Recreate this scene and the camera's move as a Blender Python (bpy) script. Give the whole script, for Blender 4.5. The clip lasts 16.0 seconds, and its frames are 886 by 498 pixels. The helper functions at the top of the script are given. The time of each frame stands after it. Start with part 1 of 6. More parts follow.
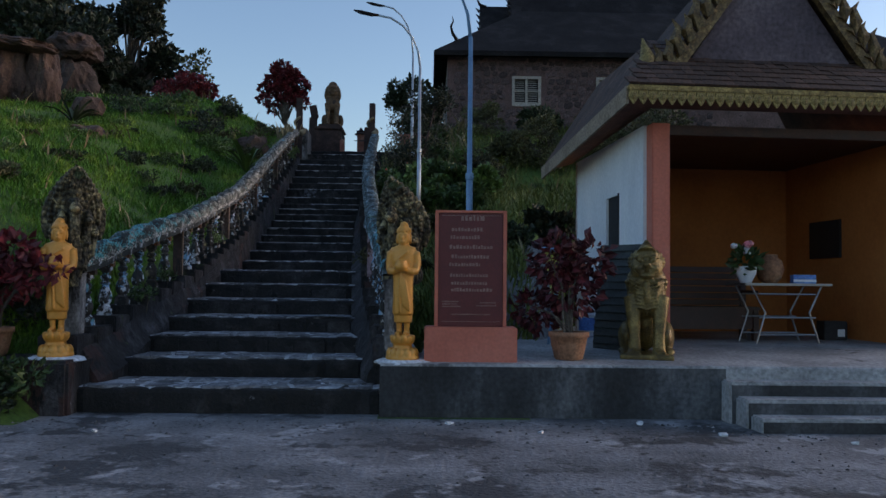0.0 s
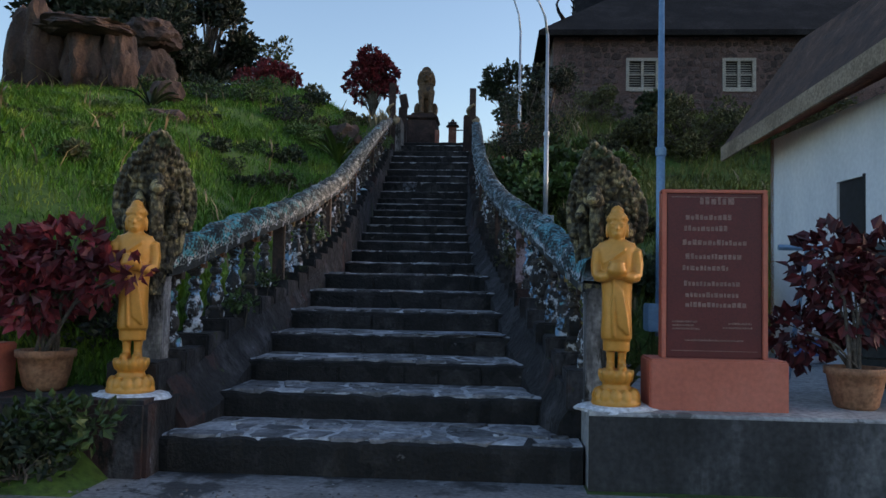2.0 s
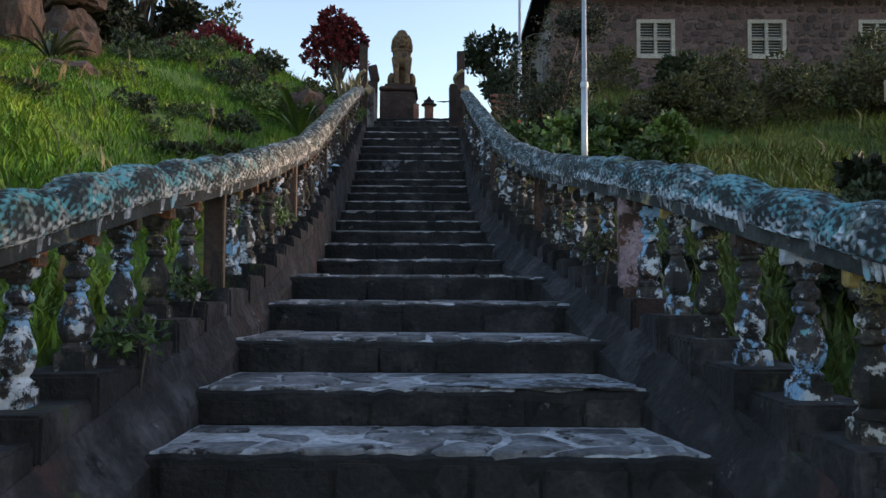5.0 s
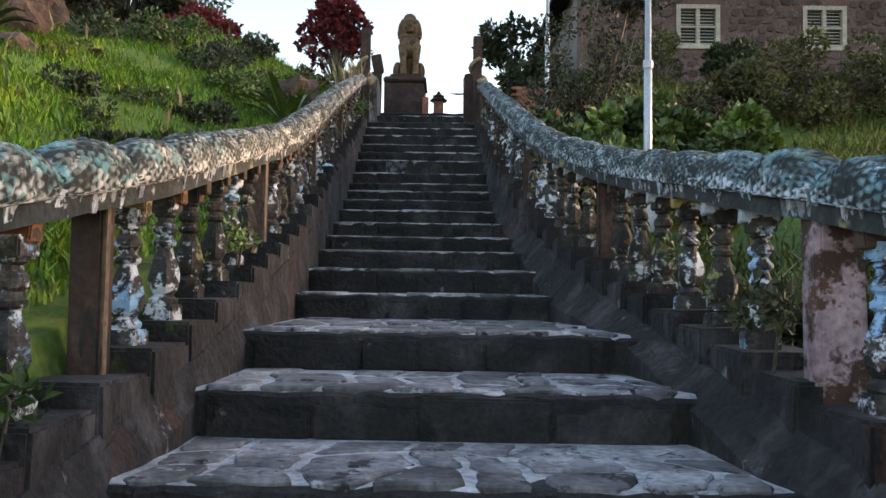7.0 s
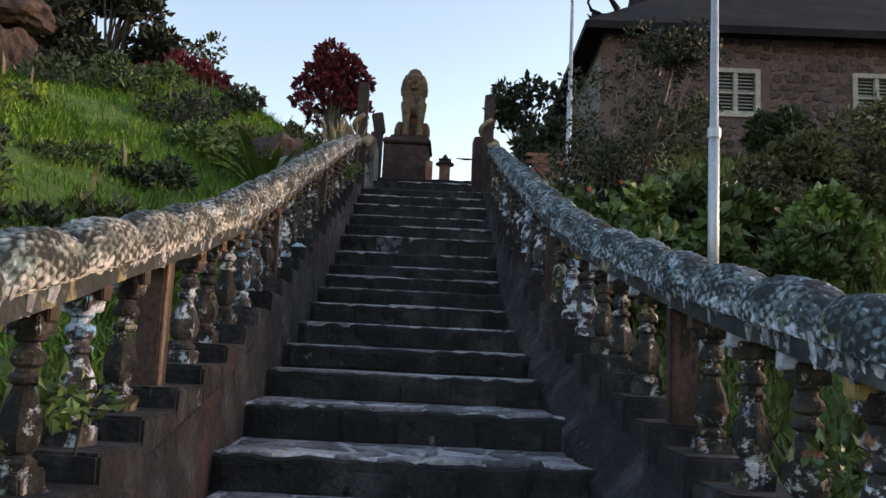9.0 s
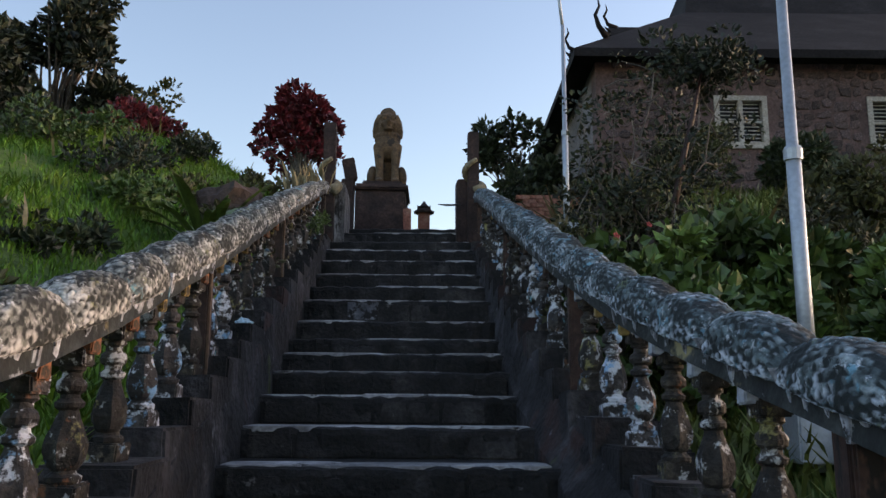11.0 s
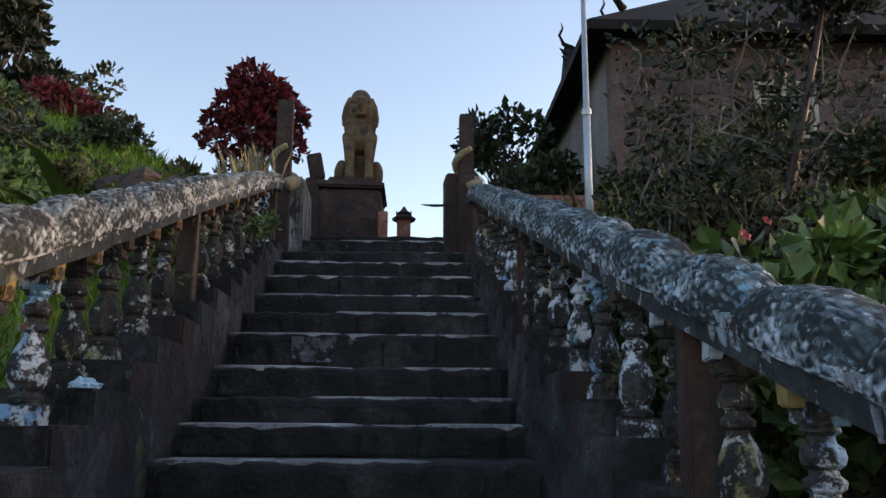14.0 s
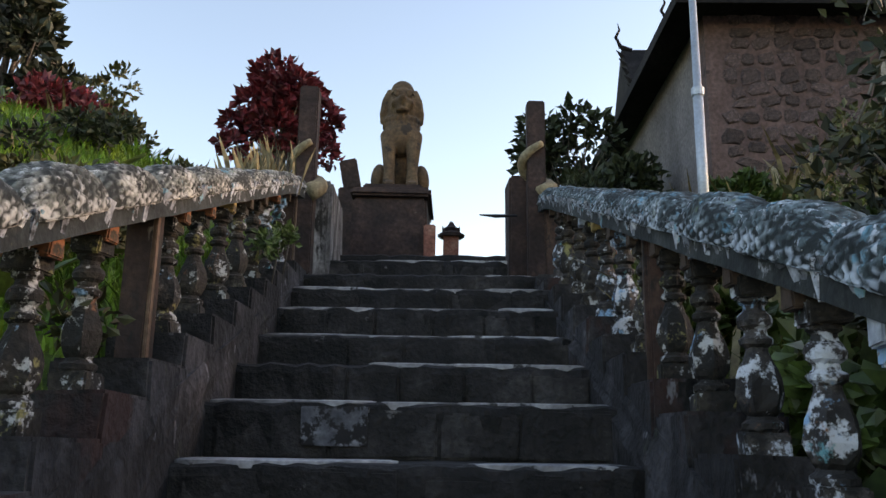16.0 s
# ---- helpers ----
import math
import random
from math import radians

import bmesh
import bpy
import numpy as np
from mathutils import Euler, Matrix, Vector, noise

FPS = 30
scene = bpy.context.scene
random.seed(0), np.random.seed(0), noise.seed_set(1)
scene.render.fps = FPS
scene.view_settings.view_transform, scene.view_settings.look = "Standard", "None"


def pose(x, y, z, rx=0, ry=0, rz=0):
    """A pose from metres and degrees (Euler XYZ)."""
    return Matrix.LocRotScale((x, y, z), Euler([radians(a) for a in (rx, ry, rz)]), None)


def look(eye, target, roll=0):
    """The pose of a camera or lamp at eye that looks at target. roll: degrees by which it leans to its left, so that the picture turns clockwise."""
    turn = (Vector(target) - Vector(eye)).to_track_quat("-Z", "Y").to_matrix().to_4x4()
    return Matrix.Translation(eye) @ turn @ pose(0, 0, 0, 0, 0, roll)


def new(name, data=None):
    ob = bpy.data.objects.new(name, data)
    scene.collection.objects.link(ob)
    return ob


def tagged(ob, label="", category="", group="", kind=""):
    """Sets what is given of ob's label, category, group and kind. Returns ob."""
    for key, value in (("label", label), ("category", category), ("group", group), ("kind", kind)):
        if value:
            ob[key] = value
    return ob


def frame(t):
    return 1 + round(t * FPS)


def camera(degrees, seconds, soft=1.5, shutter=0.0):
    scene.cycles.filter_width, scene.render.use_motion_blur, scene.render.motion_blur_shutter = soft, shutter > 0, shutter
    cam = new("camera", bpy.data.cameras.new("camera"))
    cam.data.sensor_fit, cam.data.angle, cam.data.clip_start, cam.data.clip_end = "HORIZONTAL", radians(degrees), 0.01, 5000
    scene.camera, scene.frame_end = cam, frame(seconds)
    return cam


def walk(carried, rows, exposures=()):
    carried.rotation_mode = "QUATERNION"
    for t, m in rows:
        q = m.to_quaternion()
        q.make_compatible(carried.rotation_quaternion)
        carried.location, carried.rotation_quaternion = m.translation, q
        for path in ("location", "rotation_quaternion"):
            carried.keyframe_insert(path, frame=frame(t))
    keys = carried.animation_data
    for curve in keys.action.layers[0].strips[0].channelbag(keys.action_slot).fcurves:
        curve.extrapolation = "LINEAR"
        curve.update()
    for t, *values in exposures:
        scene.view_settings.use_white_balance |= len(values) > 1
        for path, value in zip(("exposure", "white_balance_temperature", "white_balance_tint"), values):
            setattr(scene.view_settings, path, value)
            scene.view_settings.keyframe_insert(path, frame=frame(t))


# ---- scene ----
cam = camera(57.0, 16.0)
METRES, EYE, TILT, LEAN, TURN = 17.6, 1.32, 0.0, 0.0, -0.9
ROWS = [
    (0.0, 0.0, 0.0, 0.0, -0.03, 2.42, -0.59),
    (0.5, -0.0202, 0.0345, -0.0002, -0.04, 2.49, -0.53),
    (1.0, -0.0374, 0.0725, 0.0006, 0.41, 2.56, -0.67),
    (1.5, -0.0538, 0.1057, -0.0002, 1.81, 2.74, -0.71),
    (2.0, -0.0669, 0.1411, 0.002, 4.44, 2.61, -1.03),
    (2.5, -0.0844, 0.1748, 0.0007, 4.76, 2.86, -0.95),
    (3.0, -0.0944, 0.2098, -0.0008, 1.99, 2.71, -0.73),
    (3.5, -0.1087, 0.2457, -0.0007, 1.48, 2.8, -0.68),
    (6.0, -0.1228, 0.423, 0.0085, 1.24, 2.59, 0.01),
    (6.5, -0.1264, 0.4579, 0.012, 1.43, 2.47, -0.13),
    (7.0, -0.134, 0.4878, 0.0232, 1.43, 3.0, -0.89),
    (7.5, -0.1334, 0.516, 0.0304, 1.78, 4.85, -2.17),
    (8.0, -0.1326, 0.5448, 0.041, 1.78, 6.29, -2.77),
    (10.5, -0.1373, 0.6784, 0.07, 0.72, 8.29, -1.66),
    (11.0, -0.1405, 0.6988, 0.0761, 0.54, 10.58, -0.35),
    (11.5, -0.1433, 0.7196, 0.0766, 0.7, 11.33, 0.22),
    (12.0, -0.1412, 0.7444, 0.0868, 0.68, 11.13, 0.23),
    (12.5, -0.1452, 0.7684, 0.0894, 0.65, 11.33, 0.18),
    (13.0, -0.1443, 0.7945, 0.0914, 0.71, 11.38, -0.09),
    (13.5, -0.1439, 0.819, 0.1005, 0.32, 11.49, -0.51),
    (14.0, -0.1452, 0.8443, 0.1018, -0.9, 11.61, -0.39),
    (14.5, -0.1461, 0.872, 0.1037, -0.11, 12.83, -0.98),
    (15.0, -0.1526, 0.9025, 0.11, 1.47, 13.03, -0.84),
    (15.5, -0.1534, 0.9304, 0.117, 1.78, 13.13, -0.81),
    (16.0, -0.1563, 0.9556, 0.1258, 1.85, 12.96, -0.86),
]
EXPOSURES = [(0.0, 1.1, 7000, 22), (0.5, 1.28, 7100, 22), (1.5, 1.45, 7500, 22), (2.0, 1.5, 7400, 22), (3.5, 1.8, 7800, 22), (6.0, 2.42, 9400, 23), (7.0, 2.75, 10200, 25), (7.5, 2.75, 10200, 25), (8.0, 2.53, 10000, 25), (10.5, 2.08, 9000, 27), (11.0, 1.92, 8700, 27), (12.0, 1.74, 8000, 27), (12.5, 1.8, 8100, 27), (13.5, 2.04, 8800, 28), (14.5, 2.08, 8900, 28), (16.0, 2.38, 9700, 27)]
walk(cam, [(t, pose(0, 0, EYE, TILT, LEAN, TURN) @ pose(METRES * x, METRES * y, METRES * z, 90 + pitch, roll, yaw)) for t, x, y, z, yaw, pitch, roll in ROWS], EXPOSURES)

# ---- light ----
world = bpy.data.worlds.new("dusk_sky")
scene.world = world
world.use_nodes = True
wn = world.node_tree.nodes
sky = wn.new("ShaderNodeTexSky")
sky.sky_type = "NISHITA"
sky.sun_disc = False
SUN_EL, SUN_AZ = 7.0, 74.0
sky.sun_elevation, sky.sun_rotation = radians(SUN_EL), radians(SUN_AZ)
sky.air_density, sky.dust_density, sky.ozone_density = 1.0, 1.0, 2.6
wn["Background"].inputs["Strength"].default_value = 0.15
world.node_tree.links.new(sky.outputs[0], wn["Background"].inputs["Color"])
sun = new("sun", bpy.data.lights.new("sun", "SUN"))
sun.data.energy, sun.data.angle, sun.data.color = 0.95, radians(35), (1.0, 0.86, 0.74)
az, el = radians(SUN_AZ), radians(SUN_EL)
sun.matrix_world = look((math.sin(az) * 50 * math.cos(el), math.cos(az) * 50 * math.cos(el), 50 * math.sin(el)), (0, 0, 0))


# ---- materials ----
def mat(name, cols, scale=6.0, fine=60.0, rough=0.8, metal=0.0, bump=0.3, fine_amt=0.35, rand=0.0, stretch=(1, 1, 1), detail=6, spots=None, lift=0.02, cells=0.0):
    """A surface whose colour wanders over cols, with fine grain, bump, and optional spots (colour, scale, threshold)."""
    m = bpy.data.materials.new(name)
    m.use_nodes = True
    nt = m.node_tree
    n, l = nt.nodes, nt.links
    b = n["Principled BSDF"]
    tc = n.new("ShaderNodeTexCoord")
    mp = n.new("ShaderNodeMapping")
    mp.inputs["Scale"].default_value = stretch
    l.new(tc.outputs["Object"], mp.inputs["Vector"])
    n1 = n.new("ShaderNodeTexNoise")
    n1.inputs["Scale"].default_value, n1.inputs["Detail"].default_value, n1.inputs["Roughness"].default_value = scale, detail, 0.62
    l.new(mp.outputs[0], n1.inputs["Vector"])
    r = n.new("ShaderNodeValToRGB")
    e = r.color_ramp.elements
    k = len(cols)
    while len(e) < k:
        e.new(0.5)
    for i, c in enumerate(cols):
        e[i].position = 0.5 if k == 1 else 0.3 + 0.4 * i / (k - 1)
        e[i].color = (*c, 1)
    l.new(n1.outputs["Fac"], r.inputs["Fac"])
    n2 = n.new("ShaderNodeTexNoise")
    n2.inputs["Scale"].default_value, n2.inputs["Detail"].default_value = fine, 4
    l.new(tc.outputs["Object"], n2.inputs["Vector"])
    mr = n.new("ShaderNodeMapRange")
    mr.inputs["From Min"].default_value, mr.inputs["From Max"].default_value = 0.3, 0.7
    mr.inputs["To Min"].default_value, mr.inputs["To Max"].default_value = 1 - fine_amt, 1 + fine_amt
    l.new(n2.outputs["Fac"], mr.inputs["Value"])
    col = r.outputs["Color"]

    def mul(a, v):
        x = n.new("ShaderNodeMix")
        x.data_type, x.blend_type = "RGBA", "MULTIPLY"
        x.inputs["Factor"].default_value = 1.0
        l.new(a, x.inputs["A"])
        l.new(v, x.inputs["B"])
        return x.outputs["Result"]

    col = mul(col, mr.outputs[0])
    if rand:
        oi = n.new("ShaderNodeObjectInfo")
        m2 = n.new("ShaderNodeMapRange")
        m2.inputs["To Min"].default_value, m2.inputs["To Max"].default_value = 1 - rand, 1 + rand
        l.new(oi.outputs["Random"], m2.inputs["Value"])
        col = mul(col, m2.outputs[0])
        gm = n.new("ShaderNodeNewGeometry")
        m3 = n.new("ShaderNodeMapRange")
        m3.inputs["To Min"].default_value, m3.inputs["To Max"].default_value = 1 - rand, 1 + rand
        l.new(gm.outputs["Random Per Island"], m3.inputs["Value"])
        col = mul(col, m3.outputs[0])
    if cells:
        vo = n.new("ShaderNodeTexVoronoi")
        vo.inputs["Scale"].default_value = cells
        l.new(tc.outputs["Object"], vo.inputs["Vector"])
        m4 = n.new("ShaderNodeMapRange")
        m4.inputs["To Min"].default_value, m4.inputs["To Max"].default_value = 0.45, 1.6
        l.new(vo.outputs["Color"], m4.inputs["Value"])
        col = mul(col, m4.outputs[0])
        m5 = n.new("ShaderNodeMapRange")
        m5.inputs["From Min"].default_value, m5.inputs["From Max"].default_value = 0.35, 0.75
        m5.inputs["To Min"].default_value, m5.inputs["To Max"].default_value = 1.0, 0.35
        l.new(vo.outputs["Distance"], m5.inputs["Value"])
        col = mul(col, m5.outputs[0])
    for c, sc, th, *fade in spots or []:
        ns = n.new("ShaderNodeTexNoise")
        ns.inputs["Scale"].default_value, ns.inputs["Detail"].default_value, ns.inputs["Roughness"].default_value = sc, 5, 0.7
        ns.noise_dimensions = "4D"
        ns.inputs["W"].default_value = sc * 1.7 + c[0] * 31
        if rand:
            mw = n.new("ShaderNodeMath")
            mw.operation = "MULTIPLY_ADD"
            mw.inputs[1].default_value, mw.inputs[2].default_value = 40.0, sc * 1.7 + c[0] * 31
            l.new(oi.outputs["Random"], mw.inputs[0])
            l.new(mw.outputs[0], ns.inputs["W"])
        l.new(mp.outputs[0], ns.inputs["Vector"])
        ms = n.new("ShaderNodeMapRange")
        ms.inputs["From Min"].default_value, ms.inputs["From Max"].default_value = th, th + 0.05
        l.new(ns.outputs["Fac"], ms.inputs["Value"])
        x = n.new("ShaderNodeMix")
        x.data_type = "RGBA"
        fac = ms.outputs[0]
        if fade:
            sx = n.new("ShaderNodeSeparateXYZ")
            l.new(tc.outputs["Object"], sx.inputs[0])
            mf = n.new("ShaderNodeMapRange")
            mf.inputs["From Min"].default_value, mf.inputs["From Max"].default_value = fade[0]
            mf.inputs["To Min"].default_value, mf.inputs["To Max"].default_value = 1.0, 0.0
            l.new(sx.outputs["Y"], mf.inputs["Value"])
            mm = n.new("ShaderNodeMath")
            mm.operation = "MULTIPLY"
            l.new(fac, mm.inputs[0])
            l.new(mf.outputs[0], mm.inputs[1])
            fac = mm.outputs[0]
        l.new(fac, x.inputs["Factor"])
        l.new(col, x.inputs["A"])
        x.inputs["B"].default_value = (*c, 1)
        col = x.outputs["Result"]
    l.new(col, b.inputs["Base Color"])
    b.inputs["Metallic"].default_value = metal
    rr = n.new("ShaderNodeMapRange")
    rr.inputs["To Min"].default_value, rr.inputs["To Max"].default_value = max(0.05, rough - 0.15), min(1, rough + 0.15)
    l.new(n1.outputs["Fac"], rr.inputs["Value"])
    l.new(rr.outputs[0], b.inputs["Roughness"])
    if bump:
        ad = n.new("ShaderNodeMath")
        ad.operation = "MULTIPLY_ADD"
        ad.inputs[1].default_value = 0.4
        l.new(n2.outputs["Fac"], ad.inputs[0])
        l.new(n1.outputs["Fac"], ad.inputs[2])
        bp = n.new("ShaderNodeBump")
        bp.inputs["Strength"].default_value, bp.inputs["Distance"].default_value = bump, lift
        hgt = ad.outputs[0]
        if cells:
            ac = n.new("ShaderNodeMath")
            ac.operation = "MULTIPLY_ADD"
            ac.inputs[1].default_value = -0.9
            l.new(vo.outputs["Distance"], ac.inputs[0])
            l.new(hgt, ac.inputs[2])
            hgt = ac.outputs[0]
        l.new(hgt, bp.inputs["Height"])
        l.new(bp.outputs[0], b.inputs["Normal"])
    return m


M_ROAD = mat("road_concrete", [(0.055, 0.055, 0.057), (0.165, 0.165, 0.17), (0.31, 0.31, 0.32)], 0.8, 26, 0.7, bump=0.9, lift=0.04, spots=[((0.34, 0.34, 0.35), 1.6, 0.57), ((0.05, 0.05, 0.052), 1.1, 0.53), ((0.035, 0.035, 0.035), 5.0, 0.58), ((0.45, 0.45, 0.45), 11, 0.66)])
M_SOIL = mat("hill_soil", [(0.02, 0.045, 0.008), (0.055, 0.115, 0.015), (0.11, 0.16, 0.024)], 0.7, 18, 0.95, bump=0.6, lift=0.05)
M_GRASSO = mat("olive_grass_blades", [(0.05, 0.08, 0.015), (0.12, 0.15, 0.03), (0.22, 0.22, 0.07)], 0.7, 5, 0.7, bump=0, rand=0.35)
M_GRASS = mat("grass_blades", [(0.026, 0.09, 0.009), (0.075, 0.19, 0.016), (0.21, 0.28, 0.035)], 0.9, 5, 0.7, bump=0, rand=0.35)
# Risers lowered and tread stones raised in tone, painting in the steps' light contrast.
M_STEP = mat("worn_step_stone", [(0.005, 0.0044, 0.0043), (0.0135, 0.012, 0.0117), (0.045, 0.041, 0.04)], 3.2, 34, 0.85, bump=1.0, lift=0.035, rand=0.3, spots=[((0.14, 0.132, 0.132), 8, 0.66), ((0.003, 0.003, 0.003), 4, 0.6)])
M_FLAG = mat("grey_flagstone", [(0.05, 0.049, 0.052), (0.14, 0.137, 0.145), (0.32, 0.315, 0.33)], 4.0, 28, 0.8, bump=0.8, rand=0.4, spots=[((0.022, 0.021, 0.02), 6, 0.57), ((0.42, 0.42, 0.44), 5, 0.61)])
# Paler than its wear: sky glare on the tread edges is painted in.
M_FLAG2 = mat("worn_nosing_glare", [(0.13, 0.125, 0.127), (0.26, 0.25, 0.255), (0.42, 0.41, 0.415)], 3.0, 28, 0.75, bump=0.6, rand=0.35, spots=[((0.035, 0.035, 0.035), 7, 0.58)])
M_CURB = mat("dark_curb_plaster", [(0.005, 0.0046, 0.0048), (0.018, 0.0163, 0.017), (0.085, 0.078, 0.082)], 3.4, 24, 0.88, bump=1.0, lift=0.05, rand=0.15, stretch=(1, 1, 0.45), spots=[((0.05, 0.023, 0.02), 1.3, 0.57), ((0.2, 0.195, 0.21), 6, 0.635), ((0.05, 0.062, 0.025), 3, 0.62), ((0.004, 0.004, 0.004), 4, 0.58)])
# Fronts dark, tops pale: shade and light are painted in beside real stains.
M_PLAT_SHADED = mat("stained_shaded_concrete", [(0.012, 0.0125, 0.0135), (0.038, 0.04, 0.043), (0.13, 0.135, 0.142)], 1.8, 25, 0.8, bump=0.4, stretch=(1, 1, 0.35), spots=[((0.35, 0.35, 0.36), 4, 0.68)])
M_PLAT_LIT = mat("terrace_concrete_lit", [(0.16, 0.165, 0.17), (0.28, 0.285, 0.29), (0.4, 0.405, 0.41)], 1.3, 25, 0.7, bump=0.4, spots=[((0.09, 0.09, 0.09), 3, 0.6), ((0.5, 0.5, 0.5), 5, 0.64)])
M_RAIL = mat("weathered_scaled_rail", [(0.055, 0.066, 0.06), (0.195, 0.205, 0.18), (0.48, 0.475, 0.43)], 7, 40, 0.85, bump=0.7, fine_amt=0.6, stretch=(1, 1, 0.6), spots=[((0.58, 0.58, 0.56), 28, 0.55), ((0.07, 0.36, 0.38), 8.0, 0.46, (10.0, 14.0)), ((0.1, 0.34, 0.4), 5, 0.64), ((0.24, 0.25, 0.11), 3.4, 0.6), ((0.015, 0.017, 0.016), 15, 0.55)])
M_RAILR = mat("blue_green_scaled_rail", [(0.032, 0.052, 0.056), (0.105, 0.155, 0.168), (0.33, 0.395, 0.42)], 7, 40, 0.85, bump=0.7, fine_amt=0.6, stretch=(1, 1, 0.6), spots=[((0.55, 0.6, 0.65), 28, 0.56), ((0.06, 0.31, 0.36), 8.0, 0.46, (9.5, 13.0)), ((0.12, 0.34, 0.44), 12, 0.57), ((0.15, 0.19, 0.09), 3.4, 0.6), ((0.012, 0.018, 0.018), 15, 0.55)])

def grime_and_shade(m, attr, lo, hi, dark):
    """Painted crease shade and dirt: darkens where the named mesh mask is low."""
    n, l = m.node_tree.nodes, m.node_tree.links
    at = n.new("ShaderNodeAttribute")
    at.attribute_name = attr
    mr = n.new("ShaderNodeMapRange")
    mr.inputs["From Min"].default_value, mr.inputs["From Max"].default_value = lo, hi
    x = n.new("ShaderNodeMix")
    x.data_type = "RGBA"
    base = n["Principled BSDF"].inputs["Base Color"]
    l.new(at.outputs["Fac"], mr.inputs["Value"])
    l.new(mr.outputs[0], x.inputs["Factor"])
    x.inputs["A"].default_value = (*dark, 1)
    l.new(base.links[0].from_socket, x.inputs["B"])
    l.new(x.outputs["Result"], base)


def limewash(m, attr, colour):
    """Ragged remains of pale paint where the named mask of the mesh is high, broken by flaking."""
    n, l = m.node_tree.nodes, m.node_tree.links
    at = n.new("ShaderNodeAttribute")
    at.attribute_name = attr
    ns = n.new("ShaderNodeTexNoise")
    ns.inputs["Scale"].default_value, ns.inputs["Detail"].default_value = 22.0, 5
    mr = n.new("ShaderNodeMapRange")
    mr.inputs["From Min"].default_value, mr.inputs["From Max"].default_value = 0.42, 0.52
    tc = n.new("ShaderNodeTexCoord")
    l.new(tc.outputs["Object"], ns.inputs["Vector"])
    l.new(ns.outputs["Fac"], mr.inputs["Value"])
    mm = n.new("ShaderNodeMath")
    mm.operation = "MULTIPLY"
    l.new(mr.outputs[0], mm.inputs[0])
    l.new(at.outputs["Fac"], mm.inputs[1])
    x = n.new("ShaderNodeMix")
    x.data_type = "RGBA"
    base = n["Principled BSDF"].inputs["Base Color"]
    l.new(mm.outputs[0], x.inputs["Factor"])
    l.new(base.links[0].from_socket, x.inputs["A"])
    x.inputs["B"].default_value = (*colour, 1)
    l.new(x.outputs["Result"], base)


limewash(M_RAIL, "paint", (0.56, 0.55, 0.52))
limewash(M_RAILR, "paint", (0.5, 0.58, 0.66))
grime_and_shade(M_RAIL, "crest", 0.2, 0.9, (0.02, 0.023, 0.02))
grime_and_shade(M_RAILR, "crest", 0.2, 0.9, (0.012, 0.019, 0.02))
M_BEAM = mat("dark_rail_beam", [(0.009, 0.011, 0.012), (0.022, 0.028, 0.028), (0.065, 0.072, 0.07)], 5, 30, 0.85, bump=0.6, spots=[((0.36, 0.37, 0.39), 8, 0.61), ((0.3, 0.25, 0.13), 2, 0.62)])
M_BAL2 = mat("lichened_bare_baluster", [(0.007, 0.006, 0.0052), (0.026, 0.021, 0.017), (0.1, 0.082, 0.06)], 6, 40, 0.85, bump=0.9, fine_amt=0.5, rand=0.3, spots=[((0.5, 0.5, 0.49), 11, 0.56), ((0.26, 0.23, 0.09), 6, 0.58), ((0.22, 0.085, 0.04), 5, 0.62), ((0.012, 0.011, 0.01), 8, 0.53), ((0.22, 0.42, 0.6), 6, 0.63)])
M_DRIP = mat("pale_paint_drips", [(0.1, 0.11, 0.125), (0.3, 0.32, 0.35), (0.62, 0.64, 0.67)], 12, 40, 0.85, bump=0.6, rand=0.45, spots=[((0.03, 0.032, 0.033), 18, 0.53), ((0.2, 0.42, 0.5), 6, 0.57)])
M_BAL = mat("flaking_painted_baluster", [(0.008, 0.007, 0.0066), (0.03, 0.025, 0.023), (0.13, 0.11, 0.1)], 6, 40, 0.7, bump=0.9, fine_amt=0.5, rand=0.3, spots=[((0.6, 0.64, 0.69), 10, 0.525), ((0.22, 0.46, 0.68), 5, 0.56), ((0.1, 0.38, 0.42), 6, 0.61), ((0.24, 0.1, 0.05), 5, 0.62), ((0.015, 0.014, 0.013), 8, 0.55)])
M_BRACKET = [mat(n_, c_, 6, 30, 0.85, bump=0.5, spots=[((0.05, 0.035, 0.02), 7, 0.56)]) for n_, c_ in (("ochre_bracket", [(0.25, 0.16, 0.05), (0.42, 0.28, 0.1)]), ("rust_bracket", [(0.22, 0.07, 0.03), (0.36, 0.14, 0.06)]), ("pale_bracket", [(0.25, 0.3, 0.36), (0.5, 0.54, 0.58)]), ("dark_bracket", [(0.04, 0.022, 0.016), (0.1, 0.06, 0.04)]))]
M_PLANK = mat("pale_brown_plank", [(0.06, 0.034, 0.024), (0.13, 0.078, 0.05), (0.24, 0.17, 0.12)], 6, 30, 0.8, bump=0.5, stretch=(1, 1, 0.2), spots=[((0.04, 0.028, 0.022), 6, 0.56)])
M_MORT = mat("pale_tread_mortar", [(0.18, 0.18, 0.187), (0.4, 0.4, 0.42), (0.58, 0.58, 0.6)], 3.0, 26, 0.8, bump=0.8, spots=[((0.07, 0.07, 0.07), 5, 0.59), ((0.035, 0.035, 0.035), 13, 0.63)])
M_PALEPOST = mat("lichened_pale_post", [(0.04, 0.037, 0.036), (0.15, 0.14, 0.14), (0.4, 0.385, 0.38)], 9, 34, 0.9, bump=0.8, stretch=(1, 1, 0.3), spots=[((0.03, 0.028, 0.026), 8, 0.55)])
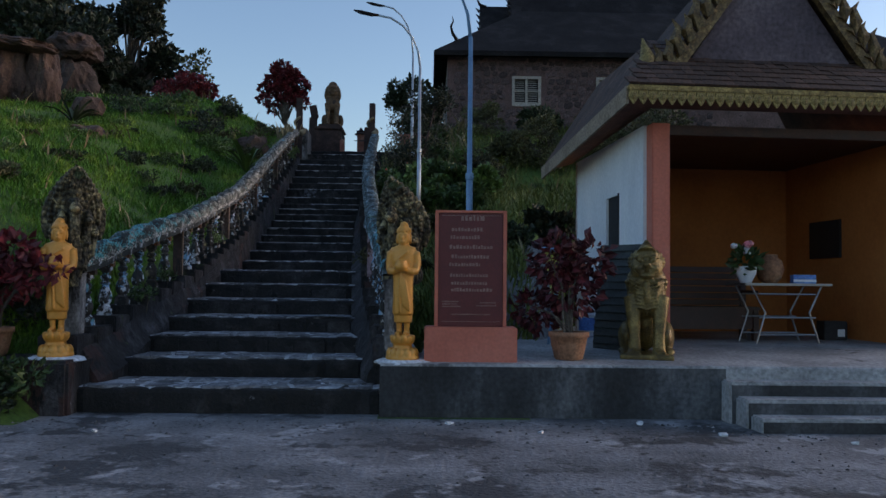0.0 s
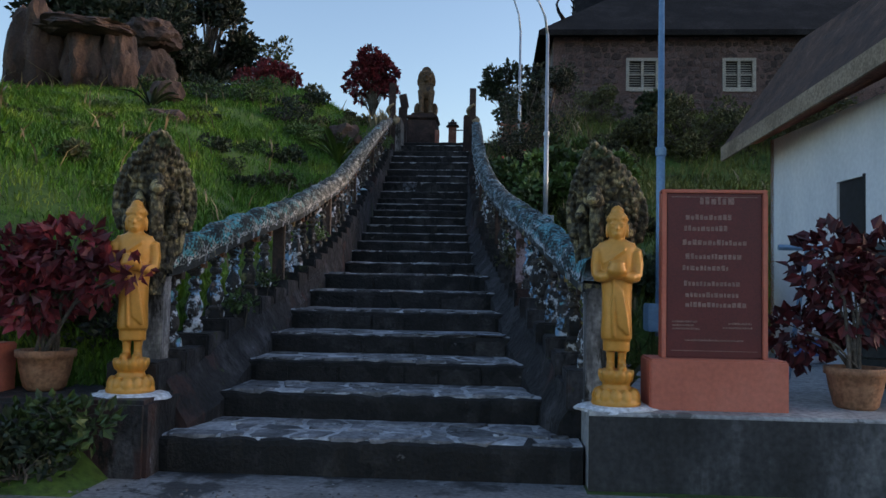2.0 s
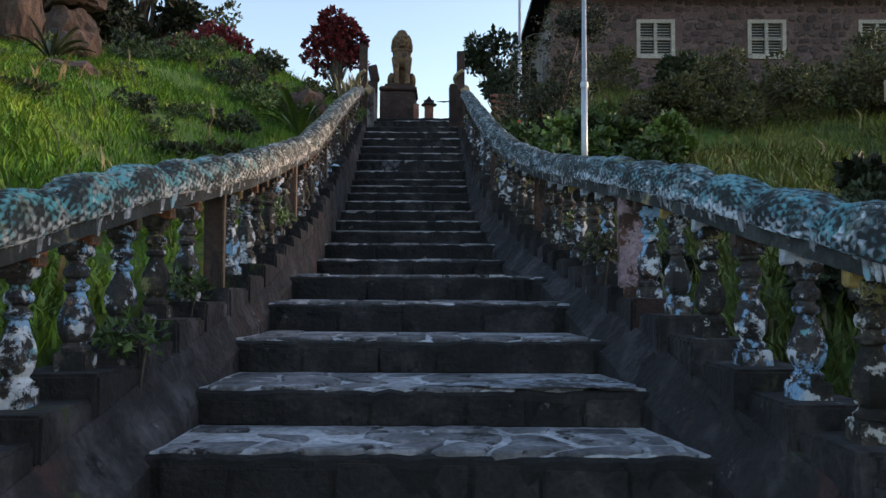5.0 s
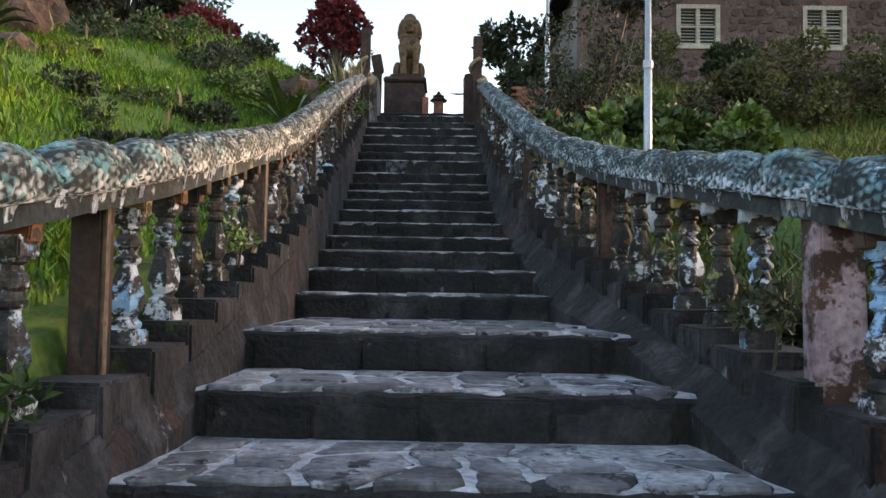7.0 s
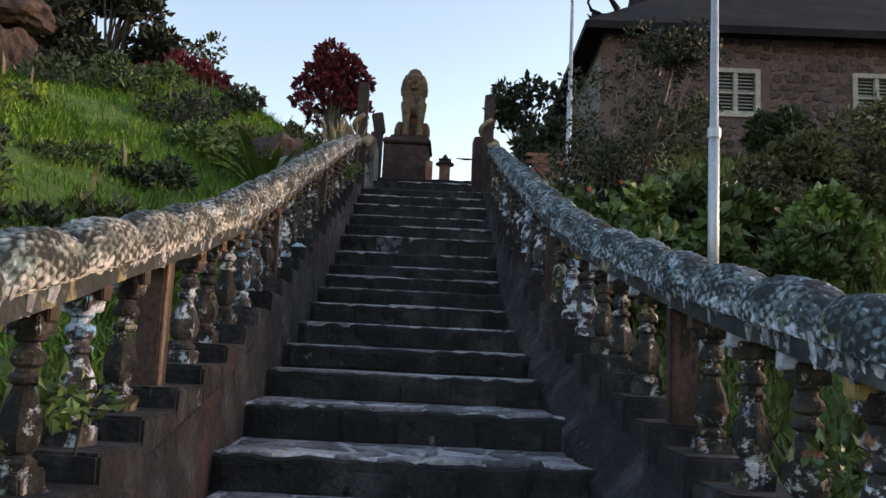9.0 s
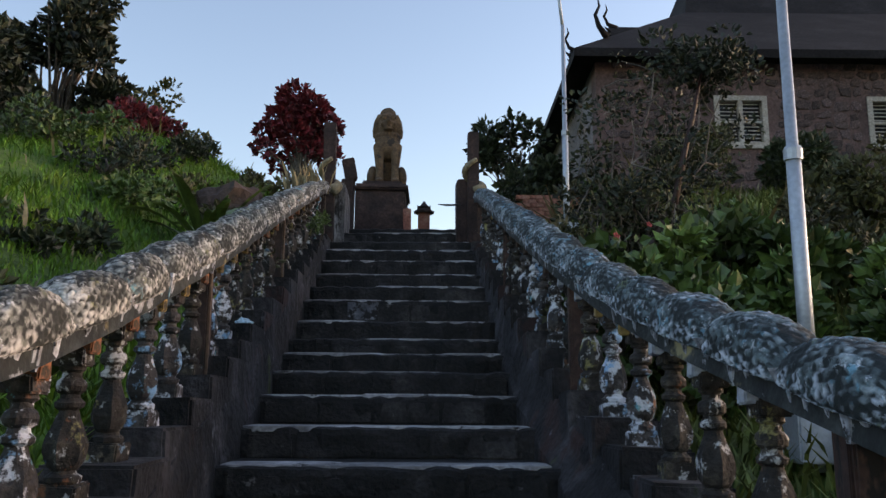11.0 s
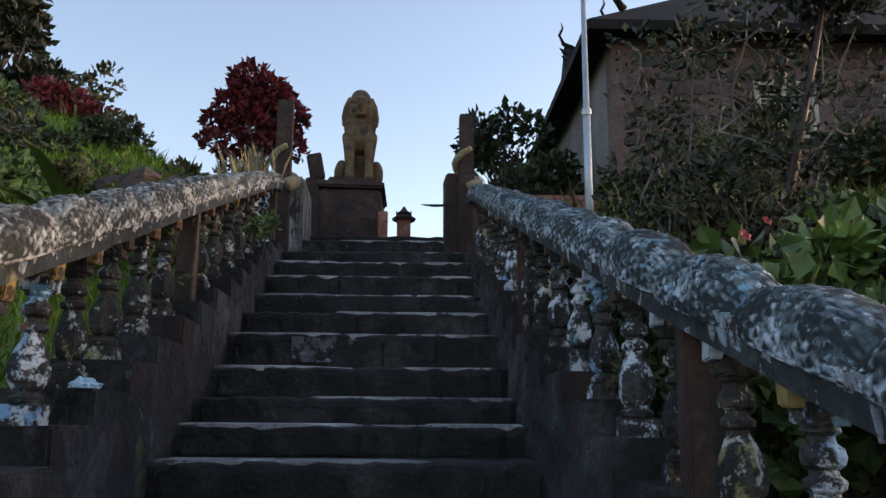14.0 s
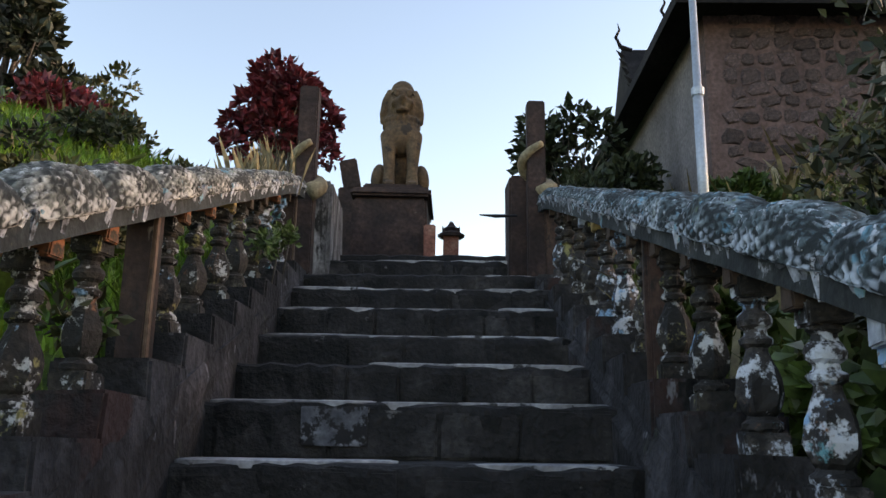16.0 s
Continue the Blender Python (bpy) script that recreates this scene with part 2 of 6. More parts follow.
M_SMEAR = mat("bluish_whitewash", [(0.16, 0.17, 0.2), (0.3, 0.32, 0.36), (0.46, 0.49, 0.54)], 5, 30, 0.85, bump=0.4, spots=[((0.05, 0.05, 0.052), 6, 0.5)])
M_PINKPOST = mat("flaking_pink_post", [(0.2, 0.13, 0.14), (0.34, 0.23, 0.25), (0.42, 0.3, 0.32)], 4, 30, 0.85, bump=0.5, spots=[((0.06, 0.03, 0.022), 4, 0.53), ((0.12, 0.05, 0.03), 6, 0.57)])
M_POST = mat("brown_rail_post", [(0.017, 0.009, 0.0075), (0.042, 0.02, 0.015), (0.095, 0.054, 0.04)], 4, 30, 0.8, bump=0.6, rand=0.3, stretch=(1, 1, 0.4), spots=[((0.016, 0.014, 0.012), 5, 0.55), ((0.2, 0.17, 0.14), 9, 0.66)])


# ---- building helpers ----
def mesh_of(bm, name, material, smooth=False):
    me = bpy.data.meshes.new(name)
    bm.to_mesh(me)
    bm.free()
    for m_ in material if isinstance(material, (list, tuple)) else [material]:
        me.materials.append(m_)
    if smooth:
        me.shade_smooth()
    return me


def part(name, bm, material, parent=None, label="", m=None, smooth=False):
    ob = new(name, mesh_of(bm, name, material, smooth))
    if parent:
        ob.parent = parent
    if m is not None:
        ob.matrix_basis = m
    if label:
        ob["label"] = label
    return ob


def piece(name, me, parent, m):
    ob = new(name, me)
    ob.parent = parent
    ob.matrix_basis = m
    return ob


def thing(name, m, label, category, group="", kind=""):
    ob = new(name)
    ob.matrix_basis = m
    return tagged(ob, label, category, group, kind)


def box(bm, x0, x1, y0, y1, z0, z1, bev=0.0, jit=0.0, rnd=random):
    b = bmesh.new()
    vs = [b.verts.new((x, y, z)) for z in (z0, z1) for y in (y0, y1) for x in (x0, x1)]
    for f in ((0, 2, 3, 1), (4, 5, 7, 6), (0, 1, 5, 4), (2, 6, 7, 3), (0, 4, 6, 2), (1, 3, 7, 5)):
        b.faces.new([vs[i] for i in f])
    if jit:
        for v in vs:
            v.co += Vector([rnd.uniform(-jit, jit) for _ in range(3)])
    if bev:
        bmesh.ops.bevel(b, geom=b.edges[:] , offset=bev, segments=2, affect="EDGES", clamp_overlap=True)
    join(bm, b)
    return bm


def join(bm, b, m=None):
    """Adds the bmesh b to bm and frees it."""
    me = bpy.data.meshes.new("tmp")
    if m is not None:
        bmesh.ops.transform(b, matrix=m, verts=b.verts[:])
    b.to_mesh(me)
    b.free()
    bm.from_mesh(me)
    bpy.data.meshes.remove(me)
    return bm


def boxed(*a, **k):
    return box(bmesh.new(), *a, **k)


def loft(bm, rings, closed=True, caps=True):
    """Skins rings of equal length, given as lists of points."""
    vv = [[bm.verts.new(p) for p in r] for r in rings]
    n_ = len(vv[0])
    for a, b in zip(vv, vv[1:]):
        for i in range(n_ if closed else n_ - 1):
            j = (i + 1) % n_
            bm.faces.new((a[i], a[j], b[j], b[i]))
    if caps:
        bm.faces.new(vv[0][::-1])
        bm.faces.new(vv[-1])
    return bm


def lathe(prof, seg=16, bm=None, sx=1.0, sy=1.0, cx=0.0, cy=0.0):
    bm = bm or bmesh.new()
    return loft(bm, [[(cx + sx * r * math.cos(2 * math.pi * i / seg), cy + sy * r * math.sin(2 * math.pi * i / seg), z) for i in range(seg)] for r, z in prof])


def tube(bm, pts, radii, seg=8):
    """A tube along pts with a radius at each."""
    rings = []
    for i, p in enumerate(pts):
        p = Vector(p)
        d = (Vector(pts[min(i + 1, len(pts) - 1)]) - Vector(pts[max(i - 1, 0)])).normalized()
        a = d.cross((0, 0, 1) if abs(d.z) < 0.9 else (0, 1, 0)).normalized()
        c = d.cross(a)
        r = radii[i] if isinstance(radii, (list, tuple)) else radii
        rings.append([tuple(p + r * (a * math.cos(2 * math.pi * k / seg) + c * math.sin(2 * math.pi * k / seg))) for k in range(seg)])
    return loft(bm, rings)


def ball(bm, c, r, seg=12, rings=8, m=None):
    b = bmesh.new()
    bmesh.ops.create_uvsphere(b, u_segments=seg, v_segments=rings, radius=1)
    bmesh.ops.transform(b, matrix=Matrix.LocRotScale(c, m, r if isinstance(r, (tuple, list)) else (r, r, r)), verts=b.verts[:])
    return join(bm, b)


def lerp(v, xs, ys):
    return float(np.interp(v, xs, ys))


def smooth01(v):
    v = min(1.0, max(0.0, v))
    return v * v * (3 - 2 * v)


# ---- the plan: stairs, rails, hill ----
STEP_Y = [8.25, 9.09, 9.81, 10.53, 11.35, 12.23, 13.14, 15.07, 15.79, 16.45, 17.10, 17.74, 18.39, 18.98, 19.44, 19.84, 20.27, 20.78, 21.40, 22.03, 22.58, 23.20, 23.85, 24.46, 25.15]
STEP_Z = [0.25, 0.465, 0.665, 0.858, 1.065, 1.277, 1.493, 1.695, 1.908, 2.11, 2.29, 2.49, 2.695, 2.89, 3.057, 3.217, 3.42, 3.684, 3.919, 4.155, 4.416, 4.668, 4.914, 5.168, 5.38]


def S(y):
    return lerp(y, [7.6, *STEP_Y, 30, 60], [-0.05, *STEP_Z, 5.75, 6.4])


def rail_xl(y):
    return lerp(y, [8, 10.7, 12.4, 16, 18.8, 24], [-3.83, -3.66, -3.59, -3.71, -3.86, -3.99])


def rail_xr(y):
    return lerp(y, [8, 11.8, 14.3, 16.5, 18.5, 20, 24], [-0.31, -0.81, -1.01, -1.24, -1.43, -1.51, -1.66])


def rail_zl(y):
    return lerp(y, [8.7, 9.4, 10.4, 12.1, 14.2, 15.5, 16.2, 17.5, 18, 19.2, 20.2, 21.8, 23.8], [1.62, 1.8, 2.05, 2.38, 2.86, 3.15, 3.38, 3.77, 3.93, 4.34, 4.7, 5.25, 5.92]) - 0.04


def rail_zr(y):
    return lerp(y, [8.4, 8.9, 9.9, 11.3, 14.4, 15.4, 16.4, 17.5, 19, 22.6, 24], [1.55, 1.68, 1.9, 2.23, 2.78, 3.03, 3.28, 3.65, 4.19, 5.41, 5.86]) - 0.04


def edge_l(y):
    return lerp(y, [8, 9, 13, 16, 20.8, 24.5], [-3.54, -3.32, -3.34, -3.48, -3.68, -3.87])


def edge_r(y):
    return lerp(y, [8, 9, 10.5, 13.1, 16, 18.4, 24.5], [-0.5, -0.75, -1.0, -1.25, -1.53, -1.70, -1.84])


def H(x, y):
    """Height of the ground."""
    s = S(y)
    w = 0.10 * noise.noise((x * 0.45, y * 0.45, 3.0)) + 0.05 * noise.noise((x * 1.3, y * 1.3, 9.0))
    if y < 7.6:
        return 0.0 if x > -6 else 0.04 * noise.noise((x, y, 0))
    up = smooth01((y - 8.0) / 1.6)
    xl, xr = rail_xl(y), rail_xr(y)
    if x < xl - 0.1:
        d = xl - 0.1 - x
        return max(0.0, (s + 0.12 + (1.3 - 0.2 * smooth01((y - 16) / 6)) * smooth01(d / 3.4) + 0.02 * d + 0.2 * min(3.0, max(0.0, d - 2.6)) * (1 - smooth01((y - 19.5) / 3.5)) + w) * up) + (0.25 * smooth01((y - 7.6) / 0.3))
    if x > xr + 0.1:
        d = x - xr - 0.1
        start = 9.7 if x < 1.5 else 9.7 + 4.1 * smooth01((x - 1.5) / 0.9)
        return (s + 0.1 + 0.75 * smooth01(d / 3.0) + w - 0.2) * smooth01((y - start) / 2.2)
    return s - 0.45 if y > 8.3 else 0.0


def stops(*segs):
    out = []
    for a, b, n_ in segs:
        out += [a + (b - a) * i / n_ for i in range(n_)]
    return out + [segs[-1][1]]


def ground_sheet():
    xs = stops((-900, -60, 6), (-60, -18, 12), (-18, 16, 136), (16, 60, 12), (60, 900, 6))
    ys = stops((-900, -40, 6), (-40, 6, 12), (6, 34, 112), (34, 70, 10), (70, 1200, 6))
    vs = [(x, y, H(x, y)) for y in ys for x in xs]
    nx = len(xs)
    fs = [(j * nx + i, j * nx + i + 1, (j + 1) * nx + i + 1, (j + 1) * nx + i) for j in range(len(ys) - 1) for i in range(nx - 1)]
    me = bpy.data.meshes.new("ground")
    me.from_pydata(vs, [], fs)
    me.materials.append(M_ROAD)
    me.materials.append(M_SOIL)
    for p in me.polygons:
        c = p.center
        p.material_index = 1 if c.y > 8.0 and not (c.x > 1.0 and c.y < 13) and not (-3.7 < c.x < -0.4 and c.y < 8.6) else (1 if c.x < -3.7 and c.y > 7.6 else 0)
    me.shade_smooth()
    return tagged(new("ground", me), "grey concrete road rising into a grassy hillside", "ground", kind="structure")


ground_sheet()


# ---- staircase ----
def ragged_slab(x0, x1, y0, y1, z0, z1, n_=14, amp=0.012, rnd=random):
    """A slab with an uneven, worn front edge."""
    bm = bmesh.new()
    rows = []
    for i in range(n_ + 1):
        x = x0 + (x1 - x0) * i / n_
        e = rnd.uniform(-amp, amp) * 1.6
        h = rnd.uniform(-amp, amp)
        rows.append([(x, y1, z0), (x, y0 + e * 0.7 + 0.02, z0), (x, y0 + e - 0.004, z1 - 0.05 + h), (x, y0 + e + 0.004, z1 - 0.014 + h), (x, y0 + e + 0.03, z1 + h * 0.7), (x, y1, z1 + 0.004)])
    return loft(bm, rows)


def staircase():
    st = thing("staircase", Matrix(), "long flight of dark worn stone steps up the hill", "stairs", kind="structure")
    rnd = random.Random(4)
    n_ = len(STEP_Y)
    for k in range(n_):
        y, z = STEP_Y[k], STEP_Z[k]
        y1 = STEP_Y[k + 1] if k + 1 < n_ else y + 8
        x0, x1 = edge_l(y) - 0.25, edge_r(y) + 0.25
        if k == 0:
            x0, x1 = -3.62, -0.5
        if k == n_ - 1:
            x0, x1 = -4.6, -1.2
        z0 = STEP_Z[k - 1] - 0.05 if k else -0.05
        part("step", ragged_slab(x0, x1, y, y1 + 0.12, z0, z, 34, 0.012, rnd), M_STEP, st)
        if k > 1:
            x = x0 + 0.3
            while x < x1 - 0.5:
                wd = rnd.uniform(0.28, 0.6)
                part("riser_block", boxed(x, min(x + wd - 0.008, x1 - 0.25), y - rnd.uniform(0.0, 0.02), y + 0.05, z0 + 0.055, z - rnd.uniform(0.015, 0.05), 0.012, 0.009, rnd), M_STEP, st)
                x += wd
        # paving stones bedded in the tread
        deep = y1 - y
        nr = 1 if k > 8 else (7 if deep > 1.2 else 3)
        if k == n_ - 1:
            continue
        xs0, xs1 = edge_l(y + 0.1), edge_r(y + 0.1)
        if k == 0:
            xs0, xs1 = -3.5, -0.55
        ncol = max(3, int((xs1 - xs0) / (0.27 if k <= 8 else 0.6)))
        dy = (deep - 0.03) / nr if nr > 1 else 0.3
        dx = (xs1 - xs0) / ncol
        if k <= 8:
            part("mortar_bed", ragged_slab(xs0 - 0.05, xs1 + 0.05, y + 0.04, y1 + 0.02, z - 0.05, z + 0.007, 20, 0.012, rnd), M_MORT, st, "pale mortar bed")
        pts = {}
        for j in range(nr + 1):
            for i in range(ncol + 1):
                jx = 0 if i in (0, ncol) else rnd.uniform(-0.36, 0.36) * dx + (0.5 * dx if j % 2 else 0) * 0.6
                jy = rnd.uniform(0.0, 0.02) if j == 0 else (rnd.uniform(-0.02, 0.0) if j == nr else rnd.uniform(-0.3, 0.3) * dy)
                pts[i, j] = Vector((xs0 + dx * i + jx, y + 0.006 + dy * j + jy))
        for j in range(nr):
            for i in range(ncol):
                if rnd.random() < (0.1 if k > 8 else 0.14):
                    continue
                q = [pts[i, j], pts[i + 1, j], pts[i + 1, j + 1], pts[i, j + 1]]
                c0 = sum(q, Vector((0, 0))) / 4
                ring = []
                for e in range(4):
                    a0, a1 = q[e], q[(e + 1) % 4]
                    for f in (0.14, 0.5, 0.86):
                        p = a0.lerp(a1, f)
                        if f == 0.5:
                            p = p + (p - c0) * rnd.uniform(-0.02, 0.05) * (0 if (j == 0 and e == 0) else 1)
                        ring.append(p + (c0 - p).normalized() * (rnd.uniform(0.01, 0.042) if k <= 8 else rnd.uniform(0.004, 0.012)))
                bm = bmesh.new()
                t_ = rnd.uniform(0.012, 0.026) if k <= 8 else rnd.uniform(0.006, 0.018)
                loft(bm, [[(p.x, p.y, z - 0.03) for p in ring], [(p.x, p.y, z + t_ * 0.6) for p in ring], [(p.x + (c0.x - p.x) * 0.07, p.y + (c0.y - p.y) * 0.09, z + t_) for p in ring]])
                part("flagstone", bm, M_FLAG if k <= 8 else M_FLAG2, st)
    # smear of whitewash on one tread and down its riser
    y, z = STEP_Y[3], STEP_Z[3]
    bm = bmesh.new()
    ring = [(-1.8, 0.02), (-1.55, 0.0), (-1.3, 0.004), (-1.04, 0.01), (-1.02, 0.2), (-1.1, 0.4), (-1.3, 0.52), (-1.6, 0.38), (-1.9, 0.3), (-2.15, 0.16)]
    loft(bm, [[(a + rnd.uniform(-0.03, 0.03), y + b + rnd.uniform(0, 0.02), z + h) for a, b in ring] for h in (0.018, 0.024)])
    part("whitewash_smear", bm, M_SMEAR, st, "pale bluish whitewash smear")
    # lime-washed patch on one riser
    y, z = STEP_Y[17], STEP_Z[17]
    part("lime_patch", boxed(-3.22, -2.90, y - 0.027, y, z - 0.2, z - 0.02, 0.004, 0.005), mat("lime_patch", [(0.06, 0.062, 0.07), (0.12, 0.125, 0.14), (0.3, 0.31, 0.33)], 9, 30, 0.9, spots=[((0.02, 0.018, 0.018), 8, 0.48)]), st, "pale lime-washed patch")
    return st


staircase()


def crown(rz, y):
    """The smoothed height of the rail's back."""
    return sum(rz(y + o) for o in (-0.5, -0.25, 0, 0.25, 0.5)) / 5


BALUSTER_STEP = 0.432
SPANS = ((-1, edge_l, rail_xl, rail_zl, 8.75, 23.9), (1, edge_r, rail_xr, rail_zr, 8.5, 24.05))


def baluster_rows(y0, y1):
    return [y0 + 0.3 + BALUSTER_STEP * i for i in range(int((y1 - y0 - 0.35) / BALUSTER_STEP) + 1)]


def curb_wall(ed, rx, rz, side, y0, y1, rnd):
    """The continuous lower wall, its stair face leaning back from the treads, in rough plaster."""
    rings = []
    n_ = 170
    for i in range(n_ + 1):
        y = y0 + (y1 - y0) * i / n_
        zs, zt = S(y) - 0.05, crown(rz, y) - 0.99
        foot, top, back = ed(y), rx(y) - side * (0.172 if side > 0 else min(0.212, abs(rx(y) - ed(y)) - 0.01)), rx(y) + side * 0.2
        ring = [(back, y, zs - 0.65), (foot, y, zs - 0.65)]
        for k in range(8):
            f = k / 7
            d = 0.022 * noise.noise((y * 2.3, f * 2.5, side * 7.0)) + 0.012 * noise.noise((y * 7, f * 7, side * 3.0))
            ring.append((foot + (top - foot) * f ** 0.8 + side * d, y, zs + (zt - zs) * f))
        rings.append(ring + [(back, y, zt)])
    bm = loft(bmesh.new(), rings)
    bmesh.ops.recalc_face_normals(bm, faces=bm.faces[:])
    return bm


def curbs():
    """A plastered wall with one small step under each baluster."""
    rnd = random.Random(8)
    for side, ed, rx, rz, y0, y1 in SPANS:
        cb = thing("curb_wall", Matrix(), "stepped dark plastered curb wall under the balusters", "curb", kind="structure")
        h = BALUSTER_STEP / 2
        part("lower_wall", curb_wall(ed, rx, rz, side, y0 + (0.1 if side > 0 else -0.2), y1 + 0.2, rnd), M_CURB, cb, "stained rough plaster wall")
        for y in ([] if side > 0 else [y0 - 0.13]) + baluster_rows(y0, y1):
            zt = crown(rz, y - 0.04) - 0.85
            a, b = rx(y) - side * (0.168 if side > 0 else min(0.208, abs(rx(y) - ed(y)) - 0.014)) + rnd.uniform(-0.006, 0.006), rx(y) + side * 0.202
            part("curb_block", boxed(min(a, b), max(a, b), y - h, y + h + 0.02, zt - 0.3, zt, 0.014, 0.007, rnd), M_CURB, cb)


curbs()


def baluster_mesh(rnd, material):
    """A turned baluster, 0.56 high, with carved leaves round the foot of its vase."""
    prof = [(0.058, 0.06, 0), (0.066, 0.07, 0), (0.067, 0.088, 0), (0.05, 0.1, 0), (0.046, 0.11, 0), (0.058, 0.125, 0.3), (0.067, 0.15, 0.8), (0.071, 0.18, 1), (0.07, 0.21, 1), (0.065, 0.24, 0.8), (0.057, 0.268, 0.5), (0.047, 0.295, 0), (0.038, 0.322, 0), (0.036, 0.333, 0), (0.053, 0.345, 0), (0.055, 0.362, 0), (0.038, 0.376, 0), (0.036, 0.392, 0), (0.054, 0.405, 0), (0.058, 0.425, 0), (0.053, 0.442, 0), (0.037, 0.456, 0), (0.035, 0.475, 0), (0.05, 0.487, 0), (0.048, 0.505, 0)]
    bm = bmesh.new()
    seg = 18
    loft(bm, [[(r * (1 + 0.05 * rnd.uniform(-1, 1) + 0.13 * leaf * math.cos(6 * (2 * math.pi * i / seg))) * math.cos(2 * math.pi * i / seg), r * (1 + 0.05 * rnd.uniform(-1, 1) + 0.13 * leaf * math.cos(6 * (2 * math.pi * i / seg))) * math.sin(2 * math.pi * i / seg), z + rnd.uniform(-0.003, 0.003)) for i in range(seg)] for r, z, leaf in prof])
    box(bm, -0.072, 0.072, -0.072, 0.072, -0.03, 0.064, 0.008, 0.007, rnd)
    box(bm, -0.06, 0.06, -0.06, 0.06, 0.5, 0.57, 0.007, 0.006, rnd)
    return mesh_of(bm, "baluster", material)


def rail_body(rx, rz, y0, y1, side, material):
    """The scaled serpent body that forms the handrail: a row of low domes with overlapping scales."""
    ny, nu = 1550, 88
    vs, fs, crest, paint = [], [], [], []
    for i in range(ny + 1):
        y = y0 + (y1 - y0) * i / ny
        runs = [0.28 + 0.3 * noise.noise((y * 5, side, w)) + 0.4 * noise.noise((y * 24, side * 2, w)) for w in (1.0, 6.0)]
        x = rx(y) + 0.012 * noise.noise((0, y * 0.8, side))
        zt = crown(rz, y)
        ph = ((y + 0.13 * side) / 0.56) % 1.0
        dome = math.sqrt(max(0.0, 1 - (2 * ph - 1) ** 2)) * (1 - 0.5 * smooth01((y - 19) / 4)) + 0.12 * noise.noise((2.0, y * 1.9, side * 5))
        hw, hh = 0.102 + 0.038 * dome, 0.055 + 0.115 * dome
        for j in range(nu):
            a = 2 * math.pi * j / nu
            ca, sa = math.cos(a), math.sin(a)
            px = hw * (abs(ca) ** 0.7) * (1 if ca > 0 else -1)
            pz = hh * sa if sa > 0 else -0.022 * (abs(sa) ** 0.45)
            r = 1.0
            cr = 0.5 + 0.5 * noise.noise((x * 9, y * 9, a * 3))
            if sa > -0.45:
                u = y / 0.042 + 0.5 * noise.noise((x * 3, y * 4.5, a * 1.4))
                v = (a / (2 * math.pi)) * 24 + 0.45 * noise.noise((x * 3 + 9, y * 4.5, a * 1.4))
                row = math.floor(u)
                fu = u - row
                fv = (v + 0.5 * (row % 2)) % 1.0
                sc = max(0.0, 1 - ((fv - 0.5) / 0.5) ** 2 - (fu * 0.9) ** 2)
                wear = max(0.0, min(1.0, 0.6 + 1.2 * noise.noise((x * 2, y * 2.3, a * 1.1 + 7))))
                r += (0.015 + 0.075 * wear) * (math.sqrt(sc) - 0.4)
                # High on each scale, low in the grooves, where shade is painted dark.
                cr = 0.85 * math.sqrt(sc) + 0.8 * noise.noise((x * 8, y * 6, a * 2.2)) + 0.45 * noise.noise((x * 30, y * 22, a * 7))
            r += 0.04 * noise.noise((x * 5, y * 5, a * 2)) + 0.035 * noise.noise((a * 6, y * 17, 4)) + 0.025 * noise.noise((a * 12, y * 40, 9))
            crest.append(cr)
            paint.append(1.0 if sa < runs[0 if ca > 0 else 1] else 0.0)
            vs.append((x + px * r, y, zt - 0.15 + pz * r))
    for i in range(ny):
        for j in range(nu):
            k = (j + 1) % nu
            fs.append((i * nu + j, i * nu + k, (i + 1) * nu + k, (i + 1) * nu + j))
    fs.append(tuple(range(nu)))
    fs.append(tuple(ny * nu + j for j in reversed(range(nu))))
    me = bpy.data.meshes.new("rail")
    me.from_pydata(vs, [], fs)
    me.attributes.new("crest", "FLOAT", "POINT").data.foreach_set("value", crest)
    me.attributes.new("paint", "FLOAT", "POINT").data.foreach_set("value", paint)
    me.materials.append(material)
    me.shade_smooth()
    return me


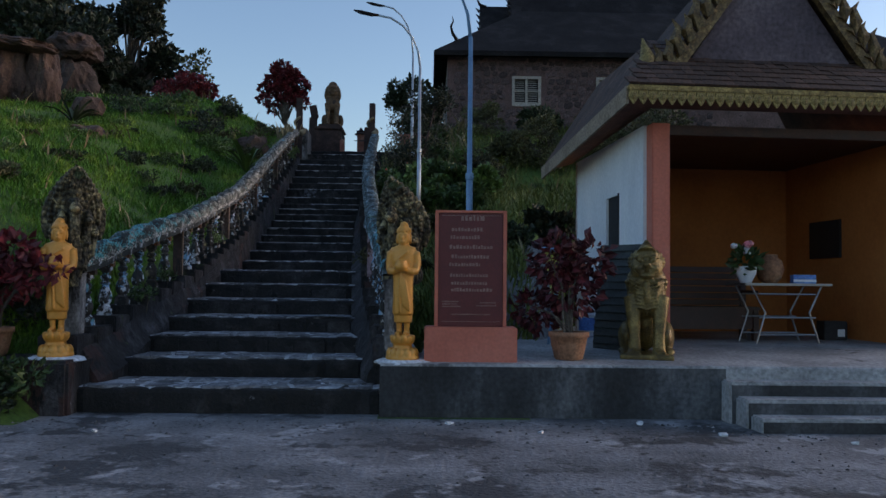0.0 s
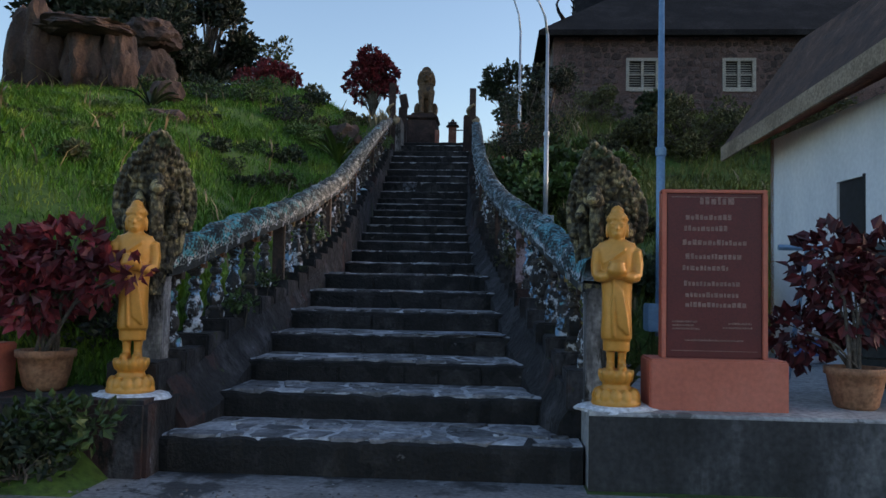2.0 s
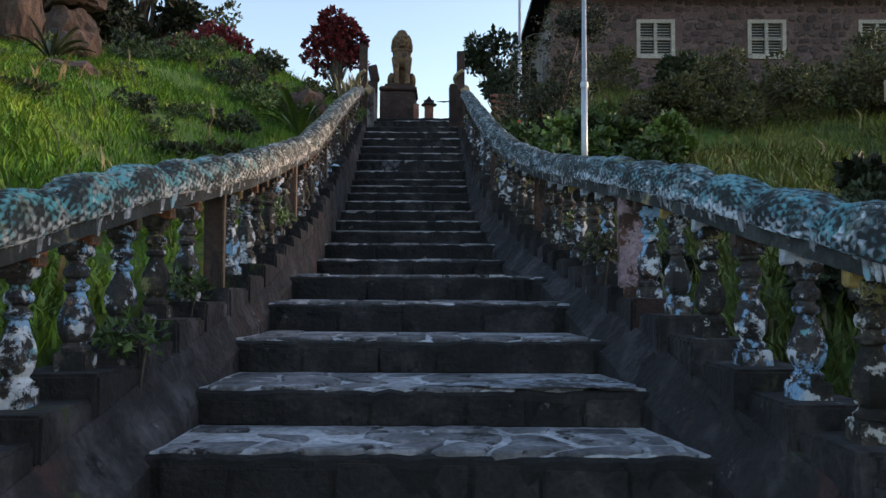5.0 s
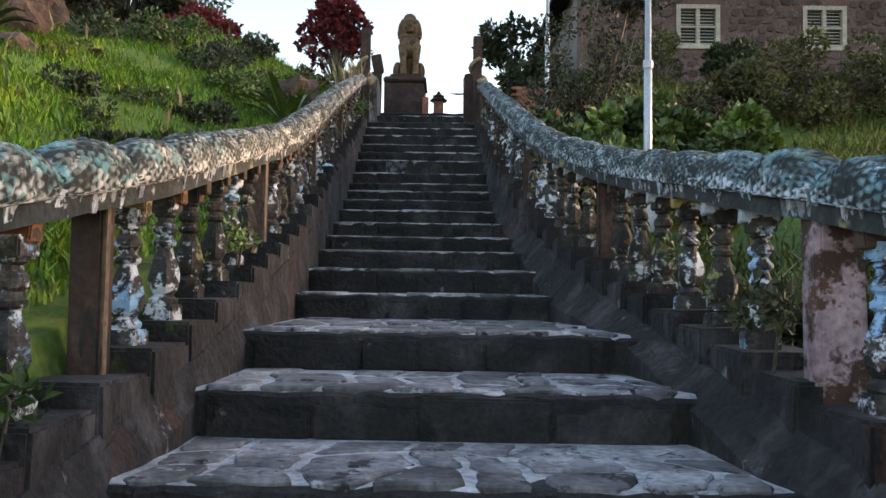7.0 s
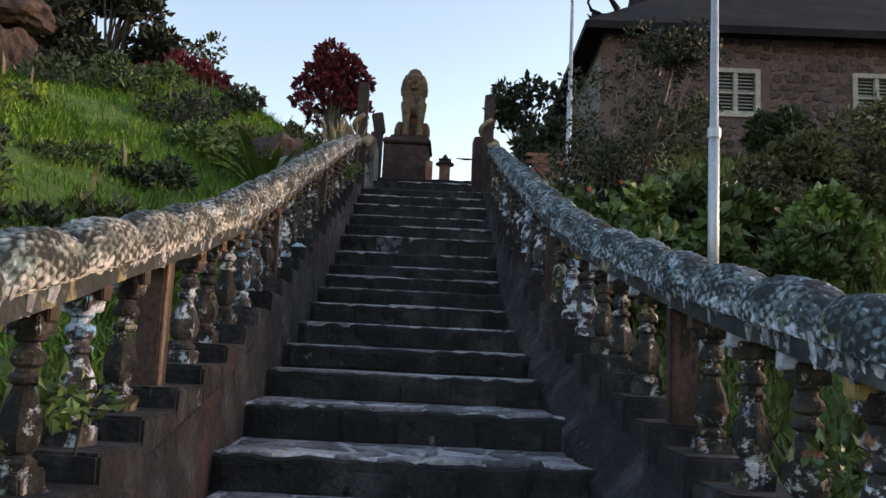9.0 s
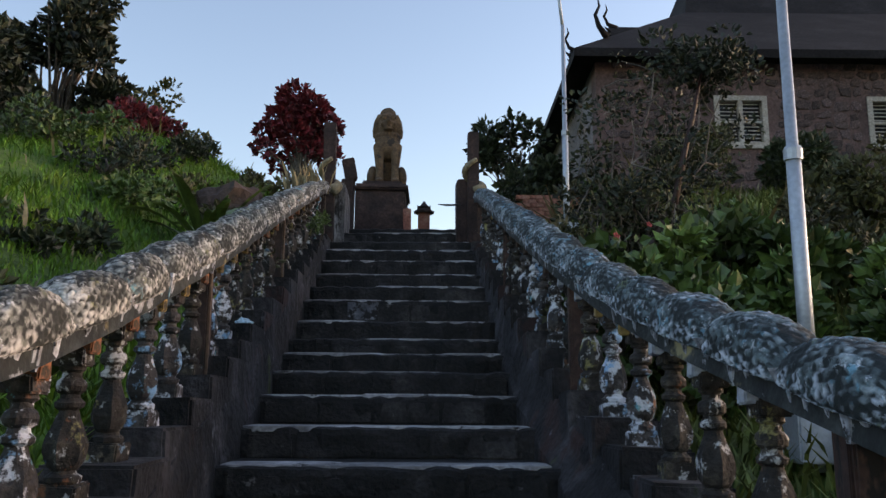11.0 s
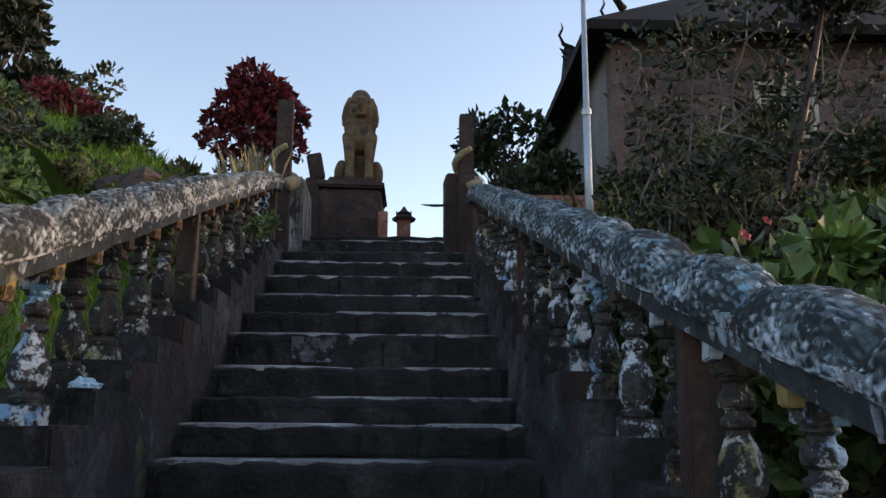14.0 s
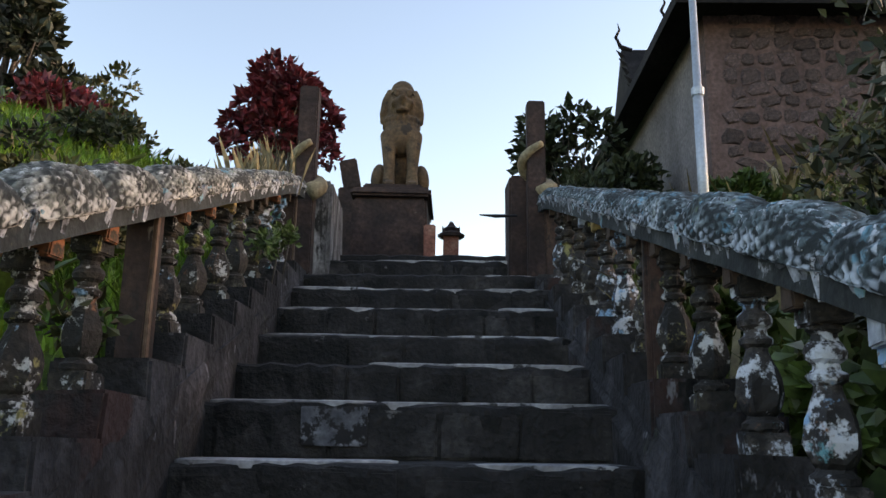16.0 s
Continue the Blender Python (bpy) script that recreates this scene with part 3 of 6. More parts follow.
def balustrade(span, posts, material, label):
    side, ed, rx, rz, y0, y1 = span
    rnd = random.Random(20 + side)
    bal = thing("balustrade", Matrix(), label, "balustrade", "balustrades of the stairs", "structure")
    rail = new("rail", rail_body(rx, rz, y0, y1, side, material))
    rail.parent = bal
    rail["label"] = "scaled serpent-body handrail with flaking turquoise paint"
    q = bmesh.new()
    loft(q, [[(rx(y) + dx + rnd.uniform(-0.004, 0.004), y, crown(rz, y) - dz + rnd.uniform(-0.004, 0.004)) for dx, dz in ((-0.108, 0.15), (-0.11, 0.238), (0.11, 0.238), (0.108, 0.15))] for y in [y0 + (y1 - y0) * i / 70 for i in range(71)]])
    part("rail_beam", q, M_BEAM, bal, "dark cement beam under the serpent rail")
    kinds = [baluster_mesh(rnd, M_BAL) for _ in range(6)]
    bare = [baluster_mesh(rnd, M_BAL2) for _ in range(6)]
    caps = [mesh_of(boxed(-0.09, 0.09, -0.042, 0.042, 0.545, 0.65, 0.006, 0.005, rnd), "bracket", m_) for m_ in M_BRACKET]
    for y in baluster_rows(y0, y1):
        if min(abs(y - p) for p in posts) < 0.16:
            continue
        zb = crown(rz, y) - 0.85
        turn = Euler((rnd.uniform(-0.02, 0.02), rnd.uniform(-0.02, 0.02), rnd.uniform(-0.12, 0.12) + 1.5708 * rnd.randrange(4)))
        piece("baluster", rnd.choice(bare if rnd.random() < (0.2 if y < 13.5 else 0.55) else kinds), bal, Matrix.LocRotScale((rx(y) + rnd.uniform(-0.01, 0.01), y, zb), turn, (1, 1, 1)))
        piece("bracket", rnd.choice(caps[:2] + caps[3:] if side < 0 else caps[2:] + caps[2:] + caps[:1]), bal, pose(rx(y), y, zb, 0, 0, rnd.uniform(-3, 3)))
    for p in posts:
        pale, pink = p == posts[0], side > 0 and p == posts[1]
        w = 0.085 if pale or pink else 0.062
        zb, zt = crown(rz, p) - 0.95, crown(rz, p) - 0.21
        if pale:
            zb = S(p) - 0.2
        part("post", boxed(rx(p) - w, rx(p) + w, p - w, p + w, zb, zt, 0.008, 0.006, rnd), M_PALEPOST if pale else (M_PINKPOST if pink else M_POST), bal)
        if not pale:
            part("plank", boxed(rx(p) - side * w - 0.012, rx(p) - side * w + 0.012, p - w * 0.8, p - 0.005, zb, zt, 0.004, 0.004, rnd), M_PINKPOST if pink else M_PLANK if side < 0 else M_POST, bal)
    # ragged drips of paint and mortar hanging over the beam
    bm = bmesh.new()
    y = y0 + 0.05
    while y < y1:
        for s in (-1, 1):
            if rnd.random() < 0.3 + 0.6 * (0.5 + noise.noise((y * 1.6, side, s))):
                w, h = rnd.uniform(0.007, 0.034), 0.035 + 0.09 * rnd.random() ** 2
                xo = rx(y) + s * 0.112
                zt = crown(rz, y) - 0.115 - rnd.uniform(0, 0.02)
                rings = []
                for f, k in ((0, 1.15), (0.45, 1.0 + rnd.uniform(-0.3, 0.2)), (0.8, 0.8), (1, 0.5)):
                    sh = rnd.uniform(-0.003, 0.003)
                    a, b = xo - s * 0.02, xo + s * (0.012 - 0.016 * f)
                    rings.append([(a, y - w * k + sh, zt - h * f), (b, y - w * k + sh, zt - h * f), (b, y + w * k + sh, zt - h * f), (a, y + w * k + sh, zt - h * f)])
                loft(bm, rings)
        y += rnd.uniform(0.018, 0.048)
    dr = part("paint_drips", bm, M_DRIP, bal, "ragged pale drips along the rail")
    dr["kind"] = "stuff"
    return bal


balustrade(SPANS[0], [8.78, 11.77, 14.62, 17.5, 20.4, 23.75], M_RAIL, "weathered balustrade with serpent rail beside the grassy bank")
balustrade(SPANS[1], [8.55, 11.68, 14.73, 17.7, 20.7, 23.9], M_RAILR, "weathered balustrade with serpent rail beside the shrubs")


# ---- more materials ----
M_GOLD = mat("gold_paint", [(0.6, 0.24, 0.035), (0.67, 0.285, 0.048), (0.72, 0.34, 0.075)], 3, 40, 0.38, 0.12, bump=0.08, fine_amt=0.06)
M_BRONZE = mat("old_gold_paint", [(0.05, 0.033, 0.011), (0.15, 0.1, 0.03), (0.32, 0.22, 0.075)], 5, 45, 0.45, 0.35, bump=0.5, fine_amt=0.4)
M_LION = mat("ochre_stone", [(0.05, 0.029, 0.015), (0.11, 0.064, 0.034), (0.18, 0.112, 0.064)], 5, 30, 0.85, bump=0.6, spots=[((0.035, 0.026, 0.02), 4, 0.56)])
M_HOOD = mat("mossy_carved_cement", [(0.01, 0.009, 0.006), (0.1, 0.08, 0.042), (0.48, 0.38, 0.2)], 8, 38, 0.7, bump=1.0, fine_amt=0.5, lift=0.03, cells=24, spots=[((0.45, 0.35, 0.17), 6, 0.59), ((0.05, 0.07, 0.025), 3, 0.61)])
M_LATER = mat("dark_laterite", [(0.018, 0.011, 0.01), (0.042, 0.023, 0.02), (0.085, 0.047, 0.038)], 4, 26, 0.9, bump=0.8, spots=[((0.25, 0.22, 0.2), 6, 0.7)])
M_MAROON = mat("maroon_granite", [(0.095, 0.014, 0.014), (0.12, 0.018, 0.018), (0.145, 0.024, 0.022)], 3, 90, 0.5, bump=0.04, fine_amt=0.2)
M_SALMON = mat("salmon_paint", [(0.5, 0.13, 0.08), (0.56, 0.155, 0.1), (0.6, 0.19, 0.13)], 2.5, 30, 0.7, bump=0.15, fine_amt=0.1)
M_LETTER = mat("faded_letters", [(0.2, 0.1, 0.085), (0.32, 0.19, 0.16)], 8, 60, 0.6, bump=0)
M_WHITE = mat("white_plaster", [(0.62, 0.64, 0.66), (0.72, 0.74, 0.76), (0.78, 0.79, 0.8)], 1.5, 18, 0.85, bump=0.2, fine_amt=0.06, stretch=(1, 1, 0.4))
M_ORANGE = mat("orange_plaster", [(0.38, 0.12, 0.026), (0.45, 0.15, 0.036), (0.5, 0.18, 0.05)], 1.5, 18, 0.85, bump=0.15, fine_amt=0.08)
M_TILE = mat("brown_roof_tile", [(0.032, 0.016, 0.012), (0.08, 0.04, 0.027), (0.15, 0.08, 0.055)], 4, 30, 0.92, bump=0.4, rand=0.4)
M_TRIM = mat("gilded_fringe", [(0.1, 0.065, 0.018), (0.22, 0.15, 0.045), (0.4, 0.29, 0.1)], 14, 60, 0.5, 0.3, bump=0.6, fine_amt=0.5)
M_FLAME = mat("tarnished_gilt_carving", [(0.05, 0.03, 0.012), (0.14, 0.085, 0.032), (0.3, 0.2, 0.08)], 12, 50, 0.6, 0.2, bump=0.6, fine_amt=0.5)
M_BOARD = mat("weathered_eave_board", [(0.16, 0.11, 0.07), (0.26, 0.19, 0.13), (0.33, 0.25, 0.18)], 3, 40, 0.8, bump=0.3)
M_SOFFIT = mat("red_brown_soffit", [(0.12, 0.045, 0.03), (0.19, 0.075, 0.05), (0.25, 0.11, 0.075)], 3, 40, 0.8, bump=0.3)
M_ROOF = mat("grey_sheet_roof", [(0.009, 0.008, 0.0085), (0.017, 0.0155, 0.016), (0.034, 0.031, 0.032)], 1.2, 20, 0.95, bump=0.5)
M_ROOF.node_tree.nodes["Principled BSDF"].inputs["Specular IOR Level"].default_value = 0.15
M_WALLST = mat("dark_mauve_field_stone", [(0.035, 0.023, 0.023), (0.075, 0.05, 0.048), (0.15, 0.1, 0.095)], 5, 30, 0.9, bump=0.9, lift=0.02, rand=0.45)
M_MORTAR = mat("mauve_mortar", [(0.065, 0.037, 0.034), (0.12, 0.072, 0.066), (0.18, 0.115, 0.106)], 1.6, 20, 0.95, bump=0.6, spots=[((0.05, 0.033, 0.032), 2.5, 0.58)])
M_FRAME = mat("cream_window_paint", [(0.26, 0.23, 0.2), (0.33, 0.3, 0.26), (0.4, 0.37, 0.33)], 4, 30, 0.7, bump=0.2)
M_DARK = mat("dark_void", [(0.012, 0.012, 0.014), (0.02, 0.02, 0.022)], 3, 20, 0.6, bump=0)
M_WOOD = mat("dark_carved_wood", [(0.022, 0.008, 0.006), (0.04, 0.014, 0.01), (0.065, 0.024, 0.017)], 4, 40, 0.5, bump=0.3)
M_STEEL = mat("steel_tube", [(0.22, 0.22, 0.23), (0.32, 0.32, 0.33)], 6, 60, 0.4, 0.9, bump=0.05, fine_amt=0.1)
M_POLE = mat("galvanised_pole", [(0.3, 0.34, 0.38), (0.4, 0.45, 0.5), (0.48, 0.53, 0.58)], 3, 40, 0.5, 0.5, bump=0.1, fine_amt=0.12)
M_POLEB = mat("blue_painted_pole", [(0.1, 0.2, 0.32), (0.14, 0.27, 0.42), (0.2, 0.33, 0.47)], 3, 40, 0.45, 0.2, bump=0.1, fine_amt=0.12)
M_TERRA = mat("terracotta_pot", [(0.2, 0.085, 0.045), (0.3, 0.14, 0.075), (0.36, 0.19, 0.11)], 5, 35, 0.85, bump=0.3)
M_REDLEAF = mat("maroon_leaf", [(0.04, 0.006, 0.009), (0.12, 0.012, 0.018), (0.26, 0.028, 0.034)], 4, 20, 0.6, bump=0, rand=0.4)
M_LEAF = mat("green_leaf", [(0.025, 0.05, 0.012), (0.045, 0.09, 0.02), (0.08, 0.13, 0.035)], 2, 20, 0.5, bump=0, rand=0.4)
M_LEAFD = mat("dark_leaf", [(0.012, 0.02, 0.01), (0.025, 0.04, 0.016), (0.045, 0.06, 0.025)], 2, 20, 0.6, bump=0, rand=0.4)
M_LEAFO = mat("olive_leaf", [(0.035, 0.04, 0.014), (0.07, 0.075, 0.025), (0.12, 0.1, 0.04)], 2, 20, 0.65, bump=0, rand=0.4)
M_LEAFB = mat("bright_leaf", [(0.04, 0.08, 0.018), (0.08, 0.135, 0.03), (0.13, 0.2, 0.05)], 2, 20, 0.45, bump=0, rand=0.35)
M_STRAW = mat("dry_grass", [(0.16, 0.12, 0.06), (0.27, 0.21, 0.11), (0.36, 0.29, 0.16)], 3, 20, 0.8, bump=0, rand=0.3)
M_BARK = mat("bark", [(0.05, 0.04, 0.032), (0.1, 0.082, 0.066), (0.2, 0.17, 0.14)], 5, 30, 0.9, bump=0.6)
M_ROCK = mat("red_brown_rock", [(0.02, 0.013, 0.011), (0.055, 0.03, 0.023), (0.12, 0.076, 0.058)], 1.6, 20, 0.9, bump=0.8, lift=0.04, stretch=(1, 1, 0.35), spots=[((0.05, 0.045, 0.04), 3, 0.62)])
M_LIME = mat("whitewash", [(0.5, 0.52, 0.56), (0.62, 0.64, 0.68), (0.7, 0.72, 0.75)], 5, 30, 0.9, bump=0.4)
M_PLASTIC = mat("white_plastic", [(0.6, 0.63, 0.66), (0.68, 0.7, 0.73)], 3, 30, 0.4, bump=0.02, fine_amt=0.05)
M_BLUE = mat("blue_print", [(0.06, 0.16, 0.42), (0.1, 0.24, 0.55)], 6, 40, 0.5, bump=0)
M_PINK = mat("pink_petal", [(0.6, 0.12, 0.16), (0.72, 0.25, 0.3), (0.8, 0.5, 0.52)], 20, 60, 0.6, bump=0, rand=0.3)
M_SLATE = mat("dark_slate_sheet", [(0.015, 0.02, 0.02), (0.03, 0.038, 0.038), (0.05, 0.06, 0.058)], 4, 30, 0.6, bump=0.4)
M_BRICK = mat("red_brick_wall", [(0.14, 0.045, 0.03), (0.22, 0.08, 0.055), (0.3, 0.15, 0.11)], 5, 30, 0.9, bump=0.6, rand=0.2)


def leaf_mesh(name, blobs, n_, size, material, seed, flat=0.0, shape=1.0, droop=0.0):
    """Many small folded leaves scattered through ellipsoids (centre, radii), denser towards their skins."""
    r = np.random.RandomState(seed)
    vol = np.array([b[1][0] * b[1][1] + b[1][1] * b[1][2] + b[1][0] * b[1][2] for b in blobs])
    pick = r.choice(len(blobs), n_, p=vol / vol.sum())
    vs, fs = [], []
    for i in range(n_):
        c, rad = blobs[pick[i]]
        d = r.normal(size=3)
        d /= np.linalg.norm(d)
        p = np.array(c) + d * np.array(rad) * (r.uniform(0.25, 1) ** 0.4) * r.uniform(0.85, 1.12)
        out = Vector(d * np.array([1, 1, 1 - flat]) + r.normal(size=3) * 0.6 + np.array([0, 0, 0.3 - droop])).normalized()
        side = out.cross(Vector(r.normal(size=3))).normalized()
        s = size * r.uniform(0.6, 1.35)
        up = side.cross(out) * s * 0.18
        P = Vector(p)
        k = len(vs)
        w = s * 0.3 * shape
        vs += [tuple(P), tuple(P + out * s * 0.5 + side * w + up), tuple(P + out * s), tuple(P + out * s * 0.5 - side * w + up)]
        fs += [(k, k + 1, k + 2), (k, k + 2, k + 3)]
    me = bpy.data.meshes.new(name)
    me.from_pydata(vs, [], fs)
    me.materials.append(material)
    return me


def child_mesh(name, me, parent, label="", kind=""):
    ob = new(name, me)
    ob.parent = parent
    return tagged(ob, label, kind=kind)


def statue(name, bm, material, m, label, category, voxel=0.012, group=""):
    ob = part(name, bm, material, m=m, smooth=True)
    md = ob.modifiers.new("fuse", "REMESH")
    md.mode, md.voxel_size, md.use_smooth_shade = "VOXEL", voxel, True
    sm = ob.modifiers.new("soften", "SMOOTH")
    sm.factor, sm.iterations = 0.5, 1
    return tagged(ob, label, category, group)


# ---- platform by the pavilion ----
def platform():
    pf = thing("platform", Matrix(), "grey stained concrete terrace with a low front wall", "terrace", kind="structure")
    b = bmesh.new()
    x0, x1 = -0.48, 14.0
    loft(b, [[(x0, 8.1, -0.1), (x0, 14.2, -0.1), (x0, 14.2, 0.60), (x0, 10.0, 0.60), (x0, 8.11, 0.525), (x0, 8.1, 0.51)], [(x1, 8.1, -0.1), (x1, 14.2, -0.1), (x1, 14.2, 0.6), (x1, 10.0, 0.6), (x1, 8.11, 0.525), (x1, 8.1, 0.51)]])
    part("terrace_slab", b, M_PLAT_LIT, pf)
    # Thin dark plates put shade on the wall and riser fronts.
    part("front_wall", boxed(-0.484, 2.95, 8.094, 8.1, -0.1, 0.5), M_PLAT_SHADED, pf, "stained concrete front wall, darkened as shade")
    for i, (y, z, x) in enumerate(((7.86, 0.40, 2.9), (7.6, 0.265, 2.96), (7.36, 0.13, 3.0))):
        part("terrace_step", boxed(x, 6.2, y, 8.1 - 0.004 * i, -0.05, z, 0.015, 0.004), M_PLAT_LIT, pf)
        part("step_riser", boxed(x + 0.02, 6.18, y - 0.004, y, 0.0, z - 0.03), M_PLAT_SHADED, pf)
    # raised base at the foot of the far balustrade
    b = boxed(-5.5, -3.5, 8.0, 8.85, -0.1, 0.53, 0.03, 0.02)
    part("statue_base", b, M_CURB, pf)
    b = boxed(-7.5, -5.51, 8.05, 8.5, -0.1, 0.42, 0.04, 0.05)
    part("low_wall", b, M_CURB, pf)


platform()


# ---- gilded standing statues ----
def standing_statue():
    bm = bmesh.new()
    seg = 32

    def ring(z, rx, ry, cy=0.0, sq=1.0):
        out = []
        for i in range(seg):
            a = 2 * math.pi * i / seg
            c, s = math.cos(a), math.sin(a)
            out.append((rx * math.copysign(abs(c) ** sq, c), cy + ry * math.copysign(abs(s) ** sq, s), z))
        return out

    # lotus base: two rows of petals
    loft(bm, [ring(0, 0.185, 0.175), ring(0.03, 0.185, 0.175), ring(0.1, 0.12, 0.115), ring(0.14, 0.1, 0.095), ring(0.16, 0.115, 0.11), ring(0.235, 0.12, 0.115)])
    for i in range(12):
        a = math.pi * i / 6
        ball(bm, (0.15 * math.cos(a), 0.145 * math.sin(a), 0.07), (0.042, 0.03, 0.05), 10, 8, Euler((0.35, 0, a - math.pi / 2)).to_quaternion())
        a += math.pi / 12
        ball(bm, (0.118 * math.cos(a), 0.113 * math.sin(a), 0.195), (0.034, 0.02, 0.045), 10, 8, Euler((-0.25, 0, a - math.pi / 2)).to_quaternion())
    for s in (-1, 1):
        tube(bm, [(s * 0.042, 0.02, 0.23), (s * 0.042, 0.015, 0.3), (s * 0.045, 0.015, 0.4)], [0.036, 0.031, 0.04], 12)
        ball(bm, (s * 0.045, -0.045, 0.252), (0.034, 0.085, 0.024))
        # upper arm close to the body, forearm folded to the bowl
        tube(bm, [(s * 0.1, 0.0, 1.07), (s * 0.138, 0.0, 1.03), (s * 0.152, 0.0, 0.94), (s * 0.148, -0.02, 0.865)], [0.045, 0.052, 0.048, 0.043], 12)
        tube(bm, [(s * 0.148, -0.02, 0.865), (s * 0.105, -0.085, 0.855), (s * 0.045, -0.12, 0.87)], [0.042, 0.036, 0.028], 12)
        ball(bm, (s * 0.04, -0.135, 0.875), (0.03, 0.035, 0.022))
        ball(bm, (s * 0.076, 0.014, 1.175), (0.013, 0.02, 0.052))
    loft(bm, [ring(0.36, 0.1, 0.078, 0.01), ring(0.445, 0.105, 0.08, 0.01)])
    loft(bm, [ring(0.44, 0.115, 0.088), ring(0.47, 0.118, 0.09), ring(0.6, 0.112, 0.086), ring(0.75, 0.113, 0.086), ring(0.86, 0.12, 0.09), ring(0.98, 0.134, 0.094), ring(1.06, 0.14, 0.086), ring(1.095, 0.115, 0.072), ring(1.115, 0.062, 0.052), ring(1.15, 0.05, 0.05)])
    # diagonal folds of the robe and its edge over one shoulder
    for i in range(7):
        x0 = 0.09 - 0.012 * i
        tube(bm, [(x0, -0.088 + 0.35 * x0 * x0, 0.47 + 0.01 * i), (x0 - 0.02, -0.09, 0.6 + 0.02 * i), (x0 - 0.05, -0.09, 0.76 + 0.012 * i)], [0.013, 0.015, 0.007], 6)
    tube(bm, [(-0.02, -0.09, 0.46), (-0.03, -0.092, 0.65), (-0.02, -0.095, 0.84)], [0.013, 0.012, 0.01], 6)
    tube(bm, [(-0.1, -0.055, 0.95), (-0.02, -0.095, 0.99), (0.05, -0.085, 1.04), (0.09, -0.03, 1.085)], [0.012, 0.013, 0.013, 0.01], 6)
    ball(bm, (0, -0.135, 0.9), (0.078, 0.07, 0.055), 18, 12)
    tube(bm, [(0, -0.135, 0.91), (0, -0.135, 0.955), (0, -0.135, 0.962)], [0.07, 0.064, 0.056], 16)
    # head
    ball(bm, (0, -0.005, 1.19), (0.07, 0.078, 0.092), 20, 14)
    ball(bm, (0, -0.04, 1.15), (0.045, 0.045, 0.045))
    tube(bm, [(0, -0.08, 1.215), (0, -0.092, 1.18), (0, -0.086, 1.172)], [0.006, 0.013, 0.01], 8)
    ball(bm, (0, -0.08, 1.15), (0.022, 0.012, 0.008))
    for s in (-1, 1):
        tube(bm, [(s * 0.012, -0.078, 1.212), (s * 0.035, -0.076, 1.222), (s * 0.055, -0.06, 1.21)], 0.007, 6)
        ball(bm, (s * 0.032, -0.07, 1.198), (0.018, 0.012, 0.008))
    ball(bm, (0, 0.008, 1.245), (0.077, 0.08, 0.055), 18, 12)
    ball(bm, (0, 0.012, 1.3), (0.046, 0.046, 0.042), 14, 10)
    for k in range(60):
        v = 1 - (k + 0.5) / 60
        a = k * 2.39996
        r = math.sqrt(1 - v * v)
        ball(bm, (0.078 * r * math.cos(a), 0.008 + 0.081 * r * math.sin(a), 1.245 + 0.056 * v), 0.011, 6, 4)
        if k < 26:
            v2 = 1 - (k + 0.5) / 26
            r2 = math.sqrt(1 - v2 * v2)
            ball(bm, (0.046 * r2 * math.cos(a), 0.012 + 0.046 * r2 * math.sin(a), 1.3 + 0.043 * v2), 0.01, 6, 4)
    return bm


for x, y, rz in ((-0.27, 8.33, -8), (-3.76, 8.32, 13)):
    st = statue("standing_statue", standing_statue(), M_GOLD, pose(x, y, 0.548, 0, 0, rz) @ Matrix.Diagonal((0.92, 0.95, 1.04, 1)), "gold-painted standing robed figure holding a bowl on a lotus base", "statue", 0.0075, "gilded statues at the stair foot")
    b = bmesh.new()
    r0 = random.Random(int(x * 10))
    loft(b, [[(x + (0.27 + r0.uniform(-0.02, 0.03)) * math.cos(a * math.pi / 9) * s, y + (0.22 + r0.uniform(-0.02, 0.03)) * math.sin(a * math.pi / 9) * s, z) for a in range(18)] for z, s in ((0.51, 1.05), (0.535, 1.0), (0.552, 0.8))])
    tagged(part("whitewash_pad", b, M_LIME), "splashed whitewash pad under the gold statue", "paint pad")


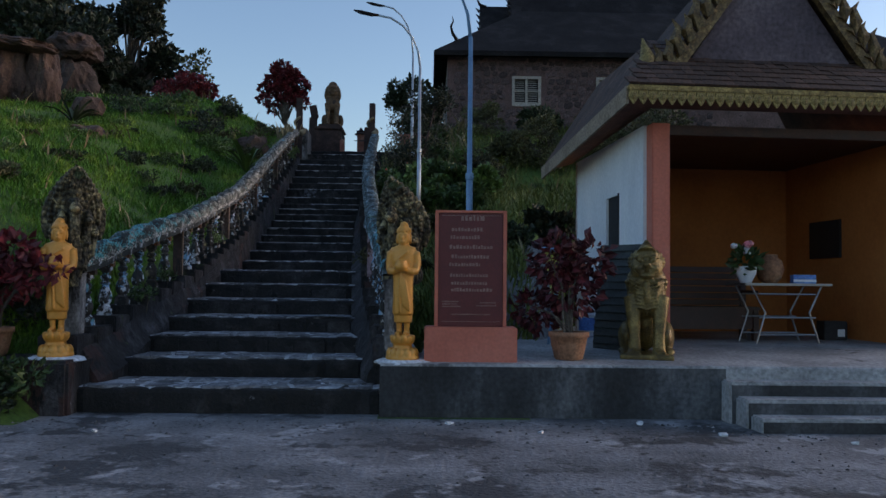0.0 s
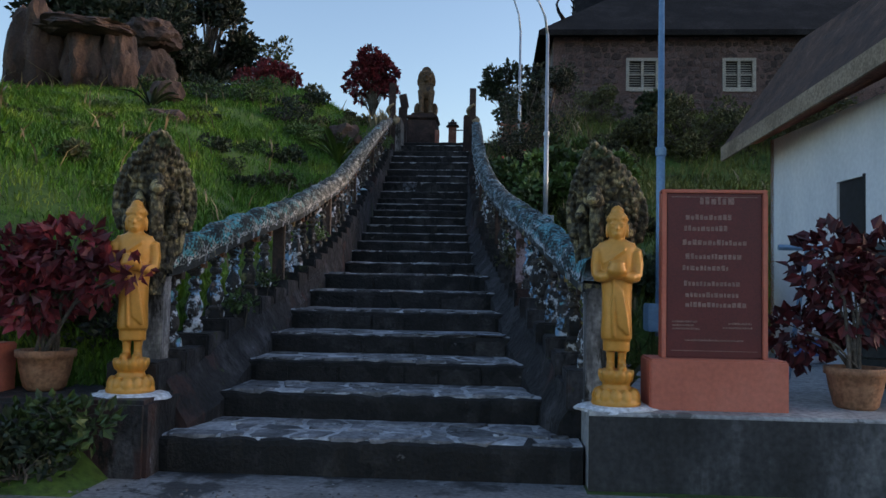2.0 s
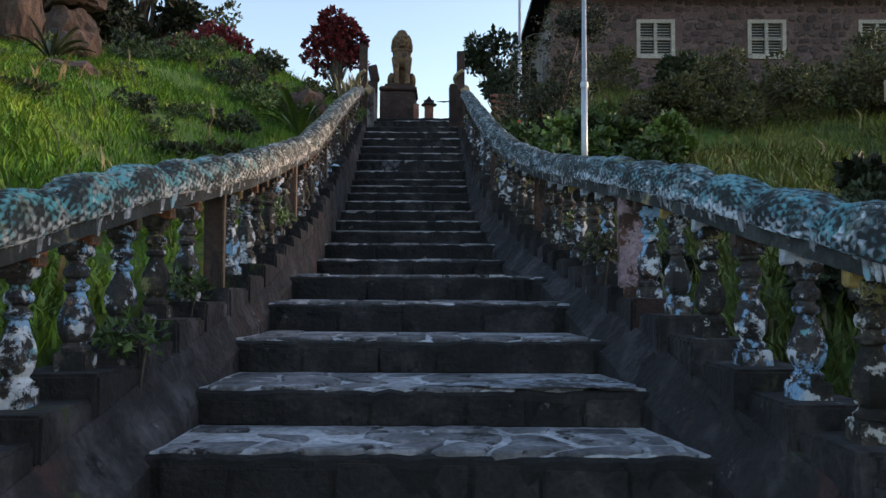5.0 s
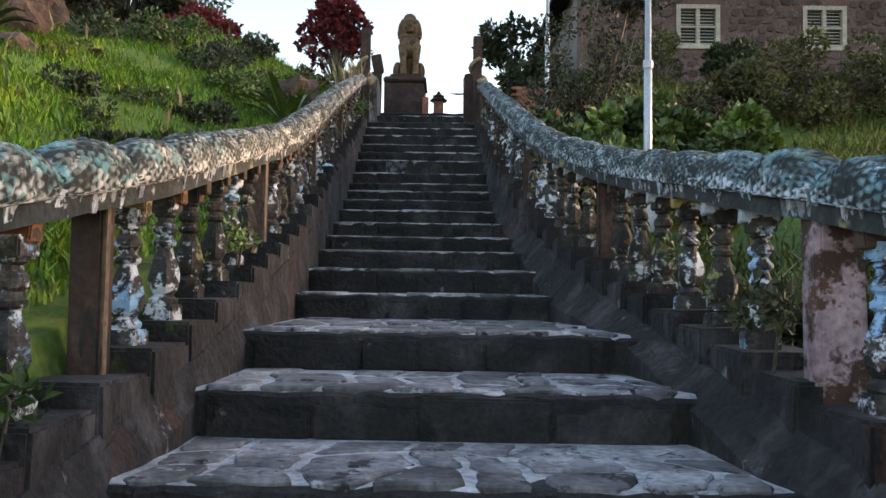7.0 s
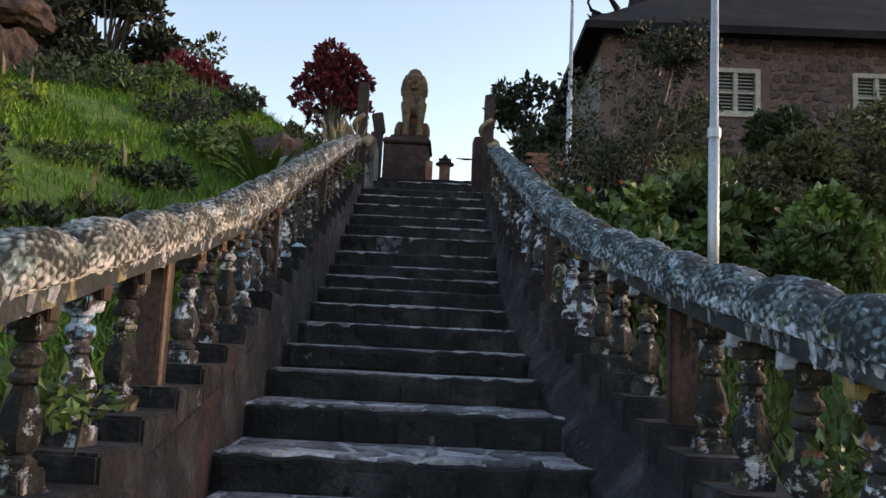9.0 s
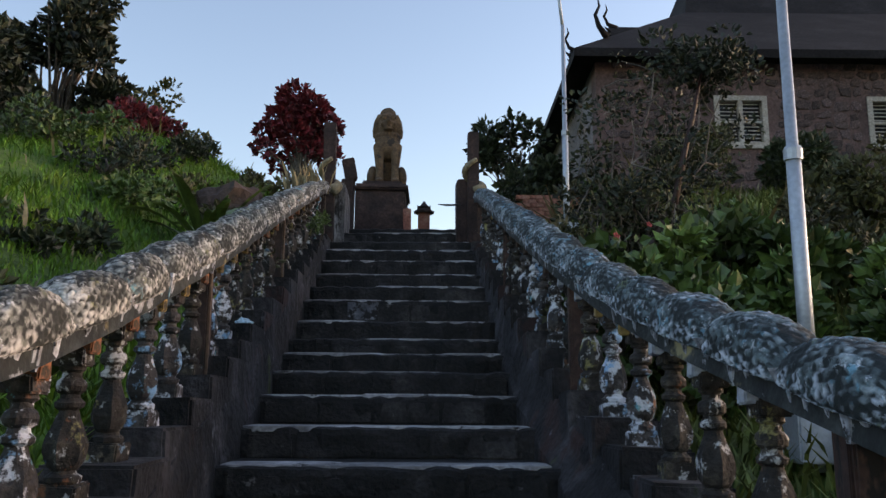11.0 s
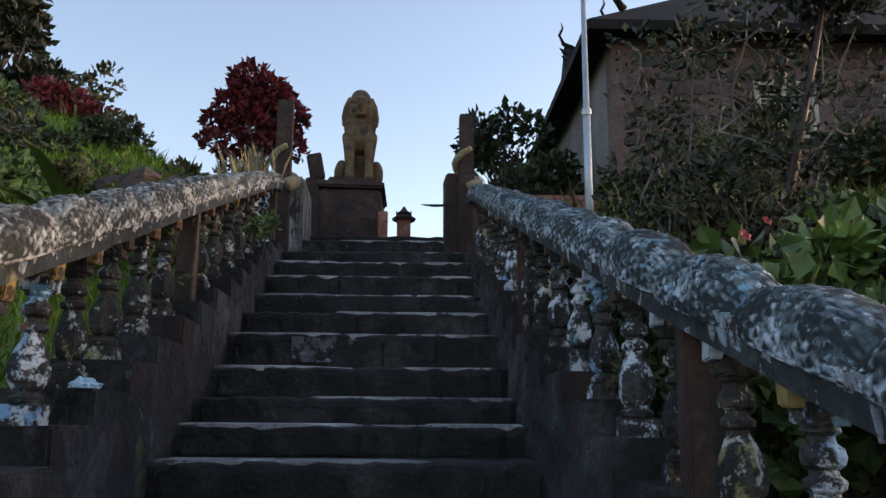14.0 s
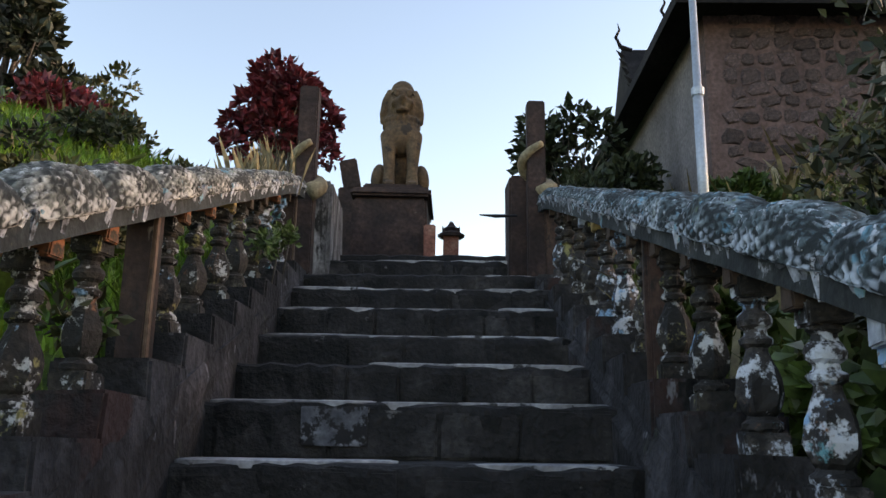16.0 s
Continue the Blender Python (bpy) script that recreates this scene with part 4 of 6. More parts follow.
# ---- carved serpent hoods at the rail ends ----
def serpent_hood(seed):
    bm = bmesh.new()
    r0 = random.Random(seed)
    nv, nu = 26, 22

    def half(v):
        return lerp(v, [0, 0.08, 0.16, 0.28, 0.42, 0.58, 0.75, 0.88, 0.96, 1], [0.09, 0.12, 0.19, 0.29, 0.34, 0.335, 0.265, 0.17, 0.09, 0.03])

    grid = {}
    for s, off in (("f", -0.03), ("b", 0.04)):
        for j in range(nv + 1):
            v = j / nv
            w = half(v) * (1 + 0.05 * math.sin(j * 2.4))
            for i in range(nu + 1):
                u = -1 + 2 * i / nu
                x = u * w
                y = 0.55 * abs(x) - 0.16 * v * v + off * (1 - 0.5 * abs(u) ** 4)
                if s == "f":
                    y -= 0.02 * max(0, math.sin(v * 34) * math.sin(abs(u) * 13 + v * 6))
                grid[s, j, i] = bm.verts.new((x, y, 0.95 + 0.88 * v - 0.05 * abs(u) ** 2))
    for j in range(nv):
        for i in range(nu):
            bm.faces.new([grid["f", j, i], grid["f", j, i + 1], grid["f", j + 1, i + 1], grid["f", j + 1, i]])
            bm.faces.new([grid["b", j, i], grid["b", j + 1, i], grid["b", j + 1, i + 1], grid["b", j, i + 1]])
        for i in (0, nu):
            bm.faces.new([grid["f", j, i], grid["f", j + 1, i], grid["b", j + 1, i], grid["b", j, i]])
    for j in (0, nv):
        for i in range(nu):
            bm.faces.new([grid["f", j, i], grid["b", j, i], grid["b", j, i + 1], grid["f", j, i + 1]])
    # seven snake heads with brow ridges and throats
    for x, z, k in ((0, 1.42, 1.3), (-0.15, 1.32, 1.15), (0.15, 1.32, 1.15), (-0.23, 1.2, 1.0), (0.23, 1.2, 1.0), (-0.15, 1.1, 0.75), (0.15, 1.1, 0.75)):
        y = 0.55 * abs(x) - 0.16 * ((z - 0.95) / 0.88) ** 2 - 0.06
        ball(bm, (x, y - 0.03, z), (0.055 * k, 0.075 * k, 0.05 * k))
        ball(bm, (x, y - 0.085, z - 0.01), (0.04 * k, 0.05 * k, 0.022 * k))
        ball(bm, (x, y - 0.02, z + 0.05 * k), (0.035 * k, 0.05 * k, 0.03 * k))
        tube(bm, [(x, y, z - 0.02), (x * 0.85, y + 0.0, z - 0.2), (x * 0.5, 0.0, 0.85)], [0.045 * k, 0.05 * k, 0.05], 8)
    for j in range(14):
        v = 0.3 + 0.7 * j / 14
        for s in (-1, 1):
            ball(bm, (s * half(v), 0.55 * half(v) - 0.16 * v * v, 0.95 + 0.88 * v - 0.05), 0.034)
    # rows of carved curls following the rim
    for u0, step in ((0.82, 0.058), (0.62, 0.066), (0.4, 0.075), (0.16, 0.085)):
        v = 0.16 if u0 > 0.5 else 0.62
        while v < 0.97:
            for s in (-1, 1):
                x = s * u0 * half(v)
                k = r0.uniform(0.8, 1.15)
                y = 0.55 * abs(x) - 0.16 * v * v - 0.035
                z = 0.95 + 0.88 * v - 0.05 * u0 * u0
                ball(bm, (x, y, z), (0.027 * k, 0.03 * k, 0.027 * k), 8, 6)
                ball(bm, (x + s * 0.004, y - 0.026 * k, z), (0.012 * k, 0.014, 0.012 * k), 6, 5)
            v += step * r0.uniform(0.9, 1.1)
    tube(bm, [(0, 0.5, 0.86), (0, 0.25, 0.86), (0, 0.06, 0.8), (0, 0.02, 0.92), (0, 0.0, 1.1)], [0.1, 0.11, 0.11, 0.11, 0.1], 14)
    tube(bm, [(0, 0.05, 0.68), (0, 0.05, 0.76), (0, 0.04, 0.85)], [0.07, 0.07, 0.08], 12)
    return bm


for x, y, rz, sd, k in ((-0.35, 8.62, -24, 1, 1.06), (-3.74, 8.62, 26, 2, 1.1)):
    statue("serpent_statue", serpent_hood(sd), M_HOOD, pose(x, y, 0.5, 0, 0, rz) @ Matrix.Diagonal((0.86, 1.0, k, 1)), "many-headed carved serpent hood, mossy dark cement, at the rail end", "statue", 0.0075, "serpent hoods at the stair foot")


# ---- inscription slab ----
def sign(m):
    sg = thing("inscription_slab", m, "maroon polished inscription slab on a salmon painted pedestal", "sign", "inscription slabs at the stair foot")
    part("pedestal", boxed(-0.47, 0.47, -0.17, 0.2, -0.02, 0.35, 0.012), M_SALMON, sg, "salmon painted pedestal")
    part("slab", boxed(-0.335, 0.335, -0.03, 0.05, 0.35, 1.52, 0.008), M_MAROON, sg, "maroon polished slab with faded lettering")
    for x in (-0.352, 0.352):
        part("edge_strip", boxed(x - 0.018, x + 0.018, -0.045, 0.06, 0.35, 1.52, 0.006), M_SALMON, sg)
    part("edge_strip", boxed(-0.37, 0.37, -0.045, 0.06, 1.52, 1.545, 0.006), M_SALMON, sg)
    r0 = random.Random(3)
    rows = [(1.44, -0.1, 0.13, 0.05), (1.33, -0.2, 0.1, 0.034), (1.25, -0.21, 0.08, 0.034), (1.15, -0.22, 0.2, 0.034), (1.05, -0.2, 0.17, 0.034), (0.97, -0.22, 0.1, 0.034), (0.86, -0.21, 0.17, 0.032), (0.78, -0.2, 0.17, 0.032), (0.71, -0.2, 0.22, 0.032), (0.6, -0.29, -0.12, 0.013), (0.575, -0.29, -0.15, 0.013), (0.55, -0.29, -0.1, 0.013), (0.59, 0.1, 0.26, 0.013), (0.56, 0.06, 0.26, 0.013), (0.47, -0.2, 0.2, 0.012)]
    for z, a, c, h in rows:
        x = a
        bm = bmesh.new()
        while x < c:
            w = r0.uniform(0.35, 0.85) * h
            box(bm, x, x + w, -0.034, -0.028, z, z + h * r0.uniform(0.75, 1.15))
            x += w + h * 0.28
        part("text_bar", bm, M_LETTER, sg)
    for a in ((-0.3, 0.3, 1.49, 1.494), (-0.3, 0.3, 0.40, 0.404)):
        part("incised_line", boxed(a[0], a[1], -0.0335, -0.028, a[2], a[3]), M_LETTER, sg)


sign(pose(0.42, 8.42, 0.53))
sign(pose(-5.2, 8.3, 0.53))


# ---- potted red plants ----
def potted_plant(m, seed, h, label, blobs, n_):
    p = thing("potted_plant", m, label, "plant", "potted maroon plants")
    r0 = random.Random(seed)
    part("pot", lathe([(0.12, 0), (0.15, 0.03), (0.18, 0.15), (0.195, 0.24), (0.215, 0.25), (0.215, 0.3), (0.185, 0.3), (0.17, 0.25)], 20), M_TERRA, p, "round terracotta pot", smooth=True)
    bm = bmesh.new()
    for c, rad in blobs:
        for _ in range(3):
            e = (c[0] + r0.uniform(-0.6, 0.6) * rad[0], c[1] + r0.uniform(-0.6, 0.6) * rad[1], c[2] + r0.uniform(-0.3, 0.6) * rad[2])
            part("stem", tube(bmesh.new(), [(r0.uniform(-0.06, 0.06), r0.uniform(-0.06, 0.06), 0.26), (e[0] * 0.35, e[1] * 0.35, 0.3 + (e[2] - 0.3) * 0.6), e], [0.012, 0.009, 0.004], 6), M_BARK, p)
    child_mesh("leaves", leaf_mesh("leaves", blobs, n_, 0.11, M_REDLEAF, seed, shape=1.1, droop=0.6), p, "maroon pointed leaves", "stuff")


potted_plant(pose(1.46, 8.55, 0.53), 11, 1, "maroon-leaved shrub in a terracotta pot on the terrace", [((0.05, 0.15, 0.75), (0.3, 0.28, 0.3)), ((-0.1, 0.2, 1.05), (0.28, 0.25, 0.28)), ((0.2, 0.15, 1.05), (0.28, 0.25, 0.25)), ((-0.32, 0.2, 0.5), (0.25, 0.22, 0.2))], 800)
potted_plant(pose(-4.47, 8.44, 0.53), 12, 1, "large maroon-leaved shrub in a terracotta pot by the stairs", [((-0.02, -0.1, 0.75), (0.3, 0.25, 0.3)), ((0.2, -0.12, 1.05), (0.3, 0.25, 0.22)), ((-0.2, -0.05, 0.95), (0.3, 0.25, 0.28)), ((0.48, -0.2, 0.85), (0.2, 0.14, 0.18)), ((0.85, -0.42, 0.9), (0.1, 0.06, 0.08))], 1000)


# ---- lions ----
def seated_lion(crest):
    """A seated guardian lion about 1.3 high, looking along -y."""
    bm = bmesh.new()
    for s in (-1, 1):
        tube(bm, [(s * 0.125, -0.17, 0.04), (s * 0.125, -0.165, 0.22), (s * 0.135, -0.13, 0.45), (s * 0.13, -0.06, 0.68)], [0.07, 0.06, 0.075, 0.11], 14)
        ball(bm, (s * 0.125, -0.22, 0.045), (0.075, 0.11, 0.05))
        for t_ in (-0.045, 0, 0.045):
            ball(bm, (s * 0.125 + t_, -0.315, 0.035), (0.024, 0.035, 0.032), 8, 6)
        ball(bm, (s * 0.2, 0.27, 0.2), (0.1, 0.22, 0.2), 16, 12)
        ball(bm, (s * 0.23, 0.05, 0.045), (0.065, 0.17, 0.045))
        if crest:
            ball(bm, (s * 0.15, 0.05, 1.08), (0.035, 0.05, 0.07))
        tube(bm, [(s * 0.03, -0.185, 1.15), (s * 0.08, -0.18, 1.165), (s * 0.13, -0.12, 1.14)], [0.022, 0.026, 0.015], 8)
        ball(bm, (s * 0.07, -0.185, 1.115), (0.034, 0.024, 0.024))
        ball(bm, (s * 0.075, -0.18, 1.02), (0.055, 0.055, 0.045))
        tube(bm, [(s * 0.02, -0.225, 0.985), (s * 0.08, -0.2, 0.97), (s * 0.12, -0.13, 1.0)], [0.016, 0.016, 0.01], 6)
    ball(bm, (0, -0.03, 0.66), (0.21, 0.16, 0.22), 20, 14)
    ball(bm, (0, 0.2, 0.45), (0.16, 0.22, 0.4), 20, 14)
    ball(bm, (0, 0.0, 1.02), (0.17, 0.17, 0.2), 20, 14)
    ball(bm, (0, 0.05, 0.9), (0.205, 0.17, 0.16), 20, 14)
    ball(bm, (0, -0.16, 1.04), (0.09, 0.09, 0.06))
    ball(bm, (0, -0.17, 0.935), (0.085, 0.075, 0.03))
    ball(bm, (0, -0.245, 1.065), (0.042, 0.03, 0.028))
    ball(bm, (0, 0.0, 1.17), (0.14, 0.14, 0.1), 16, 12)
    tube(bm, [(0, 0.42, 0.1), (0, 0.52, 0.4), (0, 0.44, 0.75), (0, 0.3, 0.95)], [0.05, 0.05, 0.05, 0.03], 10)
    for j in range(11):
        a = -1.45 + 2.9 * j / 10
        for row in range(3):
            ball(bm, ((0.2 - 0.01 * row) * math.sin(a), 0.03 - 0.17 * math.cos(a), 0.86 - 0.065 * row), (0.03, 0.028, 0.042), 8, 6)
    for j in range(13 if crest else 0):
        a = -1.9 + 3.8 * j / 12
        tube(bm, [(0.15 * math.sin(a), 0.02, 1.1 + 0.12 * math.cos(a)), (0.2 * math.sin(a), 0.05, 1.1 + 0.17 * math.cos(a))], [0.03, 0.015], 6)
    if crest:
        tube(bm, [(0, -0.08, 1.2), (0, -0.02, 1.27), (0, 0.04, 1.36)], [0.11, 0.07, 0.015], 12)
        tube(bm, [(0, -0.19, 0.86), (0, -0.205, 0.68), (0, -0.17, 0.48)], [0.03, 0.025, 0.015], 8)
        for j in range(8):
            for s in (-1, 1):
                tube(bm, [(0, -0.2, 0.82 - 0.04 * j), (s * 0.1, -0.185, 0.85 - 0.04 * j), (s * 0.18, -0.1, 0.9 - 0.04 * j)], 0.011, 6)
        box(bm, -0.27, 0.27, -0.38, 0.5, -0.03, 0.03)
    else:
        ball(bm, (0, 0.07, 1.08), (0.185, 0.17, 0.26), 22, 16)
        ball(bm, (0, 0.06, 1.24), (0.14, 0.15, 0.14), 18, 12)
        for s in (-1, 1):
            tube(bm, [(s * 0.12, -0.03, 1.22), (s * 0.17, -0.02, 1.1), (s * 0.2, 0.0, 0.95), (s * 0.225, 0.02, 0.84)], [0.05, 0.06, 0.055, 0.02], 10)
            ball(bm, (s * 0.23, 0.12, 0.2), (0.1, 0.2, 0.19), 16, 12)
    return bm


statue("guardian_lion", seated_lion(True), M_BRONZE, pose(2.36, 8.86, 0.565, 0, 0, -14) @ Matrix.Diagonal((1.02, 0.88, 0.92, 1)), "old gold-painted crested guardian lion seated on the terrace edge", "statue", 0.012)
statue("stone_lion", seated_lion(False), M_LION, pose(-3.2, 26.2, 6.33, 0, 0, 5) @ Matrix.Diagonal((1.08, 1.12, 1.08, 1)), "ochre stone lion seated on a dark plinth", "statue", 0.014)


def plinth():
    p = thing("plinth", pose(-3.25, 26.15, 5.3), "dark weathered laterite plinth under the stone lion", "plinth")
    part("shaft", boxed(-0.43, 0.41, -0.55, 0.6, -0.1, 0.84, 0.03, 0.02), M_LATER, p)
    part("cap", boxed(-0.46, 0.45, -0.6, 0.65, 0.84, 0.94, 0.03, 0.015), M_LATER, p)
    part("base_block", boxed(-0.34, 0.34, -0.4, 0.5, 0.94, 1.04, 0.02, 0.012), M_LATER, p)
    part("corner_post", boxed(0.38, 0.5, -0.62, -0.48, -0.1, 0.5, 0.015, 0.01), M_BRICK, p, "red-brown corner post")


plinth()


# ---- stair-head pillars with the serpent tails ----
def pillar(x, y, zt, label):
    p = thing("stair_pillar", pose(x, y, 5.0), label, "pillar", "pillars at the stair head")
    part("shaft", boxed(-0.09, 0.09, -0.09, 0.09, -0.6, zt - 5.0, 0.012, 0.008), M_LATER, p)
    bm = bmesh.new()
    pts = []
    for i in range(22):
        a = -1.2 + 6.3 * i / 21
        pts.append((0.125 * math.cos(a), 0.125 * math.sin(a), 0.72 + 0.5 * i / 21))
    tube(bm, pts, [0.092 - 0.06 * i / 21 for i in range(22)], 10)
    part("serpent_tail", bm, mat("ochre_tail", [(0.16, 0.12, 0.07), (0.26, 0.2, 0.12), (0.34, 0.29, 0.2)], 5, 30, 0.85), p, "ochre serpent tail coiled round the post", smooth=True)


pillar(-1.77, 24.2, 6.66, "dark square post with a coiled serpent tail at the stair head")
pillar(-3.93, 24.2, 6.8, "dark square post with a coiled serpent tail among red leaves")
tagged(part("block_wall", boxed(-2.02, -1.8, 24.3, 24.75, 4.9, 5.98, 0.02, 0.015), M_LATER), "dark laterite block beside the stair-head post", "wall", kind="structure")
tagged(part("block_wall", boxed(-3.98, -3.72, 24.35, 25.3, 4.9, 5.92, 0.03, 0.02), M_PALEPOST), "lichen-stained end wall beside the lion plinth", "wall", kind="structure")
bm = tube(bmesh.new(), [(-1.95, 24.2, 5.55), (-2.15, 24.15, 5.53), (-2.3, 24.15, 5.54)], [0.012, 0.018, 0.006], 6)
tagged(part("iron_spike", bm, M_DARK), "thin dark iron spike sticking out of the wall", "spike")


def shrine(x, y, z):
    s = thing("small_shrine", pose(x, y, z), "small red-brown stone shrine with a stepped top", "shrine")
    part("body", boxed(-0.13, 0.13, -0.13, 0.13, -0.8, 0.22, 0.01), M_BRICK, s)
    part("roof", lathe([(0.22, 0.2), (0.23, 0.25), (0.13, 0.3), (0.15, 0.35), (0.07, 0.4), (0.02, 0.48)], 8), M_LATER, s)
    for a in range(4):
        part("corner_horn", tube(bmesh.new(), [(0.17 * math.cos(a * 1.571 + 0.785), 0.17 * math.sin(a * 1.571 + 0.785), 0.24), (0.2 * math.cos(a * 1.571 + 0.785), 0.2 * math.sin(a * 1.571 + 0.785), 0.36)], [0.03, 0.008], 6), M_LATER, s)


shrine(-2.62, 30.2, 6.6)
bm = boxed(-0.13, 0.13, -0.09, 0.09, -1.6, -0.32, 0.02, 0.02)
b2 = boxed(-0.11, 0.11, -0.08, 0.08, -0.34, 0.12, 0.02, 0.03)
join(bm, b2, pose(0.02, 0, 0, 0, -12, 0))
tagged(part("marker_stone", bm, M_LATER, m=pose(-4.12, 28.2, 7.35)), "red-brown leaning marker stone behind the rail end", "stone")


# ---- street lamps ----
def street_lamp(x, y, z, h, arms, material, r0, label):
    s = thing("street_lamp", pose(x, y, z), label, "street lamp", "street lamps on the hill")
    part("pole", tube(bmesh.new(), [(0, 0, -0.3), (0, 0, h * 0.45), (0, 0, h * 0.451), (0, 0, h)], [r0, r0 * 0.92, r0 * 0.75, r0 * 0.6], 12), material, s, smooth=True)
    part("collar", lathe([(r0 * 1.15, h * 0.44), (r0 * 1.2, h * 0.46), (r0, h * 0.465)], 12), material, s)
    part("base_plate", boxed(-0.14, 0.14, -0.14, 0.14, -0.25, 0.02, 0.01), material, s)
    for dx, dz in arms:
        pts = [(dx * (1 - math.cos(t_ * 1.57)), 0, h - 0.05 + dz * math.sin(t_ * 1.57)) for t_ in (0, 0.2, 0.4, 0.6, 0.8, 1.0)]
        arm = part("arm", tube(bmesh.new(), pts, r0 * 0.5, 8), material, s, smooth=True)
        e = pts[-1]
        d = 1 if dx > 0 else -1
        part("lamp_head", tube(bmesh.new(), [(e[0] - d * 0.02, 0, e[2]), (e[0] + d * 0.12, 0, e[2] + 0.01), (e[0] + d * 0.35, 0, e[2] + 0.06), (e[0] + d * 0.5, 0, e[2] + 0.1)], [0.025, 0.04, 0.045, 0.015], 8), M_ROOF, arm, "dark lamp head", smooth=True)


street_lamp(0.51, 10.72, 1.2, 3.4, [(-0.85, 1.15)], M_POLEB, 0.046, "tall blue-grey street lamp behind the inscription slab")
street_lamp(-0.25, 16.83, 2.6, 3.25, [(-0.9, 1.1)], M_POLE, 0.045, "galvanised street lamp on the bank beside the rail")
street_lamp(-0.55, 23.1, 5.0, 2.9, [(-0.85, 1.4)], M_POLE, 0.045, "galvanised street lamp near the stair head")


# ---- pavilion ----
def pavilion():
    m = pose(2.64, 9.7, 0.6, 0, 0, 4.7)
    pv = thing("pavilion", m, "open white and orange roadside pavilion with a gilded tiled roof", "pavilion")
    W, D, HT = 3.4, 3.25, 2.66
    # side wall with a window opening
    b = bmesh.new()
    box(b, -0.06, 0.06, 0.1, 1.05, 0, HT)
    box(b, -0.06, 0.06, 1.6, D, 0, HT)
    box(b, -0.06, 0.06, 1.05, 1.6, 0, 1.15)
    box(b, -0.06, 0.06, 1.05, 1.6, 1.92, HT)
    part("side_wall", b, M_WHITE, pv, "white plaster side wall")
    part("inner_lining", boxed(0.064, 0.09, 0.22, 1.05, 0, HT), M_ORANGE, pv)
    part("inner_lining", boxed(0.064, 0.09, 1.6, D - 0.1, 0, HT), M_ORANGE, pv)
    # Dark sheet stands in for shade in the open window; edge strip is added.
    part("window_shutter", boxed(-0.03, 0.03, 1.05, 1.6, 1.15, 1.92, 0.004), M_DARK, pv, "dark panel for the shade inside the window")
    part("window_frame", boxed(-0.075, 0.0, 1.03, 1.06, 1.13, 1.94), M_DARK, pv)
    part("back_wall", boxed(-0.06, W, D - 0.1, D, 0, HT), M_ORANGE, pv, "orange plaster back wall")
    part("end_wall", boxed(W, W + 0.12, 0.1, D, 0, HT), M_ORANGE, pv, "orange plaster end wall")
    for x in (-0.02, W - 0.1):
        part("post", boxed(x, x + 0.22, -0.1, 0.12, 0, HT, 0.012), M_SALMON, pv, "salmon painted corner post")
    # Dark wood colour here paints the opening's shade and cuts bounced light.
    part("beam", boxed(0.2, W - 0.1, 0.0, 0.1, HT - 0.12, HT, 0.01), M_WOOD, pv)
    part("ceiling", boxed(0.09, W, 0.1, D - 0.1, HT - 0.06, HT - 0.02), M_WOOD, pv)
    part("roof_back_plate", boxed(W - 0.04, W - 0.004, 1.6, 2.4, 1.15, 1.7, 0.006), M_DARK, pv, "dark notice board on the orange wall")
    # lower roof: slopes from the front fringe and the side eave up to the gable
    xl_, xr_ = -0.48, W + 0.6
    yf, yb = -0.62, D + 0.5
    ze = HT + 0.26
    ridge = ze + 0.95

    def slab(a, b_, c, d, th):
        q = bmesh.new()
        up = [Vector(p) for p in (a, b_, c, d)]
        loft(q, [[tuple(p) for p in up], [tuple(p + Vector((0, 0, th))) for p in up]])
        return q

    part("roof_deck", slab((xl_, yf, ze), (xr_, yf, ze), (xr_ - 0.9, yf + 1.5, ridge), (xl_ + 0.75, yf + 1.5, ridge), 0.05), M_TILE, pv)
    part("roof_deck", slab((xl_, yb, ze - 0.3), (xl_ + 0.01, yf, ze), (xl_ + 0.75, yf + 1.5, ridge), (xl_ + 0.75, yb - 0.6, ridge), 0.05), M_TILE, pv)
    part("roof_deck", slab((xr_, yf, ze), (xr_, yb, ze), (xr_ - 0.9, yb - 0.6, ridge), (xr_ - 0.9, yf + 1.5, ridge), 0.05), M_TILE, pv)
    part("roof_deck", slab((xl_ + 0.75, yf + 1.5, ridge - 0.03), (xr_ - 0.9, yf + 1.5, ridge - 0.03), (xr_ - 0.9, yb - 0.6, ridge - 0.03), (xl_ + 0.75, yb - 0.6, ridge - 0.03), 0.04), M_TILE, pv)
    part("soffit", slab((xl_ + 0.03, yb, ze - 0.32), (xl_ + 0.03, yf + 0.03, ze - 0.03), (0, yf + 0.03, ze - 0.04), (0, yb, ze - 0.2), 0.015), M_SOFFIT, pv)
    part("soffit", slab((0, yf + 0.03, ze - 0.04), (xr_, yf + 0.03, ze - 0.04), (xr_, 0.12, ze - 0.04), (0, 0.12, ze - 0.04), 0.015), M_SOFFIT, pv)
    # side fascia board
    q = bmesh.new()
    loft(q, [[(xl_ - 0.03, yf, ze - 0.16), (xl_, yf, ze - 0.16), (xl_, yf, ze + 0.04), (xl_ - 0.03, yf, ze + 0.04)], [(xl_ - 0.03, yb, ze - 0.46), (xl_, yb, ze - 0.46), (xl_, yb, ze - 0.27), (xl_ - 0.03, yb, ze - 0.27)]])
    part("fascia_board", q, M_BOARD, pv, "weathered eave board")
